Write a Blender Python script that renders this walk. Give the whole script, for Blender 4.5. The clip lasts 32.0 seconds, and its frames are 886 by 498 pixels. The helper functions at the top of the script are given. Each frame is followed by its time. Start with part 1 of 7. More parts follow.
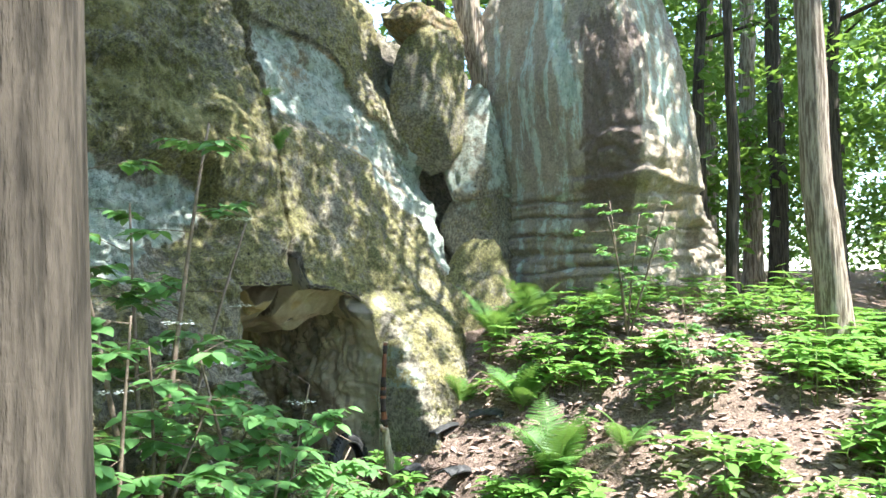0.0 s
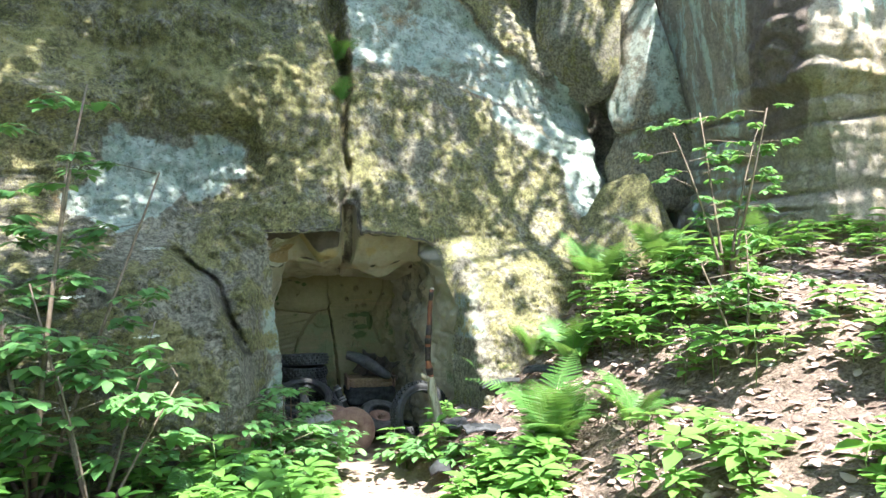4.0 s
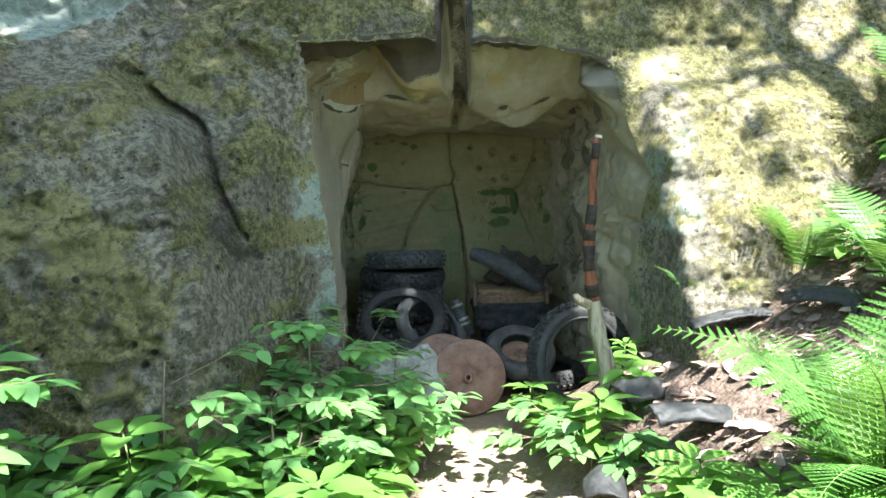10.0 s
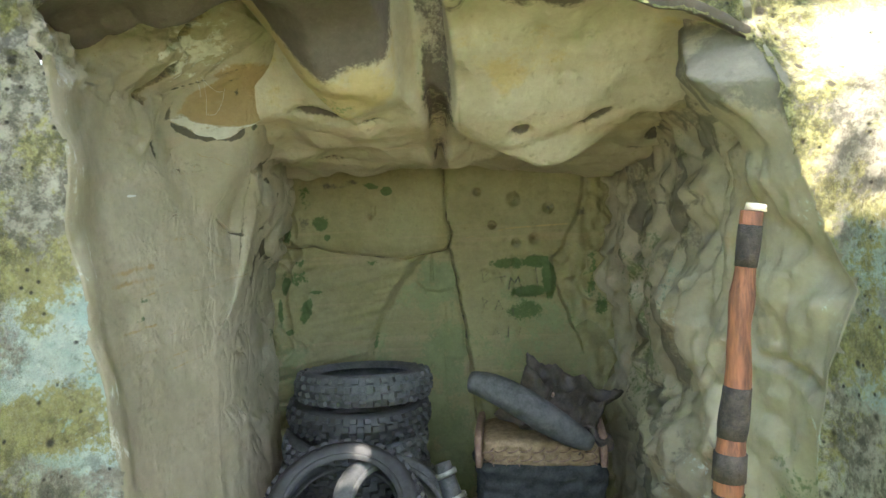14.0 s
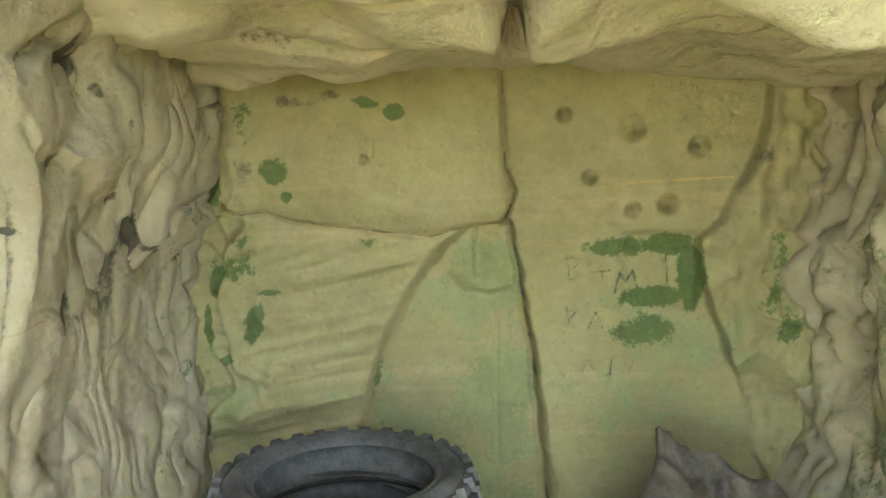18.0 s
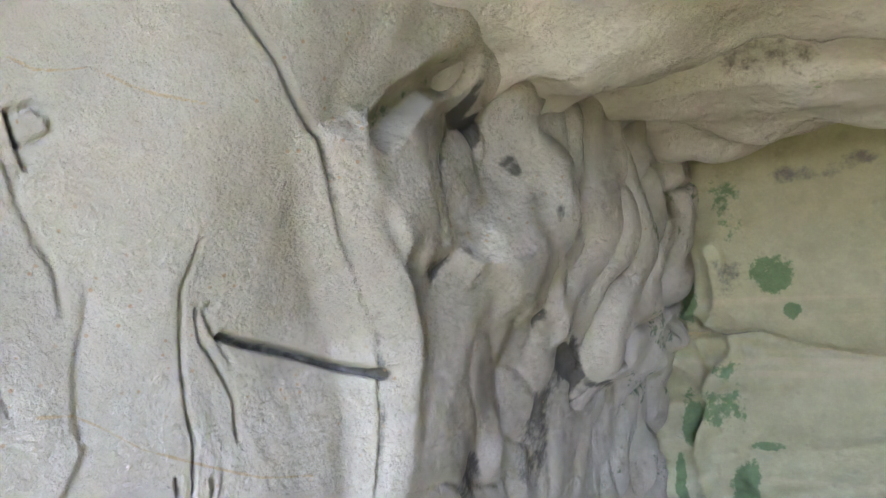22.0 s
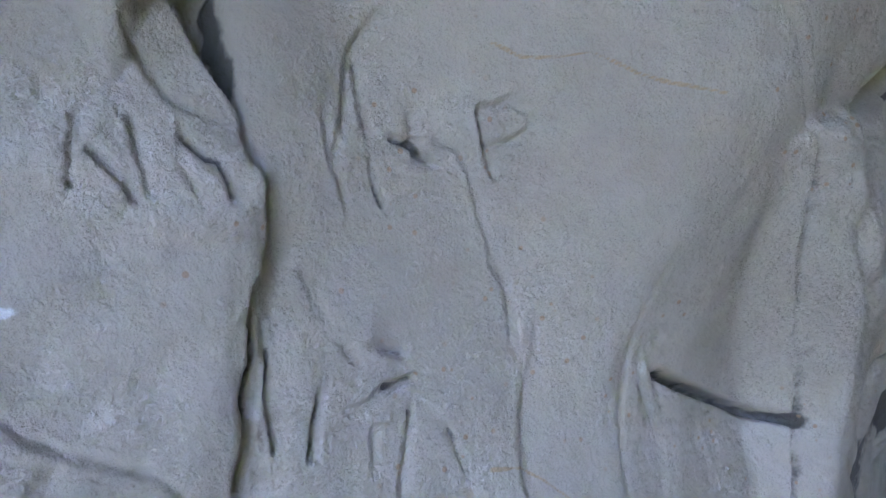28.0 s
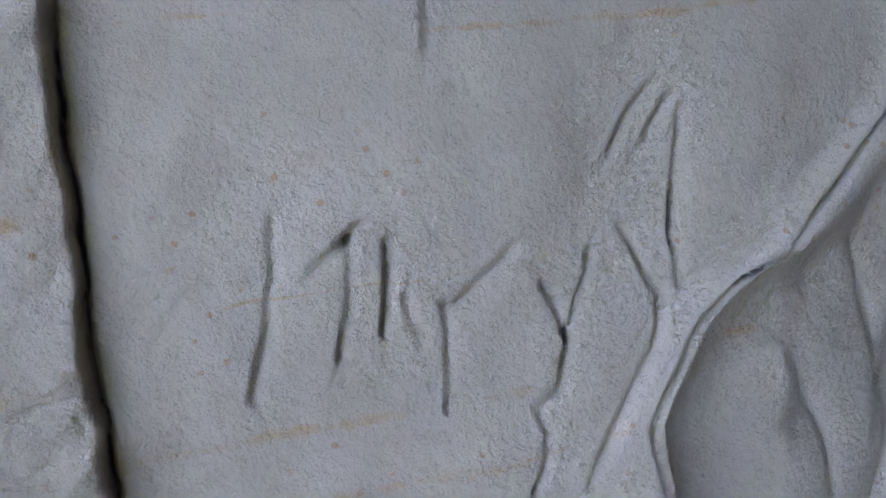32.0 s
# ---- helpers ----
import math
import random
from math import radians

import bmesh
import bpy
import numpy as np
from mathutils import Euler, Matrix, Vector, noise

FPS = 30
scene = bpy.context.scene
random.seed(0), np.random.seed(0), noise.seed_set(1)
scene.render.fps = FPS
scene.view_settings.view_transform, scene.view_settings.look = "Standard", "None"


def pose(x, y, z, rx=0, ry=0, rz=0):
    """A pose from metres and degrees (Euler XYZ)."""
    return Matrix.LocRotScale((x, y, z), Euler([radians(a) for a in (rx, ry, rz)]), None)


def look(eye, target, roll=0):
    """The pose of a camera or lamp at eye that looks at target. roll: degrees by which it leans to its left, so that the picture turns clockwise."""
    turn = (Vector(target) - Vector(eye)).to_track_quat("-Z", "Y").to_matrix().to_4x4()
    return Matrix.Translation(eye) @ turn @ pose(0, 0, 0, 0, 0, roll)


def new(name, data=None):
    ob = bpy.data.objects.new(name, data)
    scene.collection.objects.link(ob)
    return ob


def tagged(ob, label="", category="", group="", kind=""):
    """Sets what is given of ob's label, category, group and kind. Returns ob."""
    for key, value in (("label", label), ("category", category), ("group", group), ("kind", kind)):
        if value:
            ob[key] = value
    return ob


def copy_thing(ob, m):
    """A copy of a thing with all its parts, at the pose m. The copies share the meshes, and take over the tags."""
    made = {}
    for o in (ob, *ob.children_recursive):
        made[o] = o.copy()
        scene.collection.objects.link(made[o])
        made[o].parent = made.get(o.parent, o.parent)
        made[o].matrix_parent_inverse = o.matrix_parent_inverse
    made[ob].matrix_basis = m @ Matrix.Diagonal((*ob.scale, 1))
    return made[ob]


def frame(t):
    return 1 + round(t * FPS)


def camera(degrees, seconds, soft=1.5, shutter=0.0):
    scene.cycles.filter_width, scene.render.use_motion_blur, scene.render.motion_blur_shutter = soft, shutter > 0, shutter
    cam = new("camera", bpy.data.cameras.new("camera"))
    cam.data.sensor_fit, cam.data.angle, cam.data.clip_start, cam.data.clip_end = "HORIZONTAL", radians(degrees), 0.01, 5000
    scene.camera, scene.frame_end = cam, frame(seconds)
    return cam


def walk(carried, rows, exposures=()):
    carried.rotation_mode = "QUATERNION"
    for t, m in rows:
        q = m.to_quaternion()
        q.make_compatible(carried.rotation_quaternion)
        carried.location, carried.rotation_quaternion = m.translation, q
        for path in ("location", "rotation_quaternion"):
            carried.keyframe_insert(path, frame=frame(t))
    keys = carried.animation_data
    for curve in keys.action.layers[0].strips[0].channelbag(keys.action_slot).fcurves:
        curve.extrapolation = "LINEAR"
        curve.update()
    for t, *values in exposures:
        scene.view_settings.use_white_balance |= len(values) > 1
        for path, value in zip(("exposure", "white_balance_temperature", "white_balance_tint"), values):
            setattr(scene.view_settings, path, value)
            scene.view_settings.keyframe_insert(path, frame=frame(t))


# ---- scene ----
cam = camera(61.4, 32.0)
METRES, EYE, TILT, LEAN, TURN = 12.5, 2.14, 3.0, 0.0, -45.0
ROWS = [
    (0.0, 0.0, 0.0, 0.0, 0.0, 0.0, -0.0),
    (0.5, 0.0291, 0.0206, -0.0052, 2.38, -1.06, 0.84),
    (1.0, 0.0631, 0.0396, -0.0125, 9.84, -2.15, 0.02),
    (1.5, 0.1063, 0.0475, -0.0176, 11.61, -2.86, -0.49),
    (2.0, 0.1397, 0.0609, -0.0197, 10.81, -4.04, -2.43),
    (2.5, 0.175, 0.0735, -0.0211, 21.26, -3.31, 0.15),
    (4.5, 0.2673, 0.129, -0.0169, 32.5, -2.16, 2.9),
    (5.0, 0.2708, 0.1403, -0.0149, 30.28, 0.23, 0.98),
    (5.5, 0.262, 0.1539, -0.0175, 24.96, 5.01, 1.84),
    (6.0, 0.25, 0.1741, -0.0199, 20.04, 8.84, 1.59),
    (6.5, 0.2296, 0.1905, -0.0254, 19.93, 12.34, 1.49),
    (7.0, 0.2084, 0.2033, -0.0334, 28.02, 8.1, 3.83),
    (7.5, 0.197, 0.2197, -0.0389, 34.88, 4.41, 3.18),
    (8.0, 0.1873, 0.2414, -0.043, 39.72, -0.3, 3.44),
    (8.5, 0.1721, 0.2595, -0.0492, 40.46, -4.45, 2.38),
    (9.0, 0.1558, 0.2818, -0.0516, 40.2, -8.14, 3.18),
    (9.5, 0.1425, 0.3088, -0.0556, 43.39, -9.55, 3.29),
    (10.0, 0.1292, 0.3289, -0.0584, 47.4, -10.08, 4.75),
    (10.5, 0.1136, 0.3491, -0.0591, 47.54, -7.29, 5.49),
    (11.0, 0.0982, 0.3716, -0.0619, 47.52, -7.91, 5.36),
    (11.5, 0.0849, 0.3895, -0.062, 50.27, -8.69, 5.7),
    (12.0, 0.0661, 0.4077, -0.0632, 52.33, -9.58, 5.26),
    (12.5, 0.0529, 0.4217, -0.0591, 51.16, -10.57, 6.17),
    (13.0, 0.0381, 0.4396, -0.0594, 50.5, -9.21, 5.7),
    (13.5, 0.0251, 0.4539, -0.0574, 50.89, -8.17, 5.43),
    (15.5, -0.0335, 0.5006, -0.0582, 50.04, -11.71, 4.18),
    (16.0, -0.0481, 0.5097, -0.0598, 49.67, -12.58, 3.81),
    (16.5, -0.0614, 0.5193, -0.0564, 48.23, -10.93, 4.49),
    (17.0, -0.0718, 0.5312, -0.0583, 49.43, -10.5, 4.96),
    (17.5, -0.0805, 0.5374, -0.0607, 52.7, -13.98, 5.83),
    (18.0, -0.0962, 0.5449, -0.0637, 52.91, -15.06, 4.94),
    (18.5, -0.1064, 0.55, -0.0655, 50.58, -15.52, 5.38),
    (19.0, -0.1157, 0.5551, -0.0678, 53.52, -14.46, 5.98),
    (19.5, -0.1198, 0.5592, -0.068, 58.52, -13.12, 4.84),
    (20.0, -0.1235, 0.5604, -0.0685, 66.46, -12.0, 6.87),
    (20.5, -0.1285, 0.5606, -0.0701, 67.06, -11.59, 7.27),
    (21.0, -0.1329, 0.5594, -0.0707, 68.78, -10.33, 9.59),
    (21.5, -0.1354, 0.5613, -0.0713, 78.67, -6.06, 10.12),
    (22.0, -0.1345, 0.559, -0.0685, 88.19, -2.29, 10.79),
    (22.5, -0.1345, 0.5561, -0.0642, 92.54, 2.0, 11.56),
    (23.0, -0.1359, 0.553, -0.0603, 94.73, 6.05, 11.99),
    (23.5, -0.1362, 0.5506, -0.0577, 95.01, 8.94, 10.75),
    (24.0, -0.1363, 0.5482, -0.0542, 94.38, 11.53, 10.78),
    (24.5, -0.136, 0.5459, -0.0525, 93.48, 12.4, 10.47),
    (26.5, -0.1401, 0.5402, -0.0563, 90.15, 8.36, 10.84),
    (27.0, -0.1396, 0.5377, -0.0589, 92.52, 5.25, 10.9),
    (27.5, -0.1396, 0.5361, -0.0604, 92.4, 2.06, 11.83),
    (28.0, -0.1416, 0.5364, -0.0651, 93.53, 1.3, 10.87),
    (28.5, -0.1431, 0.5381, -0.0685, 102.31, 2.64, 9.93),
    (29.0, -0.144, 0.54, -0.0712, 107.36, 2.25, 8.39),
    (29.5, -0.145, 0.5411, -0.0755, 110.03, 2.19, 7.67),
    (30.0, -0.146, 0.5424, -0.0801, 111.39, 0.89, 7.82),
    (30.5, -0.1474, 0.5434, -0.0843, 111.61, -1.31, 8.77),
    (31.0, -0.1492, 0.5435, -0.0888, 111.58, -4.16, 9.14),
    (31.5, -0.15, 0.5436, -0.0922, 112.0, -5.91, 9.85),
    (32.0, -0.1514, 0.5434, -0.0953, 112.73, -6.69, 10.03),
]
# seconds, stops, kelvin, tint
EXPOSURES = [
    (0.0, 2.7, 6000, 9), (1.0, 2.85, 5900, 9), (5.0, 2.8, 5900, 9), (7.0, 2.4, 6000, 9), (8.5, 2.7, 5900, 6), (11.0, 3.15, 6000, 7), (12.0, 3.45, 6100, 10), (13.0, 3.8, 6200, 12), (13.5, 4.0, 6400, 12), (15.5, 4.9, 7200, 10), (17.0, 5.45, 7700, 14), (19.0, 5.4, 7200, 16),
    (20.0, 5.5, 6600, 22), (21.0, 5.6, 6200, 30), (22.0, 5.55, 5450, 40), (22.5, 5.45, 5050, 46), (23.2, 5.15, 4800, 50), (24.0, 5.05, 4720, 54), (25.5, 5.0, 4850, 54), (27.0, 4.95, 5050, 53), (28.0, 4.78, 4800, 43), (29.0, 4.75, 4900, 42), (30.0, 4.8, 4950, 42), (32.0, 4.7, 5200, 42),
]
walk(cam, [(t, pose(0, 0, EYE, TILT, LEAN, TURN) @ pose(METRES * x, METRES * y, METRES * z, 90 + pitch, roll, yaw)) for t, x, y, z, yaw, pitch, roll in ROWS], EXPOSURES)

# ---- light: summer sun through a forest canopy ----
SUN_DIR = Vector((0.42, -0.78, 1.70)).normalized()
world = bpy.data.worlds.new("world")
scene.world = world
world.use_nodes = True
wn = world.node_tree.nodes
wn.clear()
sky = wn.new("ShaderNodeTexSky")
sky.sky_type, sky.sun_disc = "NISHITA", False
sky.sun_elevation = math.asin(SUN_DIR.z)
sky.sun_rotation = math.atan2(SUN_DIR.x, SUN_DIR.y)
sky_bg = wn.new("ShaderNodeBackground")
sky_bg.inputs["Strength"].default_value = 0.15
sky_out = wn.new("ShaderNodeOutputWorld")
world.node_tree.links.new(sky.outputs[0], sky_bg.inputs[0])
world.node_tree.links.new(sky_bg.outputs[0], sky_out.inputs[0])
sun = new("sun", bpy.data.lights.new("sun", "SUN"))
sun.data.energy, sun.data.angle, sun.data.color = 4.0, radians(0.5), (1.0, 0.95, 0.86)
sun.matrix_world = look(SUN_DIR * 40, (0, 0, 0))

# ---- materials ----
class Mat:
    """A node material with short words for its nodes."""

    def __init__(self, name, rough=0.9, spec=0.3):
        self.m = bpy.data.materials.new(name)
        self.m.use_nodes = True
        self.t = self.m.node_tree
        self.b = self.t.nodes["Principled BSDF"]
        self.b.inputs["Roughness"].default_value = rough
        self.b.inputs["Specular IOR Level"].default_value = spec
        self.pos = self.t.nodes.new("ShaderNodeTexCoord").outputs["Object"]

    def link(self, a, b):
        self.t.links.new(a, b)

    def noise(self, scale, detail=4.0, rough=0.6, stretch=None, src=None):
        n = self.t.nodes.new("ShaderNodeTexNoise")
        n.inputs["Scale"].default_value, n.inputs["Detail"].default_value, n.inputs["Roughness"].default_value = scale, detail, rough
        p = src or self.pos
        if stretch:
            q = self.t.nodes.new("ShaderNodeMapping")
            q.inputs["Scale"].default_value = stretch
            self.link(p, q.inputs[0])
            p = q.outputs[0]
        self.link(p, n.inputs["Vector"])
        return n.outputs["Fac"]

    def pits(self, scale):
        n = self.t.nodes.new("ShaderNodeTexVoronoi")
        n.inputs["Scale"].default_value = scale
        self.link(self.pos, n.inputs["Vector"])
        return n.outputs["Distance"]

    def ramp(self, fac, a, b, c0=0.0, c1=1.0):
        n = self.t.nodes.new("ShaderNodeMapRange")
        n.interpolation_type = "SMOOTHSTEP"
        for k, v in zip(("From Min", "From Max", "To Min", "To Max"), (a, b, c0, c1)):
            n.inputs[k].default_value = v
        self.link(fac, n.inputs["Value"])
        return n.outputs["Result"]

    def math(self, op, a, b):
        n = self.t.nodes.new("ShaderNodeMath")
        n.operation = op
        for k, v in enumerate((a, b)):
            if isinstance(v, (int, float)):
                n.inputs[k].default_value = v
            else:
                self.link(v, n.inputs[k])
        return n.outputs[0]

    def mix(self, fac, a, b):
        n = self.t.nodes.new("ShaderNodeMix")
        n.data_type = "RGBA"
        for k, v in ((0, fac), (6, a), (7, b)):
            if isinstance(v, (int, float)):
                n.inputs[k].default_value = v
            elif isinstance(v, tuple):
                n.inputs[k].default_value = (*v, 1)
            else:
                self.link(v, n.inputs[k])
        return n.outputs[2]

    def attr(self, name):
        n = self.t.nodes.new("ShaderNodeAttribute")
        n.attribute_name = name
        s = self.t.nodes.new("ShaderNodeSeparateColor")
        self.link(n.outputs["Color"], s.inputs[0])
        return s.outputs[0], s.outputs[1], s.outputs[2], n.outputs["Alpha"]

    def random(self):
        return self.t.nodes.new("ShaderNodeObjectInfo").outputs["Random"]

    def island(self):
        return self.t.nodes.new("ShaderNodeNewGeometry").outputs["Random Per Island"]

    def bump(self, *layers):
        """Layers of (height, strength in metres)."""
        prev = None
        for h, d in layers:
            n = self.t.nodes.new("ShaderNodeBump")
            n.inputs["Distance"].default_value, n.inputs["Strength"].default_value = d, 1.0
            self.link(h, n.inputs["Height"])
            if prev:
                self.link(prev, n.inputs["Normal"])
            prev = n.outputs["Normal"]
        self.link(prev, self.b.inputs["Normal"])
        return self

    def color(self, c):
        if isinstance(c, tuple):
            self.b.inputs["Base Color"].default_value = (*c, 1)
        else:
            self.link(c, self.b.inputs["Base Color"])
        return self


def rock_material(name, light, dark, coarse, fine, streak=(1, 1, 1), bands=0.0, moss=None, contrast=0.25, iron=((0.40, 0.21, 0.07), (0.52, 0.34, 0.15)), pale=((0.35, 0.43, 0.37), (0.57, 0.61, 0.53)), dark_tint=((0.05, 0.046, 0.04), (0.12, 0.10, 0.085)), specks=0.0):
    """Sandstone under moss (red), lichen (green), dark stains and painted shade (blue) and iron (alpha) of the
    attribute 'mask'.
    """
    m = Mat(name, 0.92, 0.2)
    green, lichen, stain_shade, rust = m.attr("mask")
    big, mid, grit = m.noise(1.7, 5, stretch=streak), m.noise(9, 6, 0.7, streak), m.noise(70, 5, 0.7)
    c = m.mix(m.ramp(m.math("ADD", m.math("MULTIPLY", big, 0.6), m.math("MULTIPLY", mid, 0.4)), 0.35, 0.65), dark, light)
    if bands:
        layer = m.noise(1.0, 4, 0.6, (0.4, 0.4, 14))
        c = m.mix(m.math("MULTIPLY", m.ramp(layer, 0.54, 0.66), bands), c, (0.40, 0.29, 0.18))
    edge = m.math("ADD", m.math("MULTIPLY", mid, 0.9), m.math("MULTIPLY", grit, 0.5))
    edge = m.math("SUBTRACT", edge, 0.70)

    def over(c, mask, tint, w=0.9):
        return m.mix(m.ramp(m.math("ADD", mask, m.math("MULTIPLY", edge, w)), 0.40, 0.62), c, tint)

    c = over(c, rust, m.mix(mid, *iron))
    c = over(c, lichen, m.mix(m.ramp(mid, 0.35, 0.65), *pale), 1.4)
    m_lo = m.mix(m.ramp(grit, 0.35, 0.65), (0.14, 0.135, 0.05), (0.36, 0.33, 0.13))
    tint = m.mix(grit, *moss) if moss else m.mix(m.ramp(big, 0.4, 0.62), m_lo, m.mix(grit, (0.25, 0.21, 0.085), (0.46, 0.41, 0.18)))
    c = over(c, green, tint, 2.0)
    c = over(c, stain_shade, m.mix(mid, *dark_tint))
    if specks:
        dot = m.math("MULTIPLY", m.ramp(m.pits(75), 0.10, 0.17, 1.0, 0.0), m.ramp(m.noise(9, 2), 0.50, 0.60))
        c = m.mix(m.math("MULTIPLY", dot, specks), c, (0.30, 0.19, 0.09))
    speck = m.math("MULTIPLY", m.ramp(m.noise(28, 8, 0.8), 0.42, 0.58, 1.0, 0.0), m.ramp(lichen, 0.3, 0.6, 1.0, 0.3))
    pit = m.ramp(m.pits(26), 0.0, 0.35)
    crumb = m.ramp(m.noise(75, 6, 0.85), 0.46, 0.62)
    c = m.mix(m.math("MULTIPLY", crumb, 0.45 * contrast), c, m.mix(0.5, c, (0.62, 0.58, 0.45)))
    c = m.mix(m.math("MULTIPLY", speck, contrast), c, m.mix(0.68, c, (0.03, 0.027, 0.02)))
    clump = m.ramp(m.noise(13, 7, 0.78), 0.40, 0.50, 1.0, 0.0)
    c = m.mix(m.math("MULTIPLY", clump, 0.62 * contrast), c, m.mix(0.75, c, (0.055, 0.05, 0.03)))
    c = m.mix(m.math("MULTIPLY", m.ramp(pit, 0.5, 0.0), contrast), c, (0.035, 0.03, 0.022))
    wide = m.math("ADD", m.pits(11), m.math("MULTIPLY", m.noise(4, 3), 0.55))
    hole = m.ramp(wide, 0.30, 0.40, 1.0, 0.0)
    c = m.mix(m.math("MULTIPLY", hole, contrast), c, (0.04, 0.035, 0.025))
    m.color(c)
    sand = m.noise(260, 3, 0.7)
    crisp = m.noise(48, 9, 0.82)
    return m.bump((mid, coarse), (crisp, fine * 1.6), (m.ramp(hole, 1.0, 0.0), coarse * 0.4 * contrast), (pit, coarse * 0.35), (grit, fine), (sand, fine * 0.35)).m


ROCK = rock_material("weathered_rock", (0.46, 0.41, 0.31), (0.25, 0.22, 0.17), 0.05, 0.013, contrast=0.95)
PILLAR = rock_material("pillar_rock", (0.50, 0.42, 0.31), (0.32, 0.27, 0.225), 0.035, 0.008, (1.2, 1.2, 0.35), contrast=0.5, iron=((0.34, 0.25, 0.13), (0.46, 0.36, 0.21)), dark_tint=((0.15, 0.108, 0.09), (0.25, 0.19, 0.16)))
CAVE = rock_material("carved_sandstone", (0.45, 0.395, 0.29), (0.36, 0.31, 0.22), 0.007, 0.0022, bands=0.35, pale=((0.40, 0.37, 0.30), (0.54, 0.51, 0.43)), moss=((0.11, 0.14, 0.06), (0.22, 0.26, 0.12)), contrast=0.12, iron=((0.36, 0.27, 0.13), (0.44, 0.35, 0.19)), dark_tint=((0.06, 0.05, 0.042), (0.15, 0.12, 0.095)))


def leaf_material(name, lo, hi, translucent=0.45):
    m = Mat(name, 0.45, 0.4)
    c = m.mix(m.island(), lo, hi)
    c = m.mix(m.math("MULTIPLY", m.noise(14, 3), 0.5), c, tuple(0.6 * v for v in lo))
    m.color(c)
    tr = m.t.nodes.new("ShaderNodeBsdfTranslucent")
    mx = m.t.nodes.new("ShaderNodeMixShader")
    mx.inputs[0].default_value = translucent
    bright = m.mix(0.35, c, (0.30, 0.42, 0.05))
    m.link(bright, tr.inputs[0])
    m.link(m.b.outputs[0], mx.inputs[1])
    m.link(tr.outputs[0], mx.inputs[2])
    m.link(mx.outputs[0], m.t.nodes["Material Output"].inputs[0])
    return m.m


LEAF_TREE = leaf_material("tree_leaf", (0.07, 0.15, 0.03), (0.17, 0.30, 0.06), 0.55)
LEAF_HERB = leaf_material("herb_leaf", (0.13, 0.29, 0.055), (0.22, 0.43, 0.09), 0.4)
LEAF_BUSH = leaf_material("bush_leaf", (0.11, 0.26, 0.08), (0.22, 0.43, 0.14), 0.42)
LEAF_FERN = leaf_material("fern_leaf", (0.08, 0.19, 0.045), (0.13, 0.28, 0.06), 0.4)


def plain(name, lo, hi, rough, scale=20, depth=0.002, stretch=None, spec=0.3, metal=0.0, per_object=False):
    m = Mat(name, rough, spec)
    m.b.inputs["Metallic"].default_value = metal
    n, g = m.noise(scale, 5, 0.65, stretch), m.noise(scale * 7, 3, 0.6, stretch)
    f = m.ramp(m.math("ADD", m.math("MULTIPLY", n, 0.7), m.math("MULTIPLY", g, 0.3)), 0.3, 0.7)
    c = m.mix(f, lo, hi)
    if per_object:
        c = m.mix(m.math("MULTIPLY", m.random(), 0.4), c, tuple(0.5 * v for v in lo))
    m.color(c)
    return m.bump((n, depth), (g, depth * 0.4)).m


def litter_material():
    m = Mat("leaf_litter", 0.85, 0.2)
    c = m.mix(m.island(), (0.20, 0.13, 0.105), (0.49, 0.37, 0.315))
    m.color(m.mix(m.math("MULTIPLY", m.noise(30), 0.4), c, (0.09, 0.055, 0.04)))
    return m.m


def bark_material(name, lo, hi, depth=0.02):
    m = Mat(name, 0.95, 0.1)
    furrow = m.noise(11, 4, 0.6, (3.2, 3.2, 0.32))
    fine = m.noise(60, 4, 0.7, (1, 1, 0.3))
    c = m.mix(m.ramp(furrow, 0.38, 0.6), lo, hi)
    m.color(m.mix(m.math("MULTIPLY", fine, 0.5), c, lo))
    return m.bump((furrow, depth), (fine, depth * 0.2)).m


def soil_material():
    m = Mat("forest_floor", 0.95, 0.1)
    path, _, _, _ = m.attr("mask")
    n, g = m.noise(6, 6, 0.7), m.noise(45, 5, 0.7)
    c = m.mix(m.ramp(g, 0.35, 0.65), (0.125, 0.088, 0.07), (0.33, 0.245, 0.20))
    c = m.mix(m.ramp(n, 0.4, 0.6, 0, 0.5), c, (0.10, 0.075, 0.055))
    m.color(m.mix(path, c, m.mix(g, (0.27, 0.20, 0.145), (0.44, 0.345, 0.26))))
    return m.bump((n, 0.05), (g, 0.02)).m


SOIL = soil_material()
LITTER = litter_material()
BARK = bark_material("ridged_bark", (0.13, 0.10, 0.075), (0.42, 0.35, 0.28))
BARK_DARK = bark_material("dark_bark", (0.034, 0.029, 0.023), (0.10, 0.083, 0.066))
RUBBER = plain("black_rubber", (0.018, 0.018, 0.019), (0.05, 0.05, 0.05), 0.55, 30, 0.0008)
DUSTY = plain("dusty_rubber", (0.03, 0.032, 0.033), (0.10, 0.10, 0.098), 0.75, 14, 0.001)
RUST = plain("rusted_steel", (0.13, 0.075, 0.055), (0.27, 0.17, 0.13), 0.8, 12, 0.0015, spec=0.4)
SHEET = plain("grey_plastic_sheet", (0.20, 0.20, 0.185), (0.38, 0.38, 0.35), 0.5, 9, 0.004)
STICK = plain("peeled_branch", (0.045, 0.02, 0.014), (0.25, 0.095, 0.045), 0.75, 8, 0.004, (3, 3, 0.4))
STEM = plain("green_stem", (0.10, 0.16, 0.05), (0.18, 0.22, 0.08), 0.7, 20, 0.001)
TWIG = plain("brown_twig", (0.12, 0.085, 0.06), (0.26, 0.20, 0.15), 0.9, 25, 0.002)


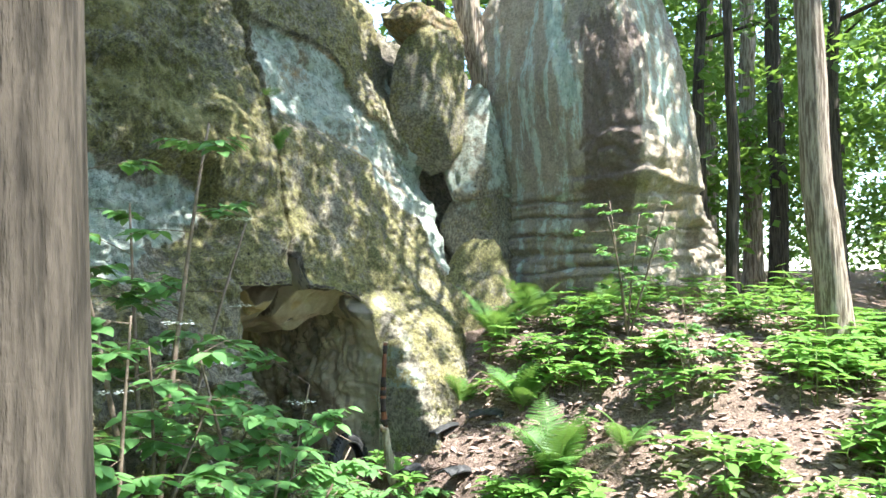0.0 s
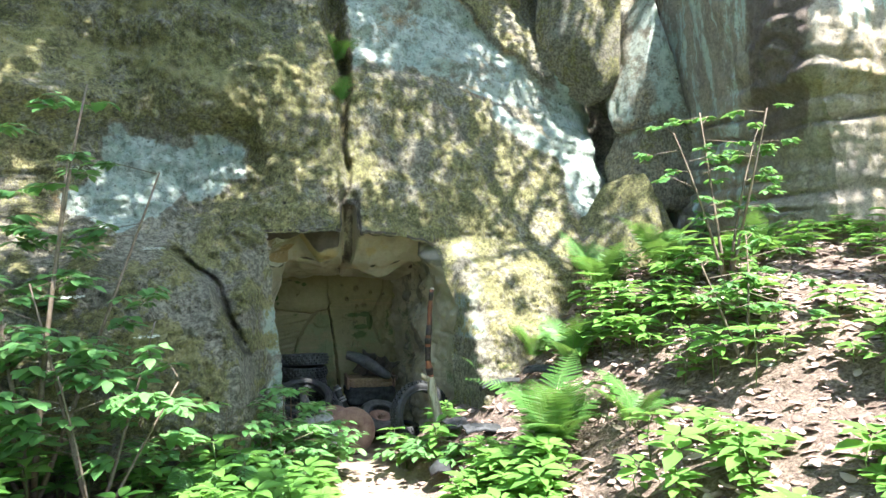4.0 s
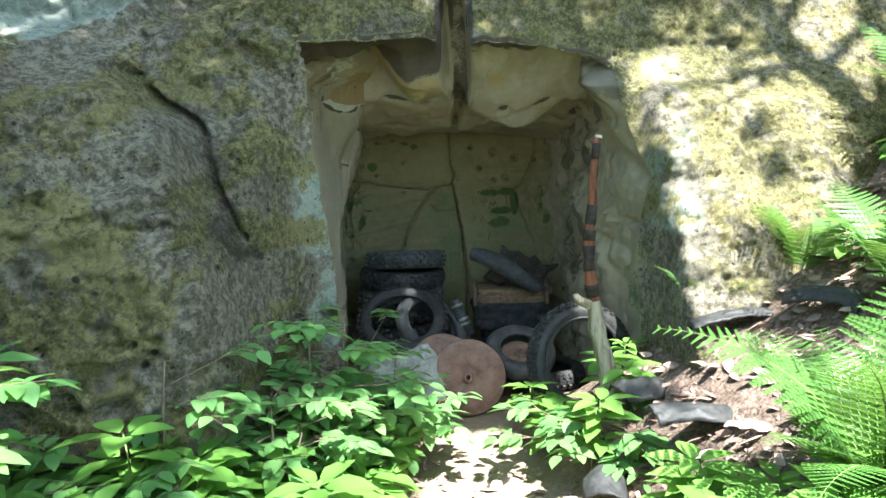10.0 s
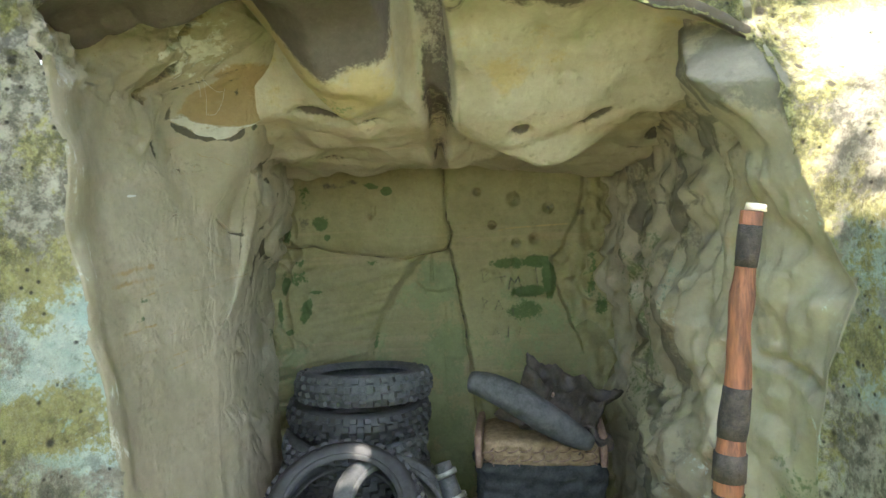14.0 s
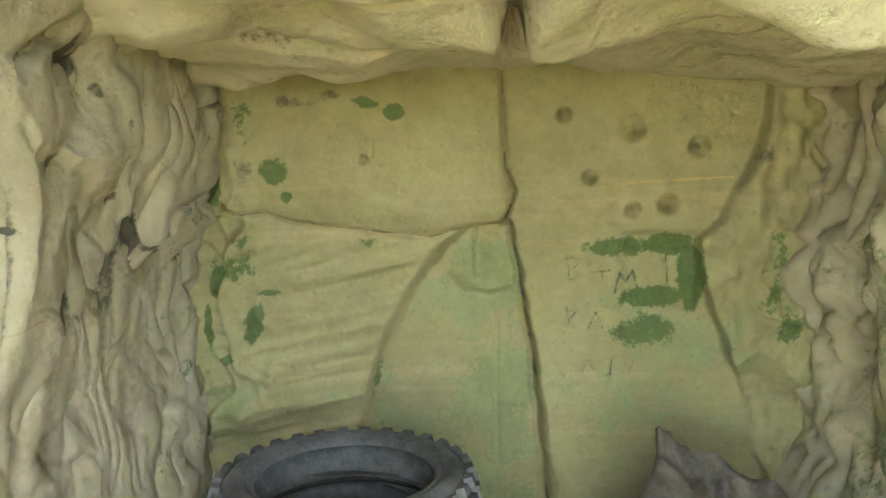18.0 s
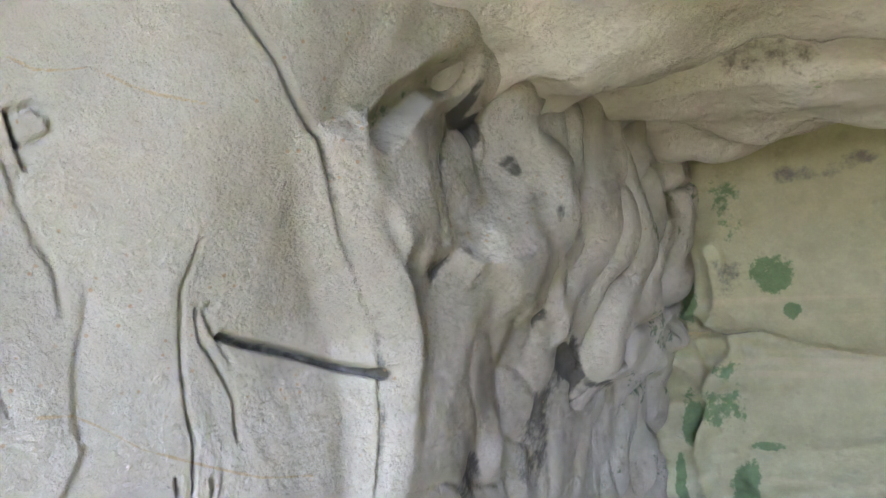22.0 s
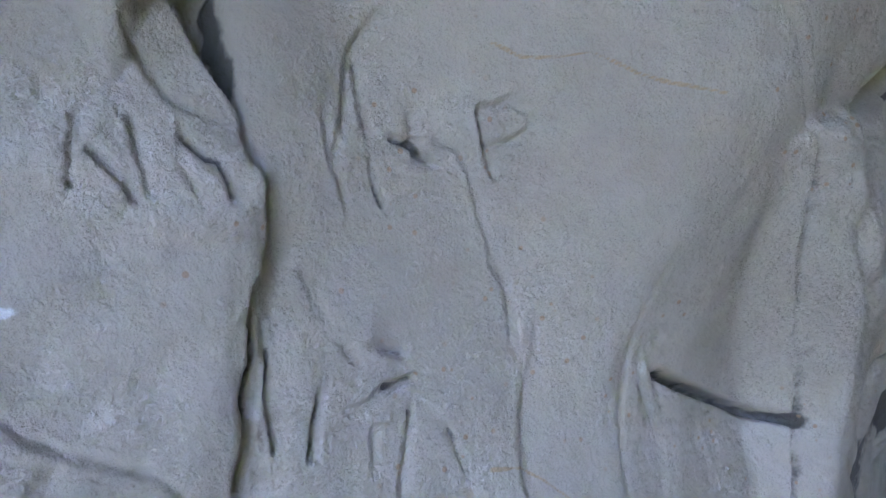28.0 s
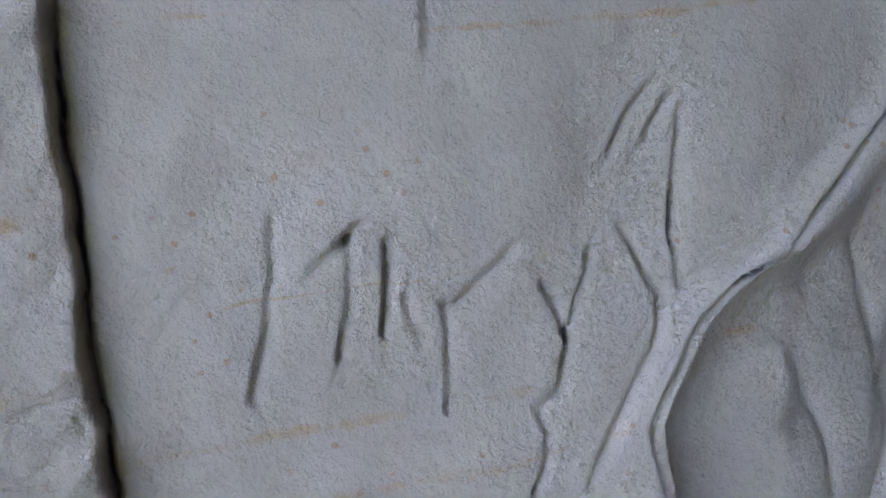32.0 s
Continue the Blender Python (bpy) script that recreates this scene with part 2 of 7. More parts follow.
# ---- numeric noise ----
def cell(i, j, k, s):
    h = (i.astype(np.int64) * 374761393 + j.astype(np.int64) * 668265263 + k.astype(np.int64) * 2147483647 + s * 974634777) & 0xFFFFFFFF
    h = ((h ^ (h >> 13)) * 1274126177) & 0xFFFFFFFF
    h = ((h ^ (h >> 16)) * 2246822519) & 0xFFFFFFFF
    return ((h ^ (h >> 15)) & 0xFFFF) / 32767.5 - 1.0


def vnoise(x, y, z, s=0):
    x, y, z = np.broadcast_arrays(np.asarray(x, float), np.asarray(y, float), np.asarray(z, float))
    i, j, k = np.floor(x), np.floor(y), np.floor(z)
    u, v, w = x - i, y - j, z - k
    u, v, w = (t * t * t * (t * (t * 6 - 15) + 10) for t in (u, v, w))
    out = 0
    for a in (0, 1):
        for b in (0, 1):
            for c in (0, 1):
                wt = (u if a else 1 - u) * (v if b else 1 - v) * (w if c else 1 - w)
                out = out + wt * cell(i + a, j + b, k + c, s)
    return out


def fbm(x, y, z, octaves=4, s=0, gain=0.5):
    out, amp = 0, 1.0
    for o in range(octaves):
        f = 2.03**o
        out = out + amp * vnoise(x * f, y * f, z * f, s + o)
        amp *= gain
    return out


def ridge(x, y, z, octaves=3, s=0):
    out, amp = 0, 1.0
    for o in range(octaves):
        f = 2.1**o
        out = out + amp * (1 - np.abs(vnoise(x * f, y * f, z * f, s + o))) ** 2
        amp *= 0.5
    return out


def sm(a, b, x):
    t = np.clip((x - a) / (b - a), 0, 1)
    return t * t * (3 - 2 * t)


def blob(u, v, cu, cv, ru, rv, turn=0.0):
    """One inside an ellipse, falling to nought outside it."""
    c, s = math.cos(radians(turn)), math.sin(radians(turn))
    a, b = ((u - cu) * c + (v - cv) * s) / ru, (-(u - cu) * s + (v - cv) * c) / rv
    return np.clip(1.5 - np.sqrt(a * a + b * b), 0, 1)


def stroke(u, v, a, b, w):
    """Nearness to the segment a-b: one on it, nought w away."""
    (au, av), (bu, bv) = a, b
    du, dv = bu - au, bv - av
    t = np.clip(((u - au) * du + (v - av) * dv) / (du * du + dv * dv + 1e-12), 0, 1)
    return np.clip(1 - np.hypot(u - au - t * du, v - av - t * dv) / w, 0, 1)


def polyline(u, v, pts, w):
    out = 0
    for a, b in zip(pts, pts[1:]):
        out = np.maximum(out, stroke(u, v, a, b, w))
    return out


def mesh_object(name, verts, faces, material, parent=None, smooth=True):
    me = bpy.data.meshes.new(name)
    verts, faces = np.asarray(verts, np.float32), np.asarray(faces, np.int32)
    me.vertices.add(len(verts))
    me.vertices.foreach_set("co", verts.ravel())
    n = faces.shape[1]
    me.loops.add(faces.size)
    me.loops.foreach_set("vertex_index", faces.ravel())
    me.polygons.add(len(faces))
    me.polygons.foreach_set("loop_start", np.arange(0, faces.size, n, dtype=np.int32))
    me.polygons.foreach_set("use_smooth", np.full(len(faces), smooth))
    me.update(calc_edges=True)
    if material:
        me.materials.append(material)
    ob = new(name, me)
    ob.parent = parent
    return ob


def set_mask(ob, r=0, g=0, b=0, a=0):
    n = len(ob.data.vertices)
    at = ob.data.attributes.new("mask", "FLOAT_COLOR", "POINT")
    data = np.stack([np.broadcast_to(np.clip(c, 0, 1), n) for c in (r, g, b, a)], 1).astype(np.float32)
    at.data.foreach_set("color", data.ravel())


def grid_faces(nu, nv, flip=False):
    i = np.arange((nu - 1) * (nv - 1))
    a = (i // (nv - 1)) * nv + i % (nv - 1)
    f = np.stack([a, a + nv, a + nv + 1, a + 1], 1)
    return f[:, ::-1] if flip else f


def spaced(*runs):
    """A line of numbers from runs of (from, to, step)."""
    out = [np.arange(a, b - step * 0.4, step) for a, b, step in runs]
    return np.append(np.concatenate(out), runs[-1][1])


# ---- ground: a path to the cave, a bank that rises beside it ----
def ground_z(x, y, rough=True):
    x, y = np.asarray(x, float), np.asarray(y, float)
    z = 0.58 * sm(4.2, -1.0, y)
    bank = np.interp(x - 0.10 * np.clip(5.2 - y, 0, 9), [4.42, 4.62, 4.9, 5.35, 6.5, 7.9, 9.5], [0, 0.14, 0.42, 0.78, 1.62, 1.92, 2.0])
    z = z + bank * (0.42 + 0.58 * sm(0.6, 4.6, y)) * sm(6.6, 5.9, y + 0.0 * x + (x > 5.2) * -9)
    z = z + 0.16 * sm(3.2, 1.4, x) * sm(-1, 3, y) + 0.24 * sm(3.45, 2.75, x) * sm(0, 3, y) + 0.9 * sm(9.5, 30, np.hypot(x - 3, y))
    if rough:
        z = z + 0.05 * fbm(x * 0.9, y * 0.9, 0 * x, 4, 11) * sm(0.3, 1.4, np.abs(x - 4.1) + (y < -2))
        z = z + 0.012 * fbm(x * 6, y * 6, 0 * x, 3, 12)
    return z


gx = spaced((-160, -20, 10), (-20, -3, 1), (-3, 11, 0.05), (11, 24, 1), (24, 160, 10))
gy = spaced((-160, -20, 10), (-20, -4, 1), (-4, 8.2, 0.05), (8.2, 24, 1), (24, 160, 10))
GX, GY = np.meshgrid(gx, gy, indexing="ij")
GZ = ground_z(GX, GY)
ground = mesh_object("ground", np.stack([GX, GY, GZ], -1).reshape(-1, 3), grid_faces(len(gx), len(gy)), SOIL)
path_mid = np.interp(GY, [-4, -1, 1, 3, 4.5, 6, 8], [3.3, 3.6, 3.95, 4.12, 4.03, 4.02, 4.0])
set_mask(ground, (sm(0.62, 0.22, np.abs(GX - path_mid) + 0.12 * fbm(GX * 3, GY * 3, 0 * GX, 3, 5))).ravel())
tagged(ground, "brown forest soil with a trodden sandy path", "ground", kind="structure")


# ---- the cliff: one great face with the mouth of the cave ----
def lean(z):
    return np.interp(z, [-0.6, 0, 1.2, 2.1, 3.6, 5, 6, 7, 9], [-1.4, -1.15, -0.6, 0, 0.6, 1.2, 1.6, 1.95, 2.6])


def ledge_top(x):
    return np.interp(x, [4.1, 5.4, 5.9, 6.45, 7.2], [5.05, 5.0, 4.45, 4.0, 3.6])


def ledge_low(x):
    return np.interp(x, [4.1, 5.0, 5.8, 6.4, 6.6, 7.2], [3.8, 3.9, 3.65, 3.3, 2.6, 2.2])


def crack_x(z):
    return np.interp(z, [2.0, 2.5, 3.3, 4.8, 6.1, 7.5], [3.97, 3.97, 3.98, 3.94, 3.72, 3.6])


def slab_x(z):
    return np.interp(z, [-0.5, 0.67, 1.02, 1.34, 1.74, 2.05], [3.16, 3.13, 3.08, 2.93, 2.74, 2.45])


def cliff_y(x, z):
    y = 5.45 + 0.32 * (x - 3.15) + lean(z) + 0.48 * np.clip(1.2 - z, 0, 1.5) * sm(3.5, 3.1, x)
    big = fbm(x * 0.7, 0 * x, z * 0.7, 3, 21)
    y = y + 0.13 * big * sm(0.1, 0.9, np.abs(x - 4) / 2 + np.abs(z - 1.5) / 2.5)
    # layered weathering
    lay = fbm(x * 0.5, 0 * x, z * 4.2 + 0.5 * x, 3, 23)
    left = sm(3.9, 3.4, x) * sm(2.2, 3.0, z)
    band = sm(ledge_low(x) - 0.15, ledge_low(x) + 0.1, z) * sm(ledge_top(x) + 0.06, ledge_top(x) - 0.1, z) * sm(4.0, 4.15, x)
    y = y + 0.03 * lay * (0.5 + 1.0 * band + 1.6 * left)
    y = y + 0.15 * band
    y = y + 0.03 * fbm(x * 3.1, 0 * x, z * 3.1, 4, 25) + (0.02 + 0.016 * sm(3.4, 3.1, x)) * fbm(x * 11, 0 * x, z * 11, 3, 27, 0.7)
    pit = np.clip(vnoise(x * 17, 0 * x, z * 17, 29) - 0.45, 0, 1)
    y = y + 0.05 * pit * (1 - 0.7 * band)
    # the crack above the mouth and the block beside it
    w = np.interp(z, [2, 3.4, 3.9, 4.6, 7], [0.02, 0.03, 0.08, 0.12, 0.2]) * (1 + 0.5 * vnoise(0 * x, z * 4, 0 * x, 32))
    d = np.abs(x - crack_x(z) - 0.05 * fbm(x * 0, z * 3, 0 * x, 3, 31))
    y = y + 0.45 * sm(w * 1.7, w * 0.4, d) * sm(2.0, 2.6, z) * np.interp(z, [2.3, 3.2, 4], [0.25, 0.3, 1])
    y = y + 0.10 * sm(0.14, 0.05, np.abs(x - 3.96)) * sm(2.62, 2.5, z) + 0.06 * blob(x, z, 4.12, 2.35, 0.10, 0.14)
    lump = ridge(x * 0.9, 0 * x, z * 1.1, 3, 37) - 1.0
    y = y - 0.10 * lump * sm(3.9, 3.3, x) * sm(1.0, 2.4, z) - 0.05 * lump * sm(4.6, 5.4, z)
    y = y - 0.14 * sm(crack_x(z), crack_x(z) - 0.12, x) * sm(2.3, 3.4, z)
    # steps in the upper rocks on the near side
    y = y + 0.28 * sm(3.25, 3.05, x + 0.25 * (z - 3)) * sm(2.02, 2.3, z - 0.45 * np.clip(x - 2.3, 0, 9) + 0.06 * big) * sm(3.35, 3.0, z)
    y = y - 0.16 * sm(3.0, 2.2, x) * sm(3.2, 3.5, z)
    y = y + 0.25 * sm(2.35, 2.1, x) * sm(3.3, 3.5, z) * sm(4.6, 4.2, z)
    # bulge at the foot beyond the mouth
    y = y - 0.06 * blob(x, z, 5.55, 1.1, 0.75, 0.6) - 0.08 * blob(x, z, 6.2, 2.0, 0.5, 0.5)
    # the flaked hollow beside the mouth
    y = y + 0.10 * blob(x, z, 4.98, 1.32, 0.16, 0.12, 30)
    # the rock turns in towards the mouth
    y = y + 0.96 * np.clip(5.62 - y, 0, 2) * sm(2.98, 3.26, x) * sm(5.0, 4.0, x) * sm(2.12, 1.95, z)
    y = y + 0.96 * np.clip(5.86 - y, 0, 2) * sm(5.06, 4.94, x) * sm(3.8, 4.5, x) * sm(2.05, 1.85, z)
    # a mossy slab leans at the foot
    sx = slab_x(z) + 0.03 * vnoise(z * 4, 0 * z, 0 * z, 33)
    y = y - 0.36 * sm(sx + 0.01, sx - 0.04, x) * (1 - 0.45 * sm(sx - 0.1, sx - 1.2, x)) * sm(2.12, 1.75, z) + 0.14 * np.clip(1 - np.abs(x - sx - 0.02) / 0.05, 0, 1) * sm(2.1, 1.9, z)
    # the far edge turns back into a cleft
    xe = np.interp(z, [1.5, 2.4, 2.8, 4.2, 6, 7], [7.1, 7.2, 7.28, 7.12, 6.7, 6.4])
    y = y + 2.2 * np.clip(x - xe, 0, 9) + 0.3 * sm(xe - 0.35, xe, x) ** 2
    return y


def cliff_top(x):
    return np.interp(x, [-3, 2, 3.5, 4.6, 5.6, 6.2, 6.7, 7.7], [7.9, 7.8, 7.4, 7.0, 6.55, 6.2, 5.75, 5.5])


def mouth_left(z):
    return np.interp(z, [-0.6, 0, 0.9, 1.5, 2.15], [3.40, 3.38, 3.31, 3.26, 3.19]) + 0.014 * vnoise(z * 5, 0 * z, 0 * z, 35) + 0.006 * vnoise(z * 16, 0 * z, 0 * z, 36)


def mouth_right(z):
    return np.interp(z, [-0.6, 0.9, 1.2, 1.4, 1.65, 2.2], [4.92, 4.93, 4.95, 5.0, 4.9, 4.78]) + 0.02 * vnoise(z * 5, 0 * z, 0 * z, 38)


def lintel(x):
    base = np.interp(x, [3.0, 3.2, 3.6, 4.43, 4.7, 4.9], [2.10, 2.16, 2.17, 2.12, 2.06, 1.95])
    base = base + 0.022 * vnoise(x * 5, 0 * x, 0 * x, 39) + 0.01 * vnoise(x * 15, 0 * x, 0 * x, 40)
    return base + 0.30 * sm(0.095, 0.06, np.abs(x - 3.97))


def cliff_masks(x, z):
    n = fbm(x * 1.3, 0 * x, z * 1.3, 3, 41) * 0.5
    n2 = fbm(x * 4, 0 * x, z * 4, 3, 43) * 0.5
    lo, hi = ledge_low(x), ledge_top(x)
    band = sm(lo - 0.02, lo + 0.12, z + 0.2 * n2) * sm(hi + 0.05, hi - 0.08, z) * sm(4.02, 4.15, x)
    moss = 0.62 + 0.35 * n + 0.25 * n2
    moss = moss * (1 - band) + 0.08 * band
    # the streak down the far edge, the scar and the pale scraped places
    xe = np.interp(z, [2.2, 2.8, 4.2, 6], [7.0, 7.1, 7.0, 6.7])
    edge = sm(xe - 0.55, xe - 0.2, x + 0.25 * n2) * sm(2.1, 2.5, z) * sm(5.6, 4.6, z)
    scar = polyline(x, z, [(5.78, 3.52), (6.1, 3.25), (6.55, 3.1), (6.75, 2.75), (6.8, 2.35)], 0.17)
    scar = np.maximum(scar, blob(x, z, 6.72, 2.6, 0.22, 0.4))
    pale_left = sm(3.10, 2.95, x) * sm(0.0, 0.15, z - 2.2 - 0.5 * np.clip(x - 2.3, 0, 9) + 0.3 * n2) * sm(3.15, 2.95, z - 0.2 * n2) * sm(1.6, 1.9, x + 0.3 * n2)
    lichen = np.maximum.reduce([band * (0.75 + 0.5 * n), edge * 0.95, scar * 1.3, pale_left * 0.95])
    jamb = sm(0.22, 0.04, np.abs(x - mouth_left(z))) * sm(1.9, 1.2, z) * (x < 3.4)
    jamb_r = sm(0.24, 0.05, np.abs(x - 5.06 - 0.1 * n)) * sm(0.5, 0.9, z) * sm(2.3, 2.0, z)
    lint = sm(0.22, 0.05, z - lintel(x)) * sm(3.0, 3.3, x) * sm(5.0, 4.6, x) * 0.7
    lichen = np.maximum.reduce([lichen, (0.55 + n2) * jamb, (0.35 + n2) * jamb_r, (0.45 + n2) * lint])
    greenish = sm(3.95, 3.0, x) * sm(3.0, 3.6, z) * (0.3 + 0.8 * n2 + 0.4 * n)
    lichen = np.maximum(lichen, greenish)
    moss = moss * (1 - 0.9 * np.clip(np.maximum.reduce([edge, scar, pale_left]) * 1.3, 0, 1))
    moss = moss - 0.25 * np.maximum(jamb, jamb_r)
    n3 = fbm(x * 9, 0 * x, z * 9, 3, 46) * 0.5
    foot = sm(3.3, 3.15, x) * sm(2.3, 2.1, z)
    moss = moss + foot * (-0.04 + 0.35 * n2 + 0.8 * n3)
    lichen = np.maximum(lichen, foot * (0.26 + 0.6 * n3 + 0.3 * n))
    iron_foot = 0.05 * blob(x, z, 3.05, 1.45, 0.14, 0.4) - 0.08 * foot
    stain_shade = 0.35 * sm(0.25, 0.0, np.abs(x - crack_x(z))) * sm(2.3, 3, z) * (0.8 + n2)
    # notch darkened in the colour
    notch = sm(0.14, 0.08, np.abs(x - 3.98)) * sm(2.55, 2.45, z) * 0.75
    hem = polyline(x, z, [(4.7, 3.62), (5.1, 3.66), (5.45, 3.6)], 0.06)
    # darker strip along the underside of the ledge
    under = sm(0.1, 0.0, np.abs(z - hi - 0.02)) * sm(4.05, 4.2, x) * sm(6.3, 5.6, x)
    stain_shade = np.maximum.reduce([stain_shade, notch, 0.5 * hem, 0.55 * under, 0.30 + 0.9 * np.minimum(n2, 0.3) * (z > 6.2)])
    # shade of the slab's crease put into the colour
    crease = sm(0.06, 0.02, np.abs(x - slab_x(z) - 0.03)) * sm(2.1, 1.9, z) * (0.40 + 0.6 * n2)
    stain_shade = np.maximum(stain_shade, crease)
    stain_shade = np.where(z > 6.2, stain_shade, np.where(stain_shade > 0.301, stain_shade, 0.0))
    iron = 0.30 + 0.5 * n2 + iron_foot
    return moss, lichen, stain_shade, iron


fx = spaced((-4.0, 1.6, 0.06), (1.6, 5.6, 0.0165), (5.6, 7.75, 0.03))
fz = spaced((-0.5, 2.7, 0.0165), (2.7, 5.2, 0.026), (5.2, 9.6, 0.05))
FX, FH = np.meshgrid(fx, fz, indexing="ij")
# the columns and rows beside the mouth run along its edge
row = np.arange(len(fz))
for edge in (mouth_left, mouth_right):
    col = np.abs(fx[:, None] - edge(fz)[None]).argmin(0)
    low = fz < 2.2
    FX[col[low], row[low]] = edge(fz[low])
inner_cols = np.where((fx > 3.15) & (fx < 4.83))[0]
rim = np.abs(fz[None] - lintel(fx[inner_cols])[:, None]).argmin(1)
FH[inner_cols, rim] = lintel(fx[inner_cols])
top = cliff_top(FX) + 0.12 * fbm(FX * 1.5, 0 * FX, 0 * FX, 3, 45)
FZ = np.minimum(FH, top) + 0.16 * np.clip(FH - top, 0, 9)
FY = cliff_y(FX, FZ) + 1.5 * np.clip(FH - top, 0, 9) - 0.15 * sm(0.6, 0, np.abs(FH - top))
FX2 = FX + 0.02 * fbm(FX * 5, 0 * FX, FZ * 5, 3, 47) * sm(1.0, 1.5, np.abs(FX - 4.0) + np.clip(FZ - 2.5, 0, 9))
quads = grid_faces(len(fx), len(fz), flip=False)
fx_c, fz_c = FX.ravel()[quads].mean(1), FZ.ravel()[quads].mean(1)
inside = (fx_c > mouth_left(fz_c)) & (fx_c < mouth_right(fz_c)) & (fz_c < lintel(fx_c))
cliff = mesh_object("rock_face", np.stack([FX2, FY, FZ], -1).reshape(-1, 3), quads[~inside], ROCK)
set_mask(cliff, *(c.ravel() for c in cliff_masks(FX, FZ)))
tagged(cliff, "tall mossy sandstone cliff with pale lichen bands", "cliff", kind="structure")


# ---- unseen backing behind the face and over the cave, closes gaps to light ----
kx, kz = np.arange(2.3, 6.3, 0.1), np.append(2.44, np.arange(2.5, 5.6, 0.1))
KX, KZ = np.meshgrid(kx, kz, indexing="ij")
KY = cliff_y(KX, KZ) + 0.5
backing_front = (np.stack([KX, KY, KZ], -1).reshape(-1, 3), grid_faces(*KX.shape))
base_y = np.linspace(0, 1, 8)
UX, UT = np.meshgrid(kx, base_y, indexing="ij")
U0 = cliff_y(UX, np.full_like(UX, 2.44)) + 0.5
backing_base = (np.stack([UX, U0 + UT * (9.2 - U0), np.full_like(UX, 2.44)], -1).reshape(-1, 3), grid_faces(*UX.shape) + KX.size)
backing = mesh_object("gap_backing", np.vstack([backing_front[0], backing_base[0]]), np.vstack([backing_front[1], backing_base[1]]), ROCK)
set_mask(backing, 0.2, 0.1, 0.4, 0.2)
tagged(backing, "unseen dark backing behind the cliff face, blocking gaps and light", "cliff", kind="structure")


# ---- the cave: four carved surfaces that meet in the corners ----
def wall_patch(name, X, Y, Z, masks, label, category, flip=False, material=None):
    ob = mesh_object(name, np.stack([X, Y, Z], -1).reshape(-1, 3), grid_faces(*X.shape, flip=flip), material or CAVE)
    set_mask(ob, *(np.asarray(c, float).ravel() if np.ndim(c) else c for c in masks))
    return tagged(ob, label, category, kind="structure")


def flutes(u, v, s):
    """Drip-like folds that run down a carved wall."""
    warp = 0.35 * fbm(u * 1.5, v * 0.9, 0 * u, 2, s)
    f = vnoise(u * 8 + 3 * warp, v * 1.5 + warp, 0 * u, s + 3)
    return 0.75 * np.abs(f) ** 0.8 + 0.5 * np.abs(vnoise(u * 17 + 4 * warp, v * 3.4, 0 * u, s + 5)) + 0.25 * np.abs(vnoise(u * 33 + 5 * warp, v * 8, 0 * u, s + 7))


# strokes on the pale wall: along the wall, height. Sharp cuts first, worn furrows after them
CUT_HIGH = [
    [(6.340, 1.768), (6.344, 1.745), (6.348, 1.728)],
    [(6.295, 1.756), (6.311, 1.750), (6.316, 1.741)],
    [(6.256, 1.773), (6.257, 1.750), (6.258, 1.737), (6.263, 1.724)],
    [(6.281, 1.743), (6.283, 1.729), (6.288, 1.715)],
    [(6.129, 1.773), (6.126, 1.756), (6.122, 1.740)],
    [(6.133, 1.756), (6.142, 1.744), (6.149, 1.730)],
    [(6.153, 1.770), (6.154, 1.752), (6.157, 1.732)],
    [(6.175, 1.760), (6.185, 1.748), (6.192, 1.746)],
    [(6.192, 1.744), (6.192, 1.726)],
]
CUT_MID = [
    [(6.236, 1.615), (6.231, 1.597), (6.227, 1.582)],
    [(6.270, 1.637), (6.288, 1.628)],
    [(6.278, 1.610), (6.293, 1.612)],
    [(6.290, 1.593), (6.285, 1.571), (6.278, 1.547)],
    [(6.207, 1.505), (6.205, 1.481), (6.206, 1.454)],
    [(6.079, 1.567), (6.088, 1.549), (6.101, 1.528)],
    [(6.072, 1.529), (6.074, 1.509), (6.074, 1.493)],
    [(6.066, 1.623), (6.075, 1.611)],
    [(6.143, 1.553), (6.135, 1.519), (6.130, 1.485)],
    [(6.426, 1.471), (6.425, 1.450)],
]
CUT_LOW = [
    [(6.269, 1.266), (6.265, 1.242), (6.260, 1.220), (6.257, 1.209)],
    [(6.286, 1.263), (6.284, 1.244), (6.279, 1.220)],
    [(6.389, 1.242), (6.380, 1.220), (6.370, 1.200), (6.362, 1.175), (6.346, 1.169)],
    [(6.346, 1.169), (6.352, 1.152), (6.349, 1.135), (6.342, 1.123)],
    [(6.427, 1.323), (6.413, 1.307), (6.404, 1.292)],
    [(6.435, 1.315), (6.426, 1.297)],
    [(6.443, 1.308), (6.439, 1.281), (6.434, 1.253), (6.435, 1.232), (6.436, 1.219)],
]
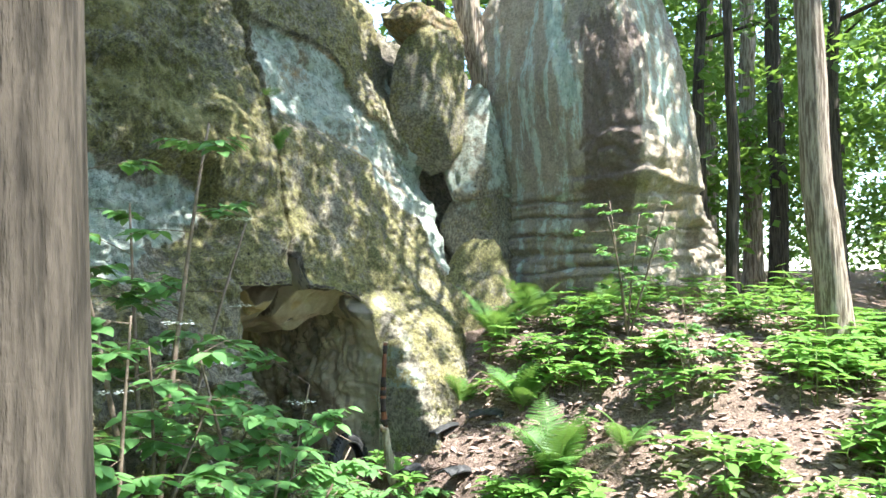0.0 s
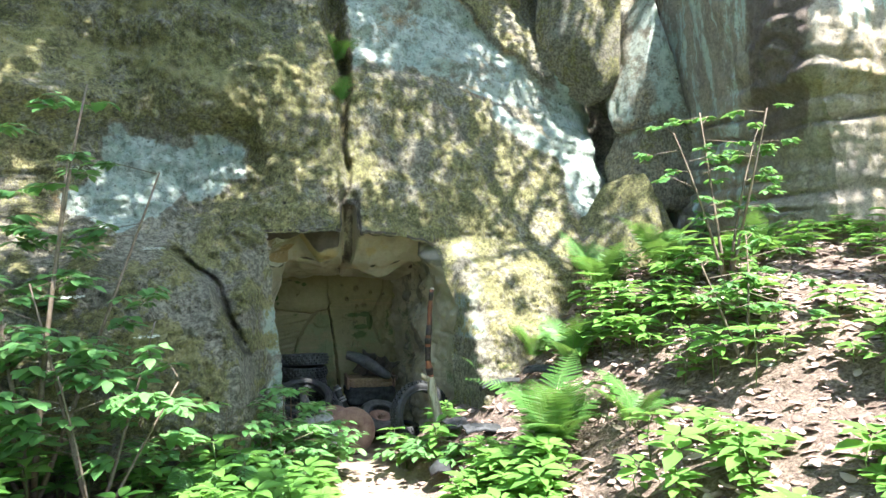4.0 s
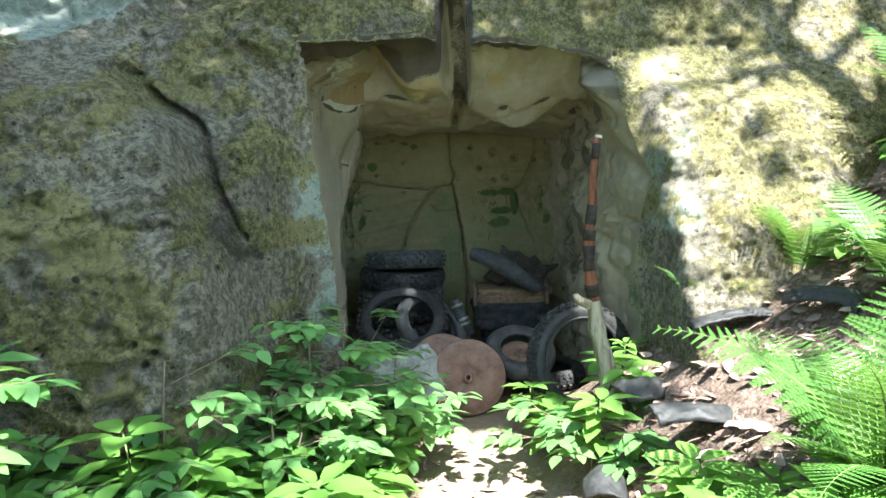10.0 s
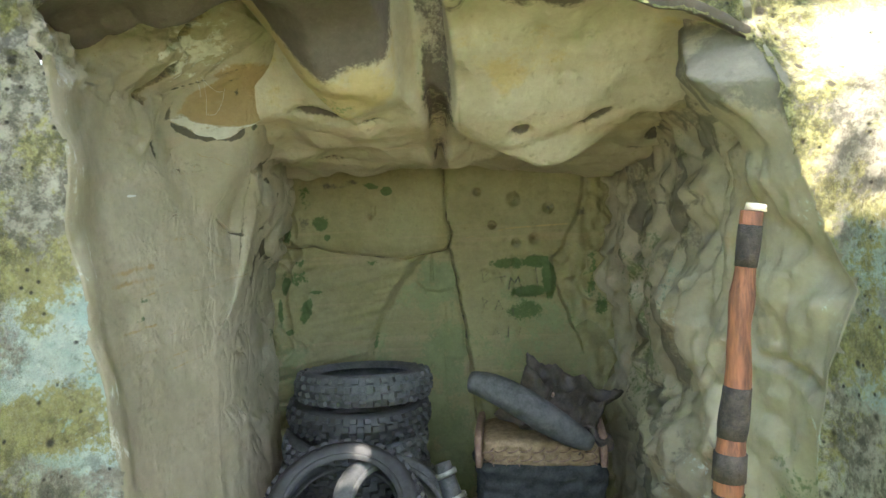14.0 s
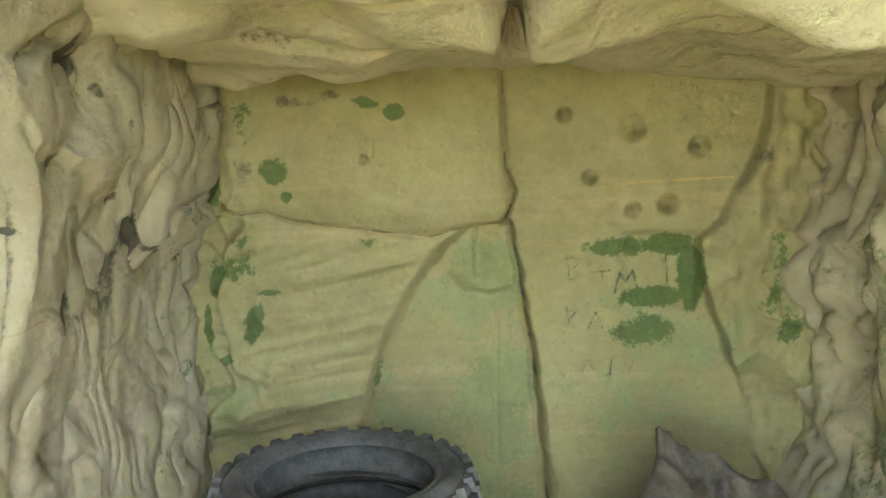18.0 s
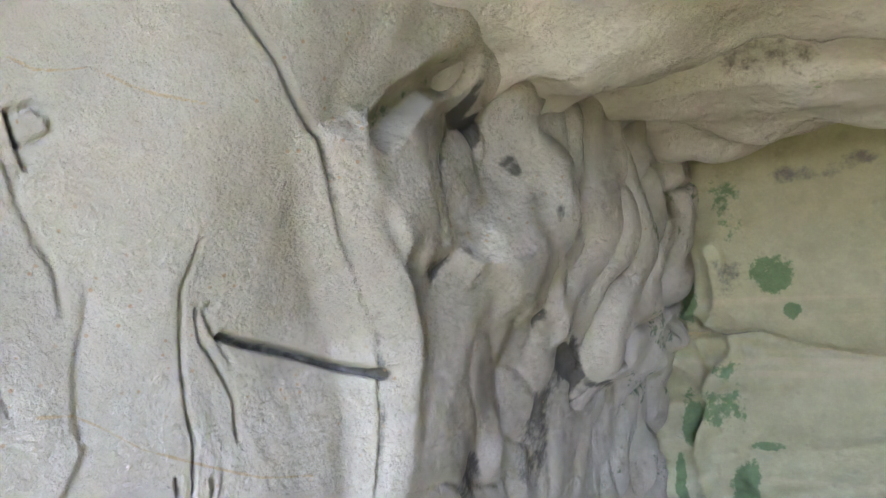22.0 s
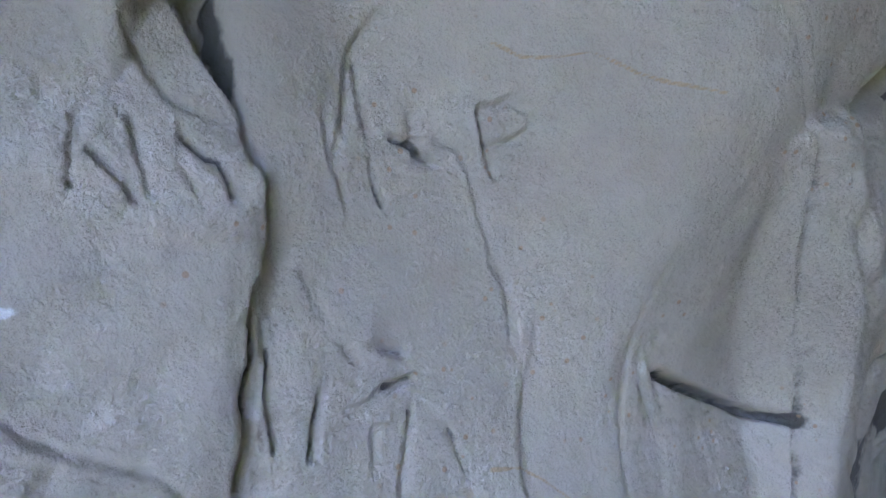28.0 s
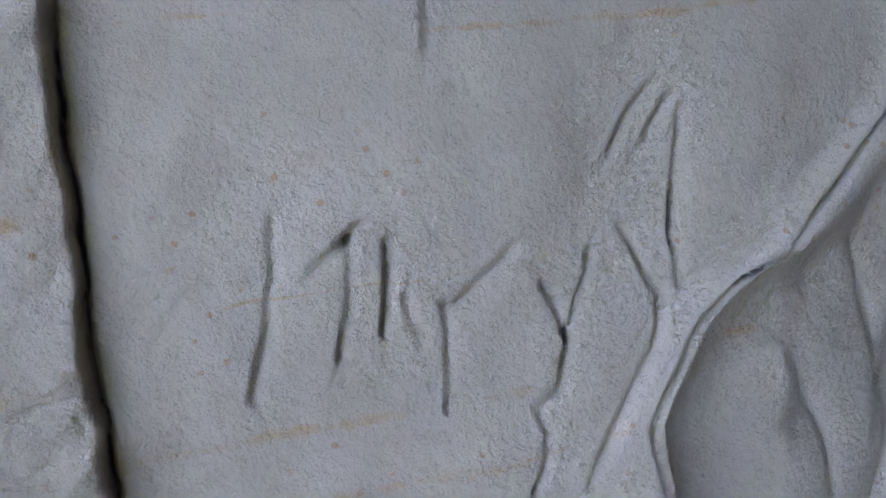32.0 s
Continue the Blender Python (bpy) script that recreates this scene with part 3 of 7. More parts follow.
WORN_HIGH = [
    [(6.344, 1.767), (6.350, 1.770), (6.358, 1.762), (6.359, 1.751), (6.353, 1.746), (6.346, 1.746)],
    [(6.307, 1.769), (6.309, 1.744)],
    [(6.321, 1.752), (6.330, 1.747), (6.337, 1.733), (6.341, 1.705), (6.349, 1.676), (6.359, 1.657), (6.362, 1.62)],
    [(6.293, 1.831), (6.277, 1.809), (6.269, 1.773), (6.259, 1.744)],
    [(6.278, 1.806), (6.279, 1.779), (6.280, 1.759)],
    [(6.240, 1.678), (6.241, 1.660)],
    [(6.112, 1.800), (6.119, 1.795), (6.118, 1.784)],
    [(6.174, 1.766), (6.172, 1.743), (6.177, 1.730)],
    [(6.154, 1.819), (6.164, 1.801), (6.172, 1.781), (6.185, 1.773), (6.201, 1.762), (6.208, 1.747)],
    [(6.254, 1.639), (6.261, 1.629)],
    [(6.277, 1.611), (6.267, 1.604), (6.251, 1.602)],
]
WORN_MID = [
    [(6.266, 1.588), (6.263, 1.564)],
    [(6.315, 1.576), (6.321, 1.553)],
    [(6.233, 1.686), (6.238, 1.664)],
    [(6.192, 1.518), (6.189, 1.495)],
    [(6.123, 1.532), (6.119, 1.498)],
    [(6.393, 1.438), (6.387, 1.397)],
    [(6.454, 1.463), (6.452, 1.402), (6.455, 1.380)],
    [(6.070, 1.651), (6.082, 1.642), (6.093, 1.624), (6.110, 1.614), (6.128, 1.603), (6.144, 1.596), (6.156, 1.581)],
]
WORN_LOW = [
    [(6.236, 1.282), (6.232, 1.261), (6.226, 1.232), (6.218, 1.206), (6.214, 1.195)],
    [(6.250, 1.255), (6.262, 1.263), (6.274, 1.273)],
    [(6.291, 1.235), (6.295, 1.217), (6.295, 1.208)],
    [(6.309, 1.229), (6.308, 1.200), (6.305, 1.177)],
    [(6.313, 1.227), (6.330, 1.237), (6.347, 1.251)],
    [(6.362, 1.231), (6.368, 1.213), (6.370, 1.200)],
    [(6.407, 1.254), (6.416, 1.235), (6.423, 1.215), (6.422, 1.197), (6.403, 1.170), (6.389, 1.151), (6.373, 1.120)],
]
# thin natural cracks that run down beside the fold
SEAMS = [
    [(6.444, 1.66), (6.441, 1.643), (6.436, 1.625), (6.439, 1.601), (6.441, 1.576), (6.442, 1.543), (6.443, 1.519), (6.444, 1.491), (6.436, 1.451), (6.432, 1.431)],
    [(6.450, 1.606), (6.455, 1.581), (6.472, 1.550), (6.483, 1.522), (6.481, 1.487)],
    [(6.455, 1.605), (6.468, 1.580), (6.482, 1.556)],
    [(6.464, 1.461), (6.456, 1.435), (6.454, 1.401)],
    [(6.210, 1.645), (6.205, 1.621), (6.207, 1.590)],
    [(6.400, 1.946), (6.407, 1.909), (6.412, 1.883)],
    [(6.316, 1.908), (6.318, 1.918), (6.326, 1.920)],
]
SLOT = [(6.474, 1.580), (6.50, 1.566), (6.547, 1.547), (6.619, 1.512)]
VEIN = [(6.339, 1.803), (6.351, 1.792), (6.361, 1.789), (6.377, 1.787), (6.394, 1.772), (6.407, 1.763), (6.430, 1.753)]
STEP = [(6.377, 1.648), (6.375, 1.614), (6.365, 1.579), (6.361, 1.540), (6.364, 1.513), (6.349, 1.488), (6.339, 1.470), (6.335, 1.445), (6.327, 1.421), (6.318, 1.38), (6.312, 1.34)]
VEIN_LOW = [(6.337, 1.546), (6.361, 1.541), (6.377, 1.528), (6.404, 1.502), (6.439, 1.481), (6.465, 1.466), (6.495, 1.450), (6.546, 1.434)]
FLAKE_EDGE = [(6.258, 1.912), (6.273, 1.919), (6.290, 1.913), (6.299, 1.903), (6.309, 1.898), (6.330, 1.891), (6.351, 1.884), (6.372, 1.880), (6.392, 1.881), (6.411, 1.884), (6.430, 1.889), (6.445, 1.900), (6.454, 1.905), (6.457, 1.921), (6.460, 1.944)]
FLAKE_LIP = [(6.257, 1.907), (6.281, 1.895), (6.305, 1.884), (6.319, 1.871), (6.330, 1.860), (6.346, 1.854), (6.362, 1.852), (6.371, 1.843), (6.387, 1.845), (6.395, 1.848), (6.406, 1.860), (6.414, 1.875), (6.430, 1.886), (6.445, 1.899), (6.460, 1.943)]
FLAKE_STAIN_SHADE = [(6.258, 1.900), (6.273, 1.878), (6.297, 1.861), (6.316, 1.849), (6.334, 1.843), (6.352, 1.834), (6.364, 1.839), (6.393, 1.831), (6.409, 1.832), (6.418, 1.836), (6.424, 1.846), (6.433, 1.857), (6.441, 1.866), (6.468, 1.874)]
HEM = [(6.48, 1.70), (6.547, 1.678), (6.601, 1.62), (6.66, 1.606), (6.719, 1.601), (6.804, 1.553), (6.867, 1.532), (6.939, 1.509), (7.05, 1.414), (7.14, 1.356), (7.38, 1.323)]
BROW_HOLLOW = [(6.575, 1.730), (6.60, 1.752), (6.64, 1.774), (6.70, 1.786)]
SCRATCH_BACK = [
    [(4.026, 1.2), (4.032, 1.138)],
    [(4.032, 1.197), (4.058, 1.186), (4.038, 1.165), (4.064, 1.151), (4.032, 1.138)],
    [(4.09, 1.158), (4.141, 1.163)],
    [(4.115, 1.184), (4.122, 1.129)],
    [(4.154, 1.094), (4.166, 1.156), (4.185, 1.122), (4.204, 1.155), (4.217, 1.101)],
    [(4.29, 1.194), (4.299, 1.086)],
    [(4.024, 1.061), (4.03, 1.011)],
    [(4.027, 1.054), (4.05, 1.044), (4.03, 1.026)],
    [(4.083, 0.997), (4.102, 1.046), (4.122, 0.997)],
    [(4.089, 1.015), (4.115, 1.018)],
    [(4.167, 1.003), (4.18, 0.946)],
    [(4.069, 0.873), (4.082, 0.903), (4.095, 0.874)],
    [(4.142, 0.859), (4.148, 0.918)],
    [(4.194, 0.86), (4.207, 0.903)],
]


def carved(y, z, lines, w):
    """Nearness to any of the lines, with a rounded floor and ends that fade."""
    out = 0 * y
    for line in lines:
        ys, zs = [p[0] for p in line], [p[1] for p in line]
        near = (y > min(ys) - w) & (y < max(ys) + w) & (z > min(zs) - w) & (z < max(zs) + w)
        d = polyline(y[near], z[near], line, w)
        out[near] = np.maximum(out[near], d * d * (3 - 2 * d))
    return out


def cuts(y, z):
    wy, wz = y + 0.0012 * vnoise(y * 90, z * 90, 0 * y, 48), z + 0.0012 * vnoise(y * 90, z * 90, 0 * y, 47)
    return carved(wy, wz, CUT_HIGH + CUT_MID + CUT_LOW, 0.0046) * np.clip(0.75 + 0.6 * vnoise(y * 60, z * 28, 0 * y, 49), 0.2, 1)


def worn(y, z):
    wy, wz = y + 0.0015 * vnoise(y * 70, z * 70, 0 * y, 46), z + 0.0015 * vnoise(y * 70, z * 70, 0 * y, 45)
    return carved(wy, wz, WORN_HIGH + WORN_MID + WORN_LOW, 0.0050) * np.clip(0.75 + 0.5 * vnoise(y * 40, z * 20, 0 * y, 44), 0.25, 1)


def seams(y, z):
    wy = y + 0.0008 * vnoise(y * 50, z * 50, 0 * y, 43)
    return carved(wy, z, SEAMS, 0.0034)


def back_carving(x, z):
    out = 0 * x
    for line in SCRATCH_BACK:
        out = np.maximum(out, polyline(x, z, line, 0.011))
    return out


def joint_y(z):
    return np.interp(z, [0.9, 1.167, 1.261, 1.346, 1.443, 1.498, 1.541, 1.578, 1.623, 1.66, 1.706, 1.743, 1.781, 1.831, 1.894, 1.935, 2.0, 2.06],
                     [6.14, 6.148, 6.149, 6.154, 6.162, 6.168, 6.177, 6.185, 6.192, 6.199, 6.213, 6.211, 6.208, 6.206, 6.214, 6.228, 6.26, 6.33]) + 0.0028 * vnoise(z * 30, 0 * z, 0 * z, 51) + 0.0016 * vnoise(z * 90, 0 * z, 0 * z, 52)


def fold_y(z):
    return np.interp(z, [0.5, 1.0, 1.11, 1.146, 1.19, 1.217, 1.226, 1.30, 1.40, 1.517, 1.573, 1.63, 1.69, 1.737, 1.79, 1.842, 1.90, 1.95, 2.05],
                     [6.36, 6.40, 6.412, 6.412, 6.437, 6.472, 6.50, 6.58, 6.607, 6.62, 6.60, 6.565, 6.535, 6.508, 6.466, 6.425, 6.42, 6.43, 6.45]) + 0.004 * fbm(z * 20, 0 * z, 0 * z, 2, 59)


def soft(x, k=0.015):
    return k * np.logaddexp(0, x / k)


def channel_y(z):
    return np.interp(z, [1.77, 1.84, 1.94, 2.0], [6.207, 6.192, 6.176, 6.17])


def pale_face(y, z):
    """The pale wall up to the fold; it leans in as it nears the roof."""
    bend = y - soft(y - 6.43, 0.012)
    return 3.144 + 0.2 * np.clip(y - 6.197, -0.5, 0.30) + 1.15 * soft(bend - 6.33 + 0.35 * (z - 1.73)) * sm(1.5, 1.76, z)


def fold_face(y, z):
    """The folded rock behind it, which rises into the brow of the roof."""
    return 3.284 - 0.17 * (y - 6.736) + 0.33 * (np.clip(z, 1.12, 1.60) - 1.571) + 0.06 * np.clip(z - 1.60, 0, 9) + 0.6 * soft(z - 1.765, 0.015)


def flake_line(pts, y):
    return np.interp(y, [p[0] for p in pts], [p[1] for p in pts])


def step_y(z):
    return np.interp(z, [p[1] for p in STEP[::-1]], [p[0] for p in STEP[::-1]])


def drapes(u, v, s):
    """Soft hanging folds of uneven width, parted by narrow creases."""
    w1, w2 = fbm(u * 4, v * 4, 0 * u, 2, s), fbm(u * 4 + 9, v * 4, 0 * u, 2, s + 1)
    crease = (1 - np.abs(vnoise(u * 7 + 0.9 * w1, v * 3.0 + 0.7 * w2, 0 * u, s + 3))) ** 3
    small = (1 - np.abs(vnoise(u * 15 + 1.3 * w2, v * 8 + w1, 0 * u, s + 5))) ** 3
    return 0.85 * crease + 0.40 * small + 0.25 * vnoise(u * 11, v * 9, 0 * u, s + 7)


def left_x(y, z):
    yf = cliff_y(mouth_left(z), z)
    past = y - fold_y(z)
    turn_y = fold_y(z)
    turned = sm(-0.03, 0.03, y - turn_y - (6.68 - turn_y) * sm(1.72, 1.78, z))
    inner = pale_face(y, z) * (1 - turned) + fold_face(y, z) * turned
    front = mouth_left(z)
    x = front + (inner - front) * sm(0.0, 0.45, y - yf)
    d = y - joint_y(z)
    slab = sm(0.004, -0.006, d)
    # slab in front of the long joint, crumbled along its edge
    x = x + 0.012 * slab * sm(5.75, 6.0, y) * sm(1.80, 1.74, z) - 0.016 * np.clip(1 - np.abs(d) / np.interp(z, [1.2, 1.5, 1.75], [0.0034, 0.0022, 0.003]), 0, 1)
    crumble = np.exp(-(((d - 0.004) / 0.014) ** 2)) * sm(1.50, 1.58, z) * sm(1.74, 1.68, z)
    x = x - 0.007 * crumble * (0.6 + np.abs(vnoise(y * 140, z * 40, 0 * y, 56)) + 0.8 * vnoise(y * 60, z * 25, 0 * y, 57))
    x = x + slab * (0.0018 * fbm(y * 60, z * 60, 0 * y, 3, 54) + 0.002 * fbm(y * 14, z * 14, 0 * y, 2, 68) + 0.03 * sm(1.93, 2.0, z) * fbm(y * 14, z * 14, 0 * y, 4, 66))
    # higher up a brown channel runs down into the joint
    off = np.abs(y - channel_y(z))
    half = np.interp(z, [1.77, 1.84, 1.94], [0.002, 0.012, 0.015])
    x = x - 0.035 * sm(half * 1.5, half * 0.4, off) * sm(1.77, 1.80, z) + 0.03 * blob(y, z, 6.148, 1.88, 0.012, 0.06)
    x = x + 0.15 * blob(y, z, 6.2, 2.14, 0.19, 0.125) * sm(1.98, 2.03, z + 0.02 * vnoise(y * 20, z * 20, 0 * y, 50))
    # the flaked slab: its face stands proud, its broken edge slopes back under it
    edge_z, lip_z = flake_line(FLAKE_EDGE, y), flake_line(FLAKE_LIP, y)
    rag = 0.005 * fbm(y * 40, z * 40, 0 * y, 3, 58)
    x = x + 0.024 * sm(lip_z - 0.003, np.maximum(edge_z, lip_z + 0.004), z + rag) * sm(6.252, 6.268, y - 0.25 * (z - 1.9)) * sm(6.470, 6.452, y)
    # a worn step and a sharp slot
    sy = y - step_y(z)
    tall = sm(1.33, 1.37, z) * sm(1.66, 1.62, z)
    x = x - 0.0045 * sm(-0.005, 0.003, sy) * sm(0.06, 0.0, sy) * tall
    slot = polyline(y, z, SLOT, 0.0075)
    x = x - 0.020 * sm(0.2, 0.8, slot) - 0.006 * np.clip(1 - np.hypot(y - 6.461, z - 1.607) / 0.006, 0, 1)
    lobe = blob(y, z, 6.50, 1.49, 0.05, 0.07) * sm(0.0, -0.03, past)
    x = x - 0.003 * lobe * np.abs(vnoise((y + 0.35 * (z - 1.5)) * 75, z * 3, 0 * y, 70))
    # folds towards the back corner, overhanging in a ragged hem
    deep = sm(0.0, 0.05, past)
    far = sm(0.0, 0.20, past)
    hem = flake_line(HEM, y) + 0.022 * np.abs(vnoise(y * 16, 0 * y, 0 * y, 62)) + 0.008 * vnoise(y * 50, 0 * y, 0 * y, 63)
    below = hem - z
    x = x - 0.024 * sm(-0.004, 0.022, below) * sm(0.30, 0.05, below) * deep
    lean_in = y + 0.15 * (z - 1.6)
    upper = sm(0.02, -0.02, below)
    fade = far * sm(0.2, 0.6, z) * sm(1.82, 1.74, z)
    x = x - (0.058 * upper + 0.032 * (1 - upper)) * (drapes(lean_in, z, 61) - 0.35) * fade
    x = x - 0.035 * np.clip(vnoise(lean_in * 13, z * 4.0, 0 * y, 69) - 0.30, 0, 1) * deep * upper * sm(1.79, 1.72, z)
    x = x - 0.030 * (1 - upper) * np.clip(vnoise(y * 9, z * 5.0, 0 * y, 67) - 0.2, 0, 1) * deep
    hollow = polyline(y, z, BROW_HOLLOW, 0.024)
    x = x - 0.030 * sm(0.1, 0.9, hollow) - 0.010 * np.clip(1 - np.abs(past) / 0.005, 0, 1) * sm(1.86, 1.82, z)
    x = x - 0.02 * sm(0.0, 0.02, past) * sm(0.14, 0.03, past) * sm(1.24, 1.20, z)
    x = x - 0.008 * flutes(y + 3, z, 65) * sm(6.05, 5.8, y) * sm(0.05, 0.25, y - yf)
    x = x + (0.006 * fbm(y * 5, z * 4, 0 * y, 3, 53) + 0.0022 * fbm(y * 22, z * 16, 0 * y, 3, 55)) * sm(0, 0.15, y - yf)
    x = x + 0.8 * np.clip(z - 2.12, 0, 1) * sm(0, 0.2, y - yf) * sm(0.1, 0.0, past)
    steep = 1 + 1.2 * sm(1.66, 1.75, z) * sm(6.28, 6.36, y)
    x = x - 0.010 * np.clip(1 - np.hypot(y - 6.109, z - 1.551) / 0.006, 0, 1)
    return x - 0.0075 * steep * cuts(y, z) - 0.0052 * steep * worn(y, z) - 0.0055 * seams(y, z)


ly = spaced((0.0, 0.46, 0.01), (0.46, 1.20, 0.0018), (1.20, 2.6, 0.0048))
lz = spaced((-0.2, 1.0, 0.012), (1.0, 1.12, 0.003), (1.12, 2.0, 0.0018), (2.0, 2.42, 0.005))
LS, LZ = np.meshgrid(ly, lz, indexing="ij")
yf = cliff_y(mouth_left(LZ), LZ)
LY = yf + LS * (7.95 - yf) / 2.6
LX = left_x(LY, LZ)
LX[0] -= 0.025
LY[0] += 0.006
wn1, wn2 = fbm(LY * 3, LZ * 3, 0 * LY, 3, 71) * 0.5, fbm(LY * 9, LZ * 9, 0 * LY, 3, 73) * 0.5
wn3 = fbm(LY * 40, LZ * 40, 0 * LY, 3, 75) * 0.5
past = LY - fold_y(LZ)
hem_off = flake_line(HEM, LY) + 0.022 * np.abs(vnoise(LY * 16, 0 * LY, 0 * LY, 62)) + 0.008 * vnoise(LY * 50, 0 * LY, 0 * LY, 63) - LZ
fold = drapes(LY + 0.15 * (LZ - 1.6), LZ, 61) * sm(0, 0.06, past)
face_z, lip_z, shade_z = flake_line(FLAKE_EDGE, LY), flake_line(FLAKE_LIP, LY), flake_line(FLAKE_STAIN_SHADE, LY)
slab_span = sm(6.252, 6.268, LY - 0.25 * (LZ - 1.9)) * sm(6.466, 6.452, LY)
panel = slab_span * sm(-0.002, 0.004, LZ - face_z + 0.006 * wn3) * sm(2.09, 2.03, LZ + 0.08 * wn1 - 0.2 * np.clip(LY - 6.36, 0, 1))
broken = slab_span * sm(lip_z - 0.002, lip_z + 0.002, LZ + 0.006 * wn3) * sm(0.003, -0.002, LZ - face_z + 0.006 * wn3)
# dark band under the flake's lip: staining plus the lip's shade put into colour
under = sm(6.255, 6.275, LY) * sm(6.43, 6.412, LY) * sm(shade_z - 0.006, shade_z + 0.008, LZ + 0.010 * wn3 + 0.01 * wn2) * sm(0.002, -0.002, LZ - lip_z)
stained = np.maximum.reduce([blob(LY, LZ, 6.458, 1.91, 0.010, 0.035, -10), 0.9 * blob(LY, LZ, 6.420, 1.860, 0.008, 0.018), 0.55 * blob(LY, LZ, 6.25, 1.915, 0.012, 0.03)])
channel = sm(1.9, 0.6, np.abs(LY - channel_y(LZ)) / np.interp(LZ, [1.77, 1.84, 1.94], [0.004, 0.012, 0.015])) * sm(1.765, 1.80, LZ)
slab_side = sm(0.004, -0.006, LY - joint_y(LZ))
STRATA = ((0.40, 1.470, 0.016, 5.9, 6.15), (0.43, 1.435, 0.014, 5.9, 6.15), (0.34, 1.41, 0.010, 5.9, 6.15), (0.44, 1.389, 0.006, 5.9, 6.15), (0.42, 1.296, 0.008, 5.9, 6.14), (0.40, 1.219, 0.010, 5.9, 6.14), (0.36, 1.404, 0.004, 6.16, 6.7), (0.44, 1.376, 0.003, 6.16, 6.34), (0.46, 1.358, 0.004, 6.30, 6.7), (0.30, 1.535, 0.014, 6.20, 6.33), (0.42, 1.242, 0.002, 6.2, 6.45), (0.38, 1.177, 0.006, 6.1, 6.5), (0.34, 1.14, 0.006, 6.1, 6.5))
strata_tint = sum(k * np.exp(-(((LZ + 0.010 * wn1 + 0.003 * wn3 - h) / w) ** 2)) * sm(a - 0.02, a + 0.02, LY) * sm(b + 0.02, b - 0.02, LY) for k, h, w, a, b in STRATA)
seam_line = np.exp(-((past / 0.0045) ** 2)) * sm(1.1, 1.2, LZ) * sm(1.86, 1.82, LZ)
green_spots = np.maximum.reduce([0.62 * blob(LY, LZ, 6.455, 1.885, 0.014, 0.012), 0.5 * blob(LY, LZ, 6.30, 1.872, 0.03, 0.01), 0.6 * polyline(LY, LZ, BROW_HOLLOW, 0.02), 0.55 * blob(LY, LZ, 6.478, 1.580, 0.012, 0.005), 0.6 * blob(LY, LZ, 6.07, 1.38, 0.03, 0.012), 0.5 * blob(LY, LZ, 6.06, 1.325, 0.03, 0.012)])
# dark pockets in the folds: their shade is put into the colour
pock_shade = sum(blob(LY, LZ, py, pz, pr, pr * 1.6) for py, pz, pr in ((6.609, 1.585, 0.010), (6.723, 1.583, 0.010), (6.672, 1.421, 0.008), (6.76, 1.74, 0.012), (6.81, 1.70, 0.012), (6.86, 1.64, 0.010), (6.73, 1.77, 0.014), (6.474, 1.207, 0.009), (6.437, 1.157, 0.012)))
CAVE_PALE = rock_material("pale_sandstone", (0.385, 0.332, 0.232), (0.31, 0.263, 0.18), 0.0055, 0.0046, bands=0.12, pale=((0.47, 0.44, 0.37), (0.60, 0.57, 0.49)), moss=((0.07, 0.09, 0.05), (0.14, 0.17, 0.09)), contrast=0.10, iron=((0.27, 0.185, 0.085), (0.37, 0.275, 0.145)), dark_tint=((0.045, 0.042, 0.030), (0.125, 0.108, 0.075)), specks=0.8)
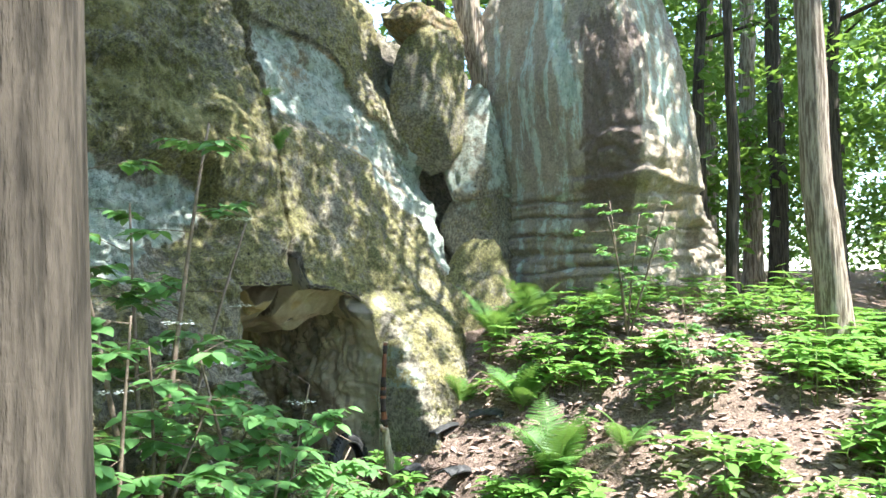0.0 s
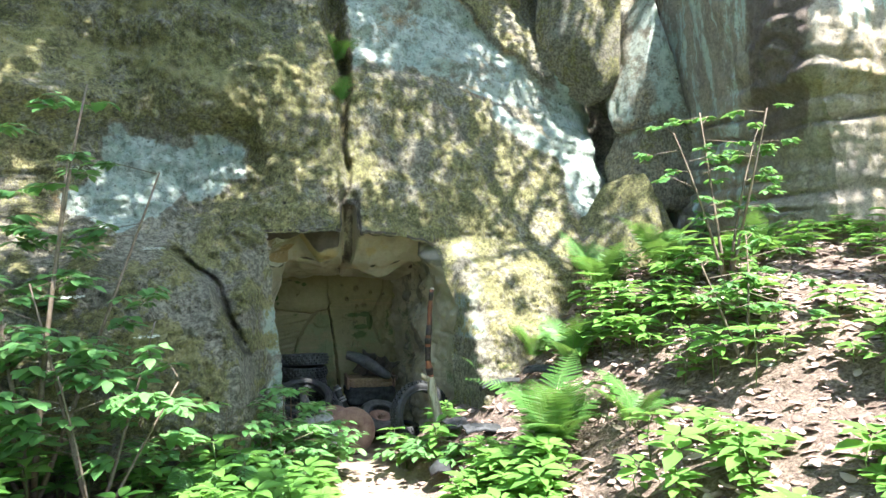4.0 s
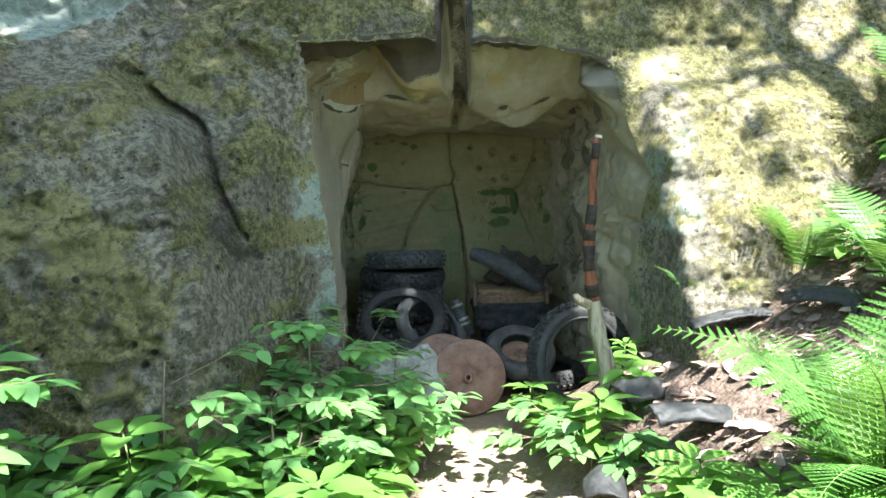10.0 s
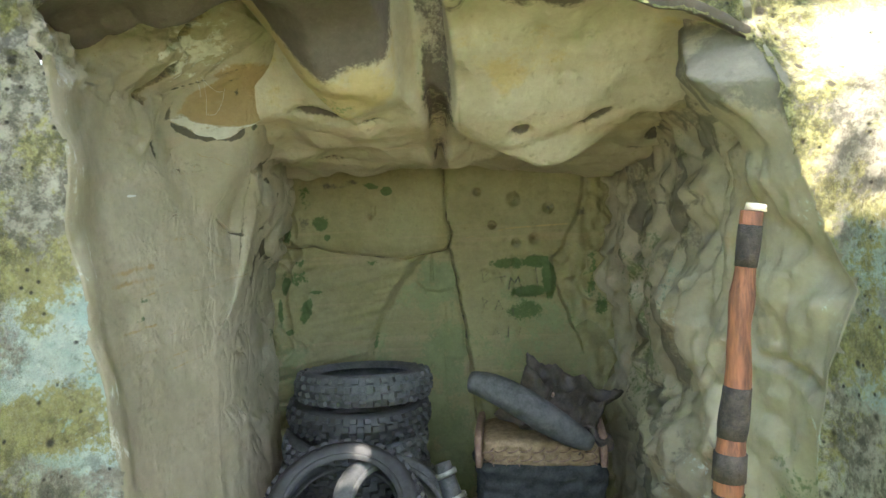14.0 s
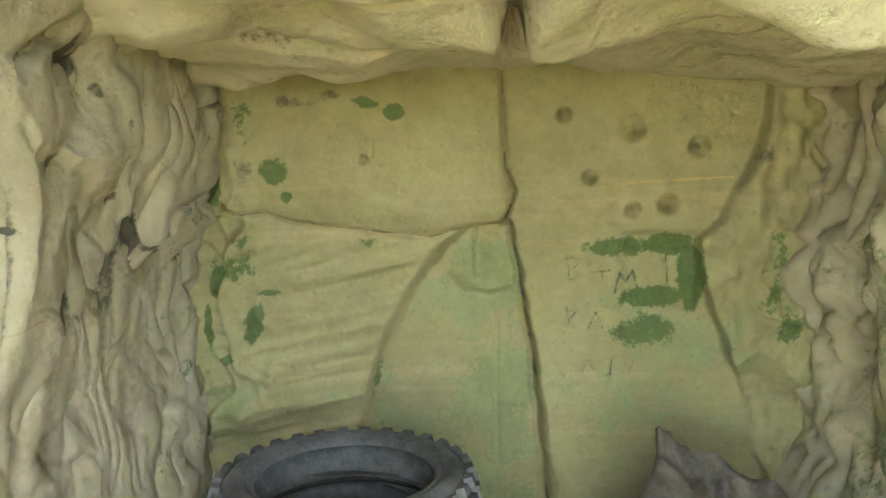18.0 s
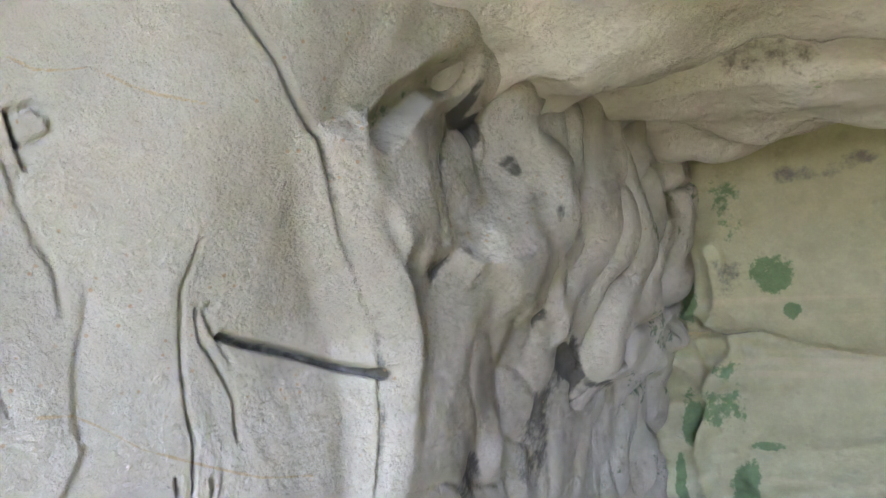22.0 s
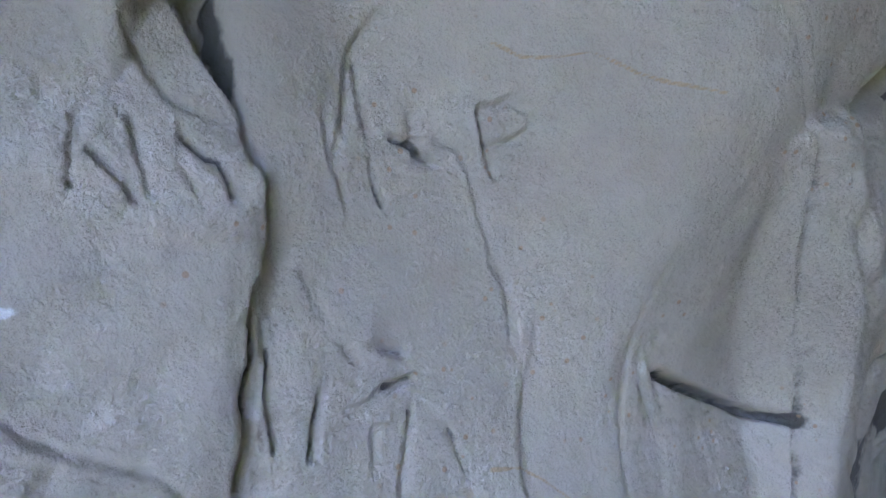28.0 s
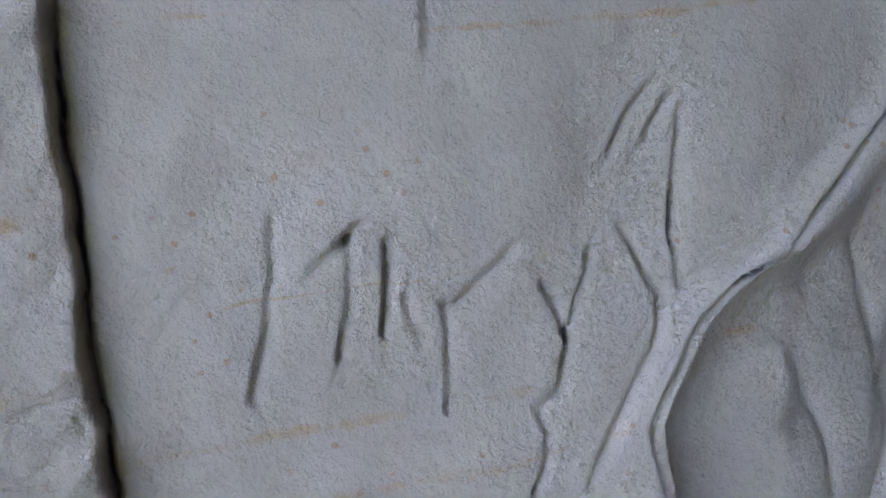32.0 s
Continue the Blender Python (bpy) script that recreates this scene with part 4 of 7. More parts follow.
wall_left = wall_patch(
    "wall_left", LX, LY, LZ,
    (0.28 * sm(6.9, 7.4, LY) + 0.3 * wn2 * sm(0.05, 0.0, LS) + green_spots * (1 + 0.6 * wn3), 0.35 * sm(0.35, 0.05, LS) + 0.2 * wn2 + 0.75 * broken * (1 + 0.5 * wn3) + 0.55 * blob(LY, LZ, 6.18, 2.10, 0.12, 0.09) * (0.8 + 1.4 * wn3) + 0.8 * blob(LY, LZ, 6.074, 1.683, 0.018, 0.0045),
     # shade painted in creases (with brown staining) and under the hem; mouth corner darkened
     0.52 * sm(0.60, 1.15, fold) * sm(0.9, 1.4, LZ) * sm(1.80, 1.74, LZ) * (1 + 0.8 * wn2) + 0.40 * sm(0.0, 0.012, hem_off) * sm(0.045, 0.012, hem_off) * sm(0.0, 0.05, past) * (1 + wn2) + 0.46 * seam_line + 0.5 * sm(1.85, 2.05, LZ) * sm(0.5, 0.2, LS) + 0.66 * under + 0.62 * stained * (1 + wn2 + 0.8 * wn3) + 0.52 * channel + 0.46 * pock_shade * (1 + wn2)
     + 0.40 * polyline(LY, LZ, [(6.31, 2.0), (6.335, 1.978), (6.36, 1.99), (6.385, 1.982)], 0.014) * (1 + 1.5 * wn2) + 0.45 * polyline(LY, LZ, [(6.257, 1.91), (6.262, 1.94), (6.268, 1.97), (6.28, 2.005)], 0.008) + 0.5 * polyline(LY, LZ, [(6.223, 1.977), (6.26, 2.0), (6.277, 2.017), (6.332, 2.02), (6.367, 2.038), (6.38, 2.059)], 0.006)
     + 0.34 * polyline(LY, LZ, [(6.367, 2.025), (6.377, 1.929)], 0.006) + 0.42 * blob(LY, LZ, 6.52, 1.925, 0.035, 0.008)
     # carved lines darkened in the colour as well, so they show
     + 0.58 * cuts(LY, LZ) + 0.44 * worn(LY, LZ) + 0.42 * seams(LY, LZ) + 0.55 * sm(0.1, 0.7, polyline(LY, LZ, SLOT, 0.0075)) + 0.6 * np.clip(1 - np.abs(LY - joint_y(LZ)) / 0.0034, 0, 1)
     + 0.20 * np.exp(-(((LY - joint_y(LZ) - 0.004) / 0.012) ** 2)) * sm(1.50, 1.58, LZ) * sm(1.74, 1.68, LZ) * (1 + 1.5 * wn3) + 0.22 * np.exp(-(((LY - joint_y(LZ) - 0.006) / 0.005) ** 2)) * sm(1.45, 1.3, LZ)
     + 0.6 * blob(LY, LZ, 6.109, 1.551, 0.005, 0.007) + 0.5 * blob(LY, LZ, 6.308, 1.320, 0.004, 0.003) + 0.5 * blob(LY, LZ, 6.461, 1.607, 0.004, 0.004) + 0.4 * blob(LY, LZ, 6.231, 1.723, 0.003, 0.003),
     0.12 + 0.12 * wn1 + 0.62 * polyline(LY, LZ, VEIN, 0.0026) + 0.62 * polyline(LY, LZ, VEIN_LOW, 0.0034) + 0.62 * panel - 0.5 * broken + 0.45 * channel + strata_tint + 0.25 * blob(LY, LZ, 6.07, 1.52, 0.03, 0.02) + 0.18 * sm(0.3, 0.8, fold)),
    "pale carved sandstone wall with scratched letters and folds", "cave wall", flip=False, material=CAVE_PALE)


BACK_HOLES = [(4.02, 1.584, 0.014), (4.195, 1.542, 0.024), (4.359, 1.491, 0.02), (4.086, 1.421, 0.015), (4.199, 1.327, 0.016), (4.287, 1.343, 0.02), (3.5, 1.49, 0.01)]


HCRACK = [(3.05, 1.352), (3.212, 1.350), (3.288, 1.321), (3.412, 1.302), (3.566, 1.282), (3.658, 1.269), (3.73, 1.288), (3.80, 1.297), (3.857, 1.305)]
CRACK_UP = [(3.867, 1.80), (3.864, 1.595), (3.866, 1.449), (3.889, 1.388), (3.873, 1.336), (3.857, 1.305)]
BAND = [(3.872, 1.30), (3.892, 1.187), (3.909, 1.042), (3.929, 0.893), (3.942, 0.739), (3.963, 0.526), (3.97, 0.2)]
WEDGE = [(3.842, 1.301), (3.720, 1.286), (3.656, 1.233), (3.581, 1.130), (3.519, 1.016), (3.471, 0.899), (3.435, 0.742), (3.40, 0.5), (3.38, 0.2)]
BACK_VEIN = [(3.918, 1.357), (4.021, 1.376), (4.167, 1.402), (4.310, 1.407), (4.452, 1.411)]
PANEL_SIDE = [(0.3, 4.60), (0.719, 4.528), (0.904, 4.459), (0.985, 4.434), (1.066, 4.386), (1.253, 4.373), (1.30, 4.42), (1.5, 4.50), (1.7, 4.52)]


def back_y(x, z):
    y = 7.632 + 0.06 * (x - 3.5)
    jag = 0.006 * vnoise(x * 25, z * 25, 0 * x, 86)
    # the rounded block over the horizontal crack
    low = np.interp(x, [p[0] for p in HCRACK], [p[1] for p in HCRACK])
    over = np.clip((z - low) / 0.09, 0, 1) * np.clip((3.875 - x) / 0.07, 0, 1)
    y = y - 0.050 * np.sqrt(np.clip(over * (2 - over), 0, 1)) * sm(3.02, 3.2, x) * sm(low - 0.002, low + 0.002, z)
    y = y - 0.022 * sm(3.875, 3.93, x) * blob(x, z, 4.2, 1.55, 0.35, 0.2)
    # the sunk wedge, cut steeply along its near side, and the slanting furrow beyond it
    side = np.interp(z, [p[1] for p in WEDGE[::-1]], [p[0] for p in WEDGE[::-1]])
    beyond = np.interp(z, [p[1] for p in BAND[::-1]], [p[0] for p in BAND[::-1]])
    inside = sm(0.0, 0.05, x - side + jag) * sm(0.012, -0.012, x - beyond + jag) * sm(low + 0.002, low - 0.006, z)
    y = y + 0.060 * inside + 0.028 * np.clip(1 - np.abs(x - side - 0.02 + jag) / 0.022, 0, 1) * (z < low) * sm(1.2, 0.8, z)
    y = y + 0.030 * np.clip(1 - np.abs(x - beyond + jag) / np.interp(z, [0.5, 1.0, 1.3], [0.030, 0.020, 0.014]), 0, 1) * sm(1.33, 1.29, z)
    y = y + 0.040 * polyline(x + 0.4 * jag, z, CRACK_UP, 0.008) + 0.018 * polyline(x, z + 0.4 * jag, HCRACK, 0.010) + 0.02 * blob(x, z, 3.858, 1.30, 0.012, 0.012)
    y = y + 0.010 * polyline(x, z, [(3.774, 1.30), (3.773, 1.142)], 0.007) + 0.006 * polyline(x, z, [(3.831, 1.03), (3.822, 0.809), (3.82, 0.525)], 0.006)
    y = y + 0.012 * sm(0.0, -0.02, z - np.interp(x, [3.692, 3.736, 3.805, 3.867], [1.160, 1.114, 1.101, 1.116])) * sm(3.66, 3.70, x) * sm(3.92, 3.88, x) * sm(1.0, 1.09, z)
    y = y + sum(0.035 * blob(x, z, hx, hz, hr, hr) for hx, hz, hr in BACK_HOLES) + 0.012 * polyline(x, z, [(3.527, 1.535), (3.521, 1.497)], 0.007)
    # the smoothed panel beside the furrow; broken rock past its edge
    edge = np.interp(z, [p[0] for p in PANEL_SIDE], [p[1] for p in PANEL_SIDE]) + 0.012 * vnoise(z * 14, 0 * z, 0 * z, 90)
    past = sm(-0.004, 0.010, x - edge)
    y = y - past * (0.030 + 0.030 * fbm(x * 9, 0 * x, z * 5, 3, 83) + 0.09 * np.clip(x - edge - 0.05, 0, 1) + 0.035 * (drapes(x, z, 92) - 0.3))
    y = y + 0.022 * sm(4.16, 4.19, x + jag) * sm(4.375, 4.355, x + jag) * sm(1.045, 1.075, z + jag) * sm(1.275, 1.25, z + jag)
    corner = sm(3.26, 3.06, x)
    y = y - corner * (0.03 + 0.05 * (drapes(x + 5, z, 81) - 0.3))
    lower = sm(3.9, 3.7, x) * sm(low, low - 0.06, z) * (1 - inside)
    y = y + 0.018 * fbm(x * 1.3, 0 * x, z * 15 - 3.0 * x, 3, 84) * lower + 0.010 * fbm(x * 2.2, 0 * x, z * 2.2, 3, 85) + 0.0035 * fbm(x * 9, 0 * x, z * 14, 3, 87)
    return y - 0.10 * sm(1.62, 1.9, z) + 0.006 * back_carving(x, z)


bx, bz = np.arange(2.9, 4.95, 0.005), spaced((-0.2, 0.5, 0.012), (0.5, 2.0, 0.005))
BX, BZ = np.meshgrid(bx, bz, indexing="ij")
bn, bn2 = fbm(BX * 5, 0 * BX, BZ * 5, 3, 91) * 0.5, fbm(BX * 13, 0 * BX, BZ * 13, 3, 93) * 0.5
ALGAE = [(0.75, 4.16, 1.226, 0.075, 0.03, 0), (0.8, 4.29, 1.23, 0.07, 0.028, 0), (0.85, 4.352, 1.14, 0.030, 0.085, 0), (0.8, 4.27, 1.084, 0.085, 0.024, 0), (0.5, 4.22, 0.985, 0.09, 0.045, 0), (0.85, 3.262, 1.468, 0.04, 0.038, -20), (0.7, 3.287, 1.40, 0.018, 0.015, 30),
         (0.6, 3.14, 1.23, 0.05, 0.07, 0), (0.6, 3.06, 1.17, 0.03, 0.05, 0), (0.6, 3.479, 1.258, 0.032, 0.02, 0), (0.8, 3.213, 1.128, 0.032, 0.014, 0), (0.66, 3.15, 1.03, 0.026, 0.075, -28), (0.65, 3.065, 0.93, 0.03, 0.016, 20), (0.6, 3.03, 1.05, 0.012, 0.06, 0), (0.6, 3.513, 1.640, 0.045, 0.016, -8),
         (0.8, 3.592, 1.612, 0.026, 0.02, -15), (0.55, 3.20, 1.60, 0.035, 0.07, 0), (0.55, 3.09, 1.43, 0.022, 0.06, 0), (0.5, 4.55, 1.20, 0.035, 0.13, 0), (0.45, 4.60, 1.03, 0.03, 0.08, 0), (0.55, 3.48, 0.86, 0.012, 0.09, -15)]
algae = np.maximum.reduce([k * blob(BX, BZ, cx, cz, rx, rz, turn) for k, cx, cz, rx, rz, turn in ALGAE])
brown = np.maximum.reduce([0.5 * blob(BX, BZ, 3.36, 1.655, 0.12, 0.03), 0.42 * blob(BX, BZ, 3.19, 1.50, 0.05, 0.10), 0.34 * blob(BX, BZ, 4.50, 1.50, 0.05, 0.08)])
seam_b = np.maximum.reduce([polyline(BX, BZ, CRACK_UP, 0.010), 0.8 * polyline(BX, BZ, HCRACK, 0.010), 0.75 * polyline(BX, BZ, BAND, 0.028) * sm(1.32, 1.28, BZ)])
CAVE_BACK = rock_material("algae_tinted_sandstone", (0.305, 0.268, 0.145), (0.235, 0.203, 0.102), 0.006, 0.0022, bands=0.35, moss=((0.055, 0.085, 0.03), (0.12, 0.16, 0.06)), contrast=0.14, pale=((0.175, 0.19, 0.095), (0.235, 0.245, 0.125)), iron=((0.32, 0.22, 0.09), (0.42, 0.32, 0.15)), dark_tint=((0.06, 0.052, 0.04), (0.14, 0.12, 0.085)))
green_film = 0.36 * (1 + 0.4 * bn) * sm(0.0, 0.05, BX - np.interp(BZ, [0.2, 0.742, 0.899, 1.016, 1.13, 1.233, 1.286], [3.38, 3.435, 3.471, 3.519, 3.581, 3.656, 3.72])) * sm(3.95, 3.85, BX - 0.06 * (1.3 - BZ)) * sm(1.3, 1.2, BZ)
wall_back = wall_patch("wall_back", BX, back_y(BX, BZ), BZ,
    (algae * (1.2 + 0.8 * bn2) + 0.14 * blob(BX, BZ, 4.25, 0.95, 0.3, 0.25) , 0.20 + 0.25 * bn + green_film + 0.25 * blob(BX, BZ, 4.25, 0.85, 0.35, 0.25) + 0.22 * sm(3.35, 3.0, BX) * sm(1.2, 0.8, BZ),
     0.62 * back_carving(BX, BZ) + 0.60 * seam_b * (1 + bn2) + brown * (1 + 0.8 * bn2) + sum(0.45 * blob(BX, BZ, hx, hz, hr * 0.8, hr * 0.8) for hx, hz, hr in BACK_HOLES) + 0.38 * polyline(BX, BZ, [(3.692, 1.16), (3.736, 1.114), (3.805, 1.101), (3.867, 1.116)], 0.012) + 0.4 * polyline(BX, BZ, [(3.527, 1.535), (3.521, 1.497)], 0.008),
     0.18 + 0.35 * bn + 0.5 * polyline(BX, BZ, BACK_VEIN, 0.008) + 0.35 * polyline(BX, BZ, HCRACK, 0.012)),
    "yellowish sandstone back wall with green algae and carved letters", "cave wall", flip=False, material=CAVE_BACK)


def right_x(y, z):
    yf = cliff_y(mouth_right(z), z)
    inner = np.interp(y, [5.6, 6.2, 6.8, 7.7], [4.86, 4.84, 4.76, 4.60])
    front = mouth_right(z)
    x = front + (inner - front) * sm(0.05, 0.5, y - yf)
    x = x + 0.045 * drapes(y, z * 0.8, 101) * sm(6.0, 6.4, y) + 0.04 * flutes(y + 2, z * 1.8, 105) * sm(6.3, 5.7, y)
    x = x - 0.03 * np.abs(vnoise(y * 7.5, z * 4.5, 0 * y, 108)) * sm(5.9, 6.3, y) + 0.03 * np.abs(vnoise(y * 14, z * 9, 0 * y, 109)) * sm(5.9, 6.3, y)
    x = x + 0.05 * fbm(y * 3.0, z * 3.4, 0 * y, 3, 103) + 0.008 * fbm(y * 12, z * 12, 0 * y, 3, 107)
    x = x + 0.035 * np.clip(1 - np.abs(z - 1.12 - 0.1 * (y - 5.8)) / 0.03, 0, 1) * sm(6.4, 6.0, y)
    x = x + 0.06 * blob(y, z, 6.3, 1.8, 0.06, 0.05) - 0.05 * blob(y, z, 6.55, 1.58, 0.1, 0.07)
    return x - 0.14 * sm(1.65, 1.95, z) ** 2


ry, rz = spaced((0.0, 2.4, 0.011)), spaced((-0.2, 2.3, 0.011))
RS, RZ = np.meshgrid(ry, rz, indexing="ij")
yf = cliff_y(mouth_right(RZ), RZ)
RY = yf + RS * (7.95 - yf) / 2.4
RX = mouth_right(RZ) + (right_x(RY, RZ) - mouth_right(RZ)) * sm(0, 0.12, RS)
RX[0] += 0.025
RY[0] += 0.006
rn = fbm(RY * 4, RZ * 4, 0 * RY, 3, 111) * 0.5
rn2 = fbm(RY * 13, RZ * 3, 0 * RY, 3, 113) * 0.5
CAVE_DAMP = rock_material("damp_sandstone", (0.385, 0.332, 0.232), (0.30, 0.255, 0.175), 0.006, 0.003, bands=0.2, moss=((0.12, 0.14, 0.07), (0.20, 0.22, 0.12)), contrast=0.12, iron=((0.30, 0.21, 0.12), (0.38, 0.28, 0.17)), dark_tint=((0.125, 0.11, 0.08), (0.205, 0.18, 0.135)))
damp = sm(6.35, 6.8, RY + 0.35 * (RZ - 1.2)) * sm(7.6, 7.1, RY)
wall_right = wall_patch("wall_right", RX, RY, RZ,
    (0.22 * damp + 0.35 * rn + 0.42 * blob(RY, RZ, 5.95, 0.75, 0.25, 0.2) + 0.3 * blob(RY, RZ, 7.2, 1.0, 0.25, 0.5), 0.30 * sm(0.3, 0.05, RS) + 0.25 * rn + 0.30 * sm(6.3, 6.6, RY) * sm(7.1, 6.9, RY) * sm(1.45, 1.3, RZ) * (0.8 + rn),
     # fold creases and the top corner by the mouth darkened in colour
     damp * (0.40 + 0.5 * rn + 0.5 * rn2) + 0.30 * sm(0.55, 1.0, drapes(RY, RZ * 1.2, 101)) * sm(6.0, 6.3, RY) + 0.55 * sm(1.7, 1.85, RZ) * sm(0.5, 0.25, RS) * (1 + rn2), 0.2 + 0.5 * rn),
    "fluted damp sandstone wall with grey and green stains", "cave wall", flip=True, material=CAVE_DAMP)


ROOF_HOLLOWS = [(3.60, 6.452, 0.085, 0.02, 6), (4.14, 6.625, 0.075, 0.03, -10), (4.244, 6.44, 0.03, 0.022, 0), (4.475, 6.46, 0.06, 0.025, -20), (4.645, 6.51, 0.04, 0.03, 0), (3.76, 6.46, 0.035, 0.012, -15), (3.76, 6.74, 0.08, 0.014, 8), (3.2, 6.83, 0.13, 0.022, -12), (3.05, 6.95, 0.05, 0.03, 0), (4.75, 6.9, 0.05, 0.05, 0)]


def roof_joint(y):
    return np.interp(y, [5.4, 6.0, 6.4, 6.9, 7.4], [3.96, 3.97, 3.995, 3.93, 3.88]) + 0.008 * vnoise(y * 9, 0 * y, 0 * y, 127)


def ceiling_z(x, y, yl):
    z = np.interp(y, [5.4, 5.9, 6.2, 6.45, 6.75, 6.9, 7.7], [2.13, 2.07, 1.97, 1.88, 1.84, 1.77, 1.66])
    front = lintel(x) - 0.01
    z = front + (np.minimum(z, front) - front) * sm(0.05, 0.45, y - yl)
    z = z + 0.05 * fbm(x * 2.6, y * 2.6, 0 * x, 3, 121) + 0.008 * fbm(x * 10, y * 10, 0 * x, 3, 123)
    # rounded lumps, hollows between them and an undercut before the back wall
    z = z - 0.045 * blob(x, y, 3.72, 6.62, 0.2, 0.14) - 0.05 * blob(x, y, 3.45, 6.72, 0.16, 0.12) - 0.05 * blob(x, y, 4.32, 6.5, 0.24, 0.13) - 0.05 * blob(x, y, 4.37, 6.60, 0.16, 0.07) - 0.04 * blob(x, y, 4.15, 6.98, 0.2, 0.07) - 0.05 * blob(x, y, 3.7, 6.25, 0.2, 0.12)
    for hx, hy, hw, hd, turn in ROOF_HOLLOWS:
        z = z + 0.035 * blob(x, y, hx, hy, hw, hd, turn)
    z = z + 0.07 * np.clip(1 - np.abs(y - 7.0 - 0.04 * vnoise(x * 3, 0 * x, 0 * x, 125)) / 0.06, 0, 1) * (0.6 + 0.6 * vnoise(x * 4, 0 * x, 0 * x, 126))
    # the open joint along the roof
    z = z + 0.085 * sm(0.045, 0.02, np.abs(x - roof_joint(y)) * np.interp(y, [5.5, 6.5, 6.8, 7.3], [0.6, 0.85, 1.0, 4])) * sm(7.6, 7.0, y)
    # beside the near wall the roof rises into the flaked corner, and behind it runs down into the folded wall
    z = z + 0.27 * sm(3.70, 3.42, x) * sm(5.9, 6.02, y) * sm(6.44, 6.33, y)
    cove = 1.80 + (x - np.minimum(fold_face(y, np.full_like(x, 1.74)), 3.352)) / 0.93 + 0.12 * sm(6.62, 6.46, y) + 3.0 * sm(6.46, 6.38, y)
    return -0.03 * np.logaddexp(-z / 0.03, -cove / 0.03)


cu, cs = np.linspace(0, 1, 185), spaced((0.0, 2.4, 0.009))
CU, CS = np.meshgrid(cu, cs, indexing="ij")
spread = sm(0.0, 0.2, CS)
CX = (3.185 - 0.28 * spread) + CU * (1.63 + 0.50 * spread)
yl = cliff_y(CX, lintel(CX))
CY = yl + CS * (7.95 - yl) / 2.4
CZ = lintel(CX) + (ceiling_z(CX, CY, yl) - lintel(CX)) * sm(0, 0.15, CS)
CZ[:, 0] += 0.03
CY[:, 0] += 0.006
cn = fbm(CX * 4, CY * 4, 0 * CX, 3, 131) * 0.5
# hollows are dark in colour: dark algae with their shade put in
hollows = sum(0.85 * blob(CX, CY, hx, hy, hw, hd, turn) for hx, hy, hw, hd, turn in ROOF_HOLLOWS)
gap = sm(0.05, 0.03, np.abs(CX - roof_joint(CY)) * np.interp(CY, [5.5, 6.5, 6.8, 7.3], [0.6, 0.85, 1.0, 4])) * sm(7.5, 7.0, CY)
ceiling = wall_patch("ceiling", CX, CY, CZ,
    # front band mixes staining with painted lintel shade; undercut line is painted shade
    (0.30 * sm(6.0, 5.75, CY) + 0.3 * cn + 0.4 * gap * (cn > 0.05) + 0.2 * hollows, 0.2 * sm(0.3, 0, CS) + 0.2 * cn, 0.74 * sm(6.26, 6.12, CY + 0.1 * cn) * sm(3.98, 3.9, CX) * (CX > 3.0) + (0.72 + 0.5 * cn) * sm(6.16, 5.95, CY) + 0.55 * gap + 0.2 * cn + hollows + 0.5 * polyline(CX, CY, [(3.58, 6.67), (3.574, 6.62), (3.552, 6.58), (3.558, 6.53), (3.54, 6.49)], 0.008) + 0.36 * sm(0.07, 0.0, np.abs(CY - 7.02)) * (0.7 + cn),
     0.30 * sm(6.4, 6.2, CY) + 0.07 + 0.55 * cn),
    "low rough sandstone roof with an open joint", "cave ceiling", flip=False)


# ---- the pillar of rock across the cleft ----
PLAN = [  # height, then the corners from the cleft round the front to the far side
    (1.0, (8.05, 7.4), (8.05, 5.55), (8.35, 4.66), (9.36, 4.42), (11.6, 4.9), (11.6, 7.4)),
    (2.7, (8.00, 7.4), (7.93, 5.6), (8.28, 4.66), (9.36, 4.45), (11.2, 5.1), (11.2, 7.4)),
    (3.6, (8.15, 7.4), (8.0, 5.72), (8.02, 4.55), (9.38, 4.5), (10.6, 5.35), (10.6, 7.4)),
    (5.0, (8.02, 7.4), (7.80, 5.85), (8.05, 4.75), (9.24, 4.62), (9.9, 5.6), (9.9, 7.2)),
    (6.0, (8.08, 7.3), (7.95, 5.90), (8.15, 5.05), (9.00, 4.82), (9.5, 5.7), (9.4, 7.0)),
    (6.5, (8.2, 7.1), (8.12, 5.98), (8.30, 5.3), (8.85, 5.10), (9.2, 5.8), (9.1, 6.9)),
]


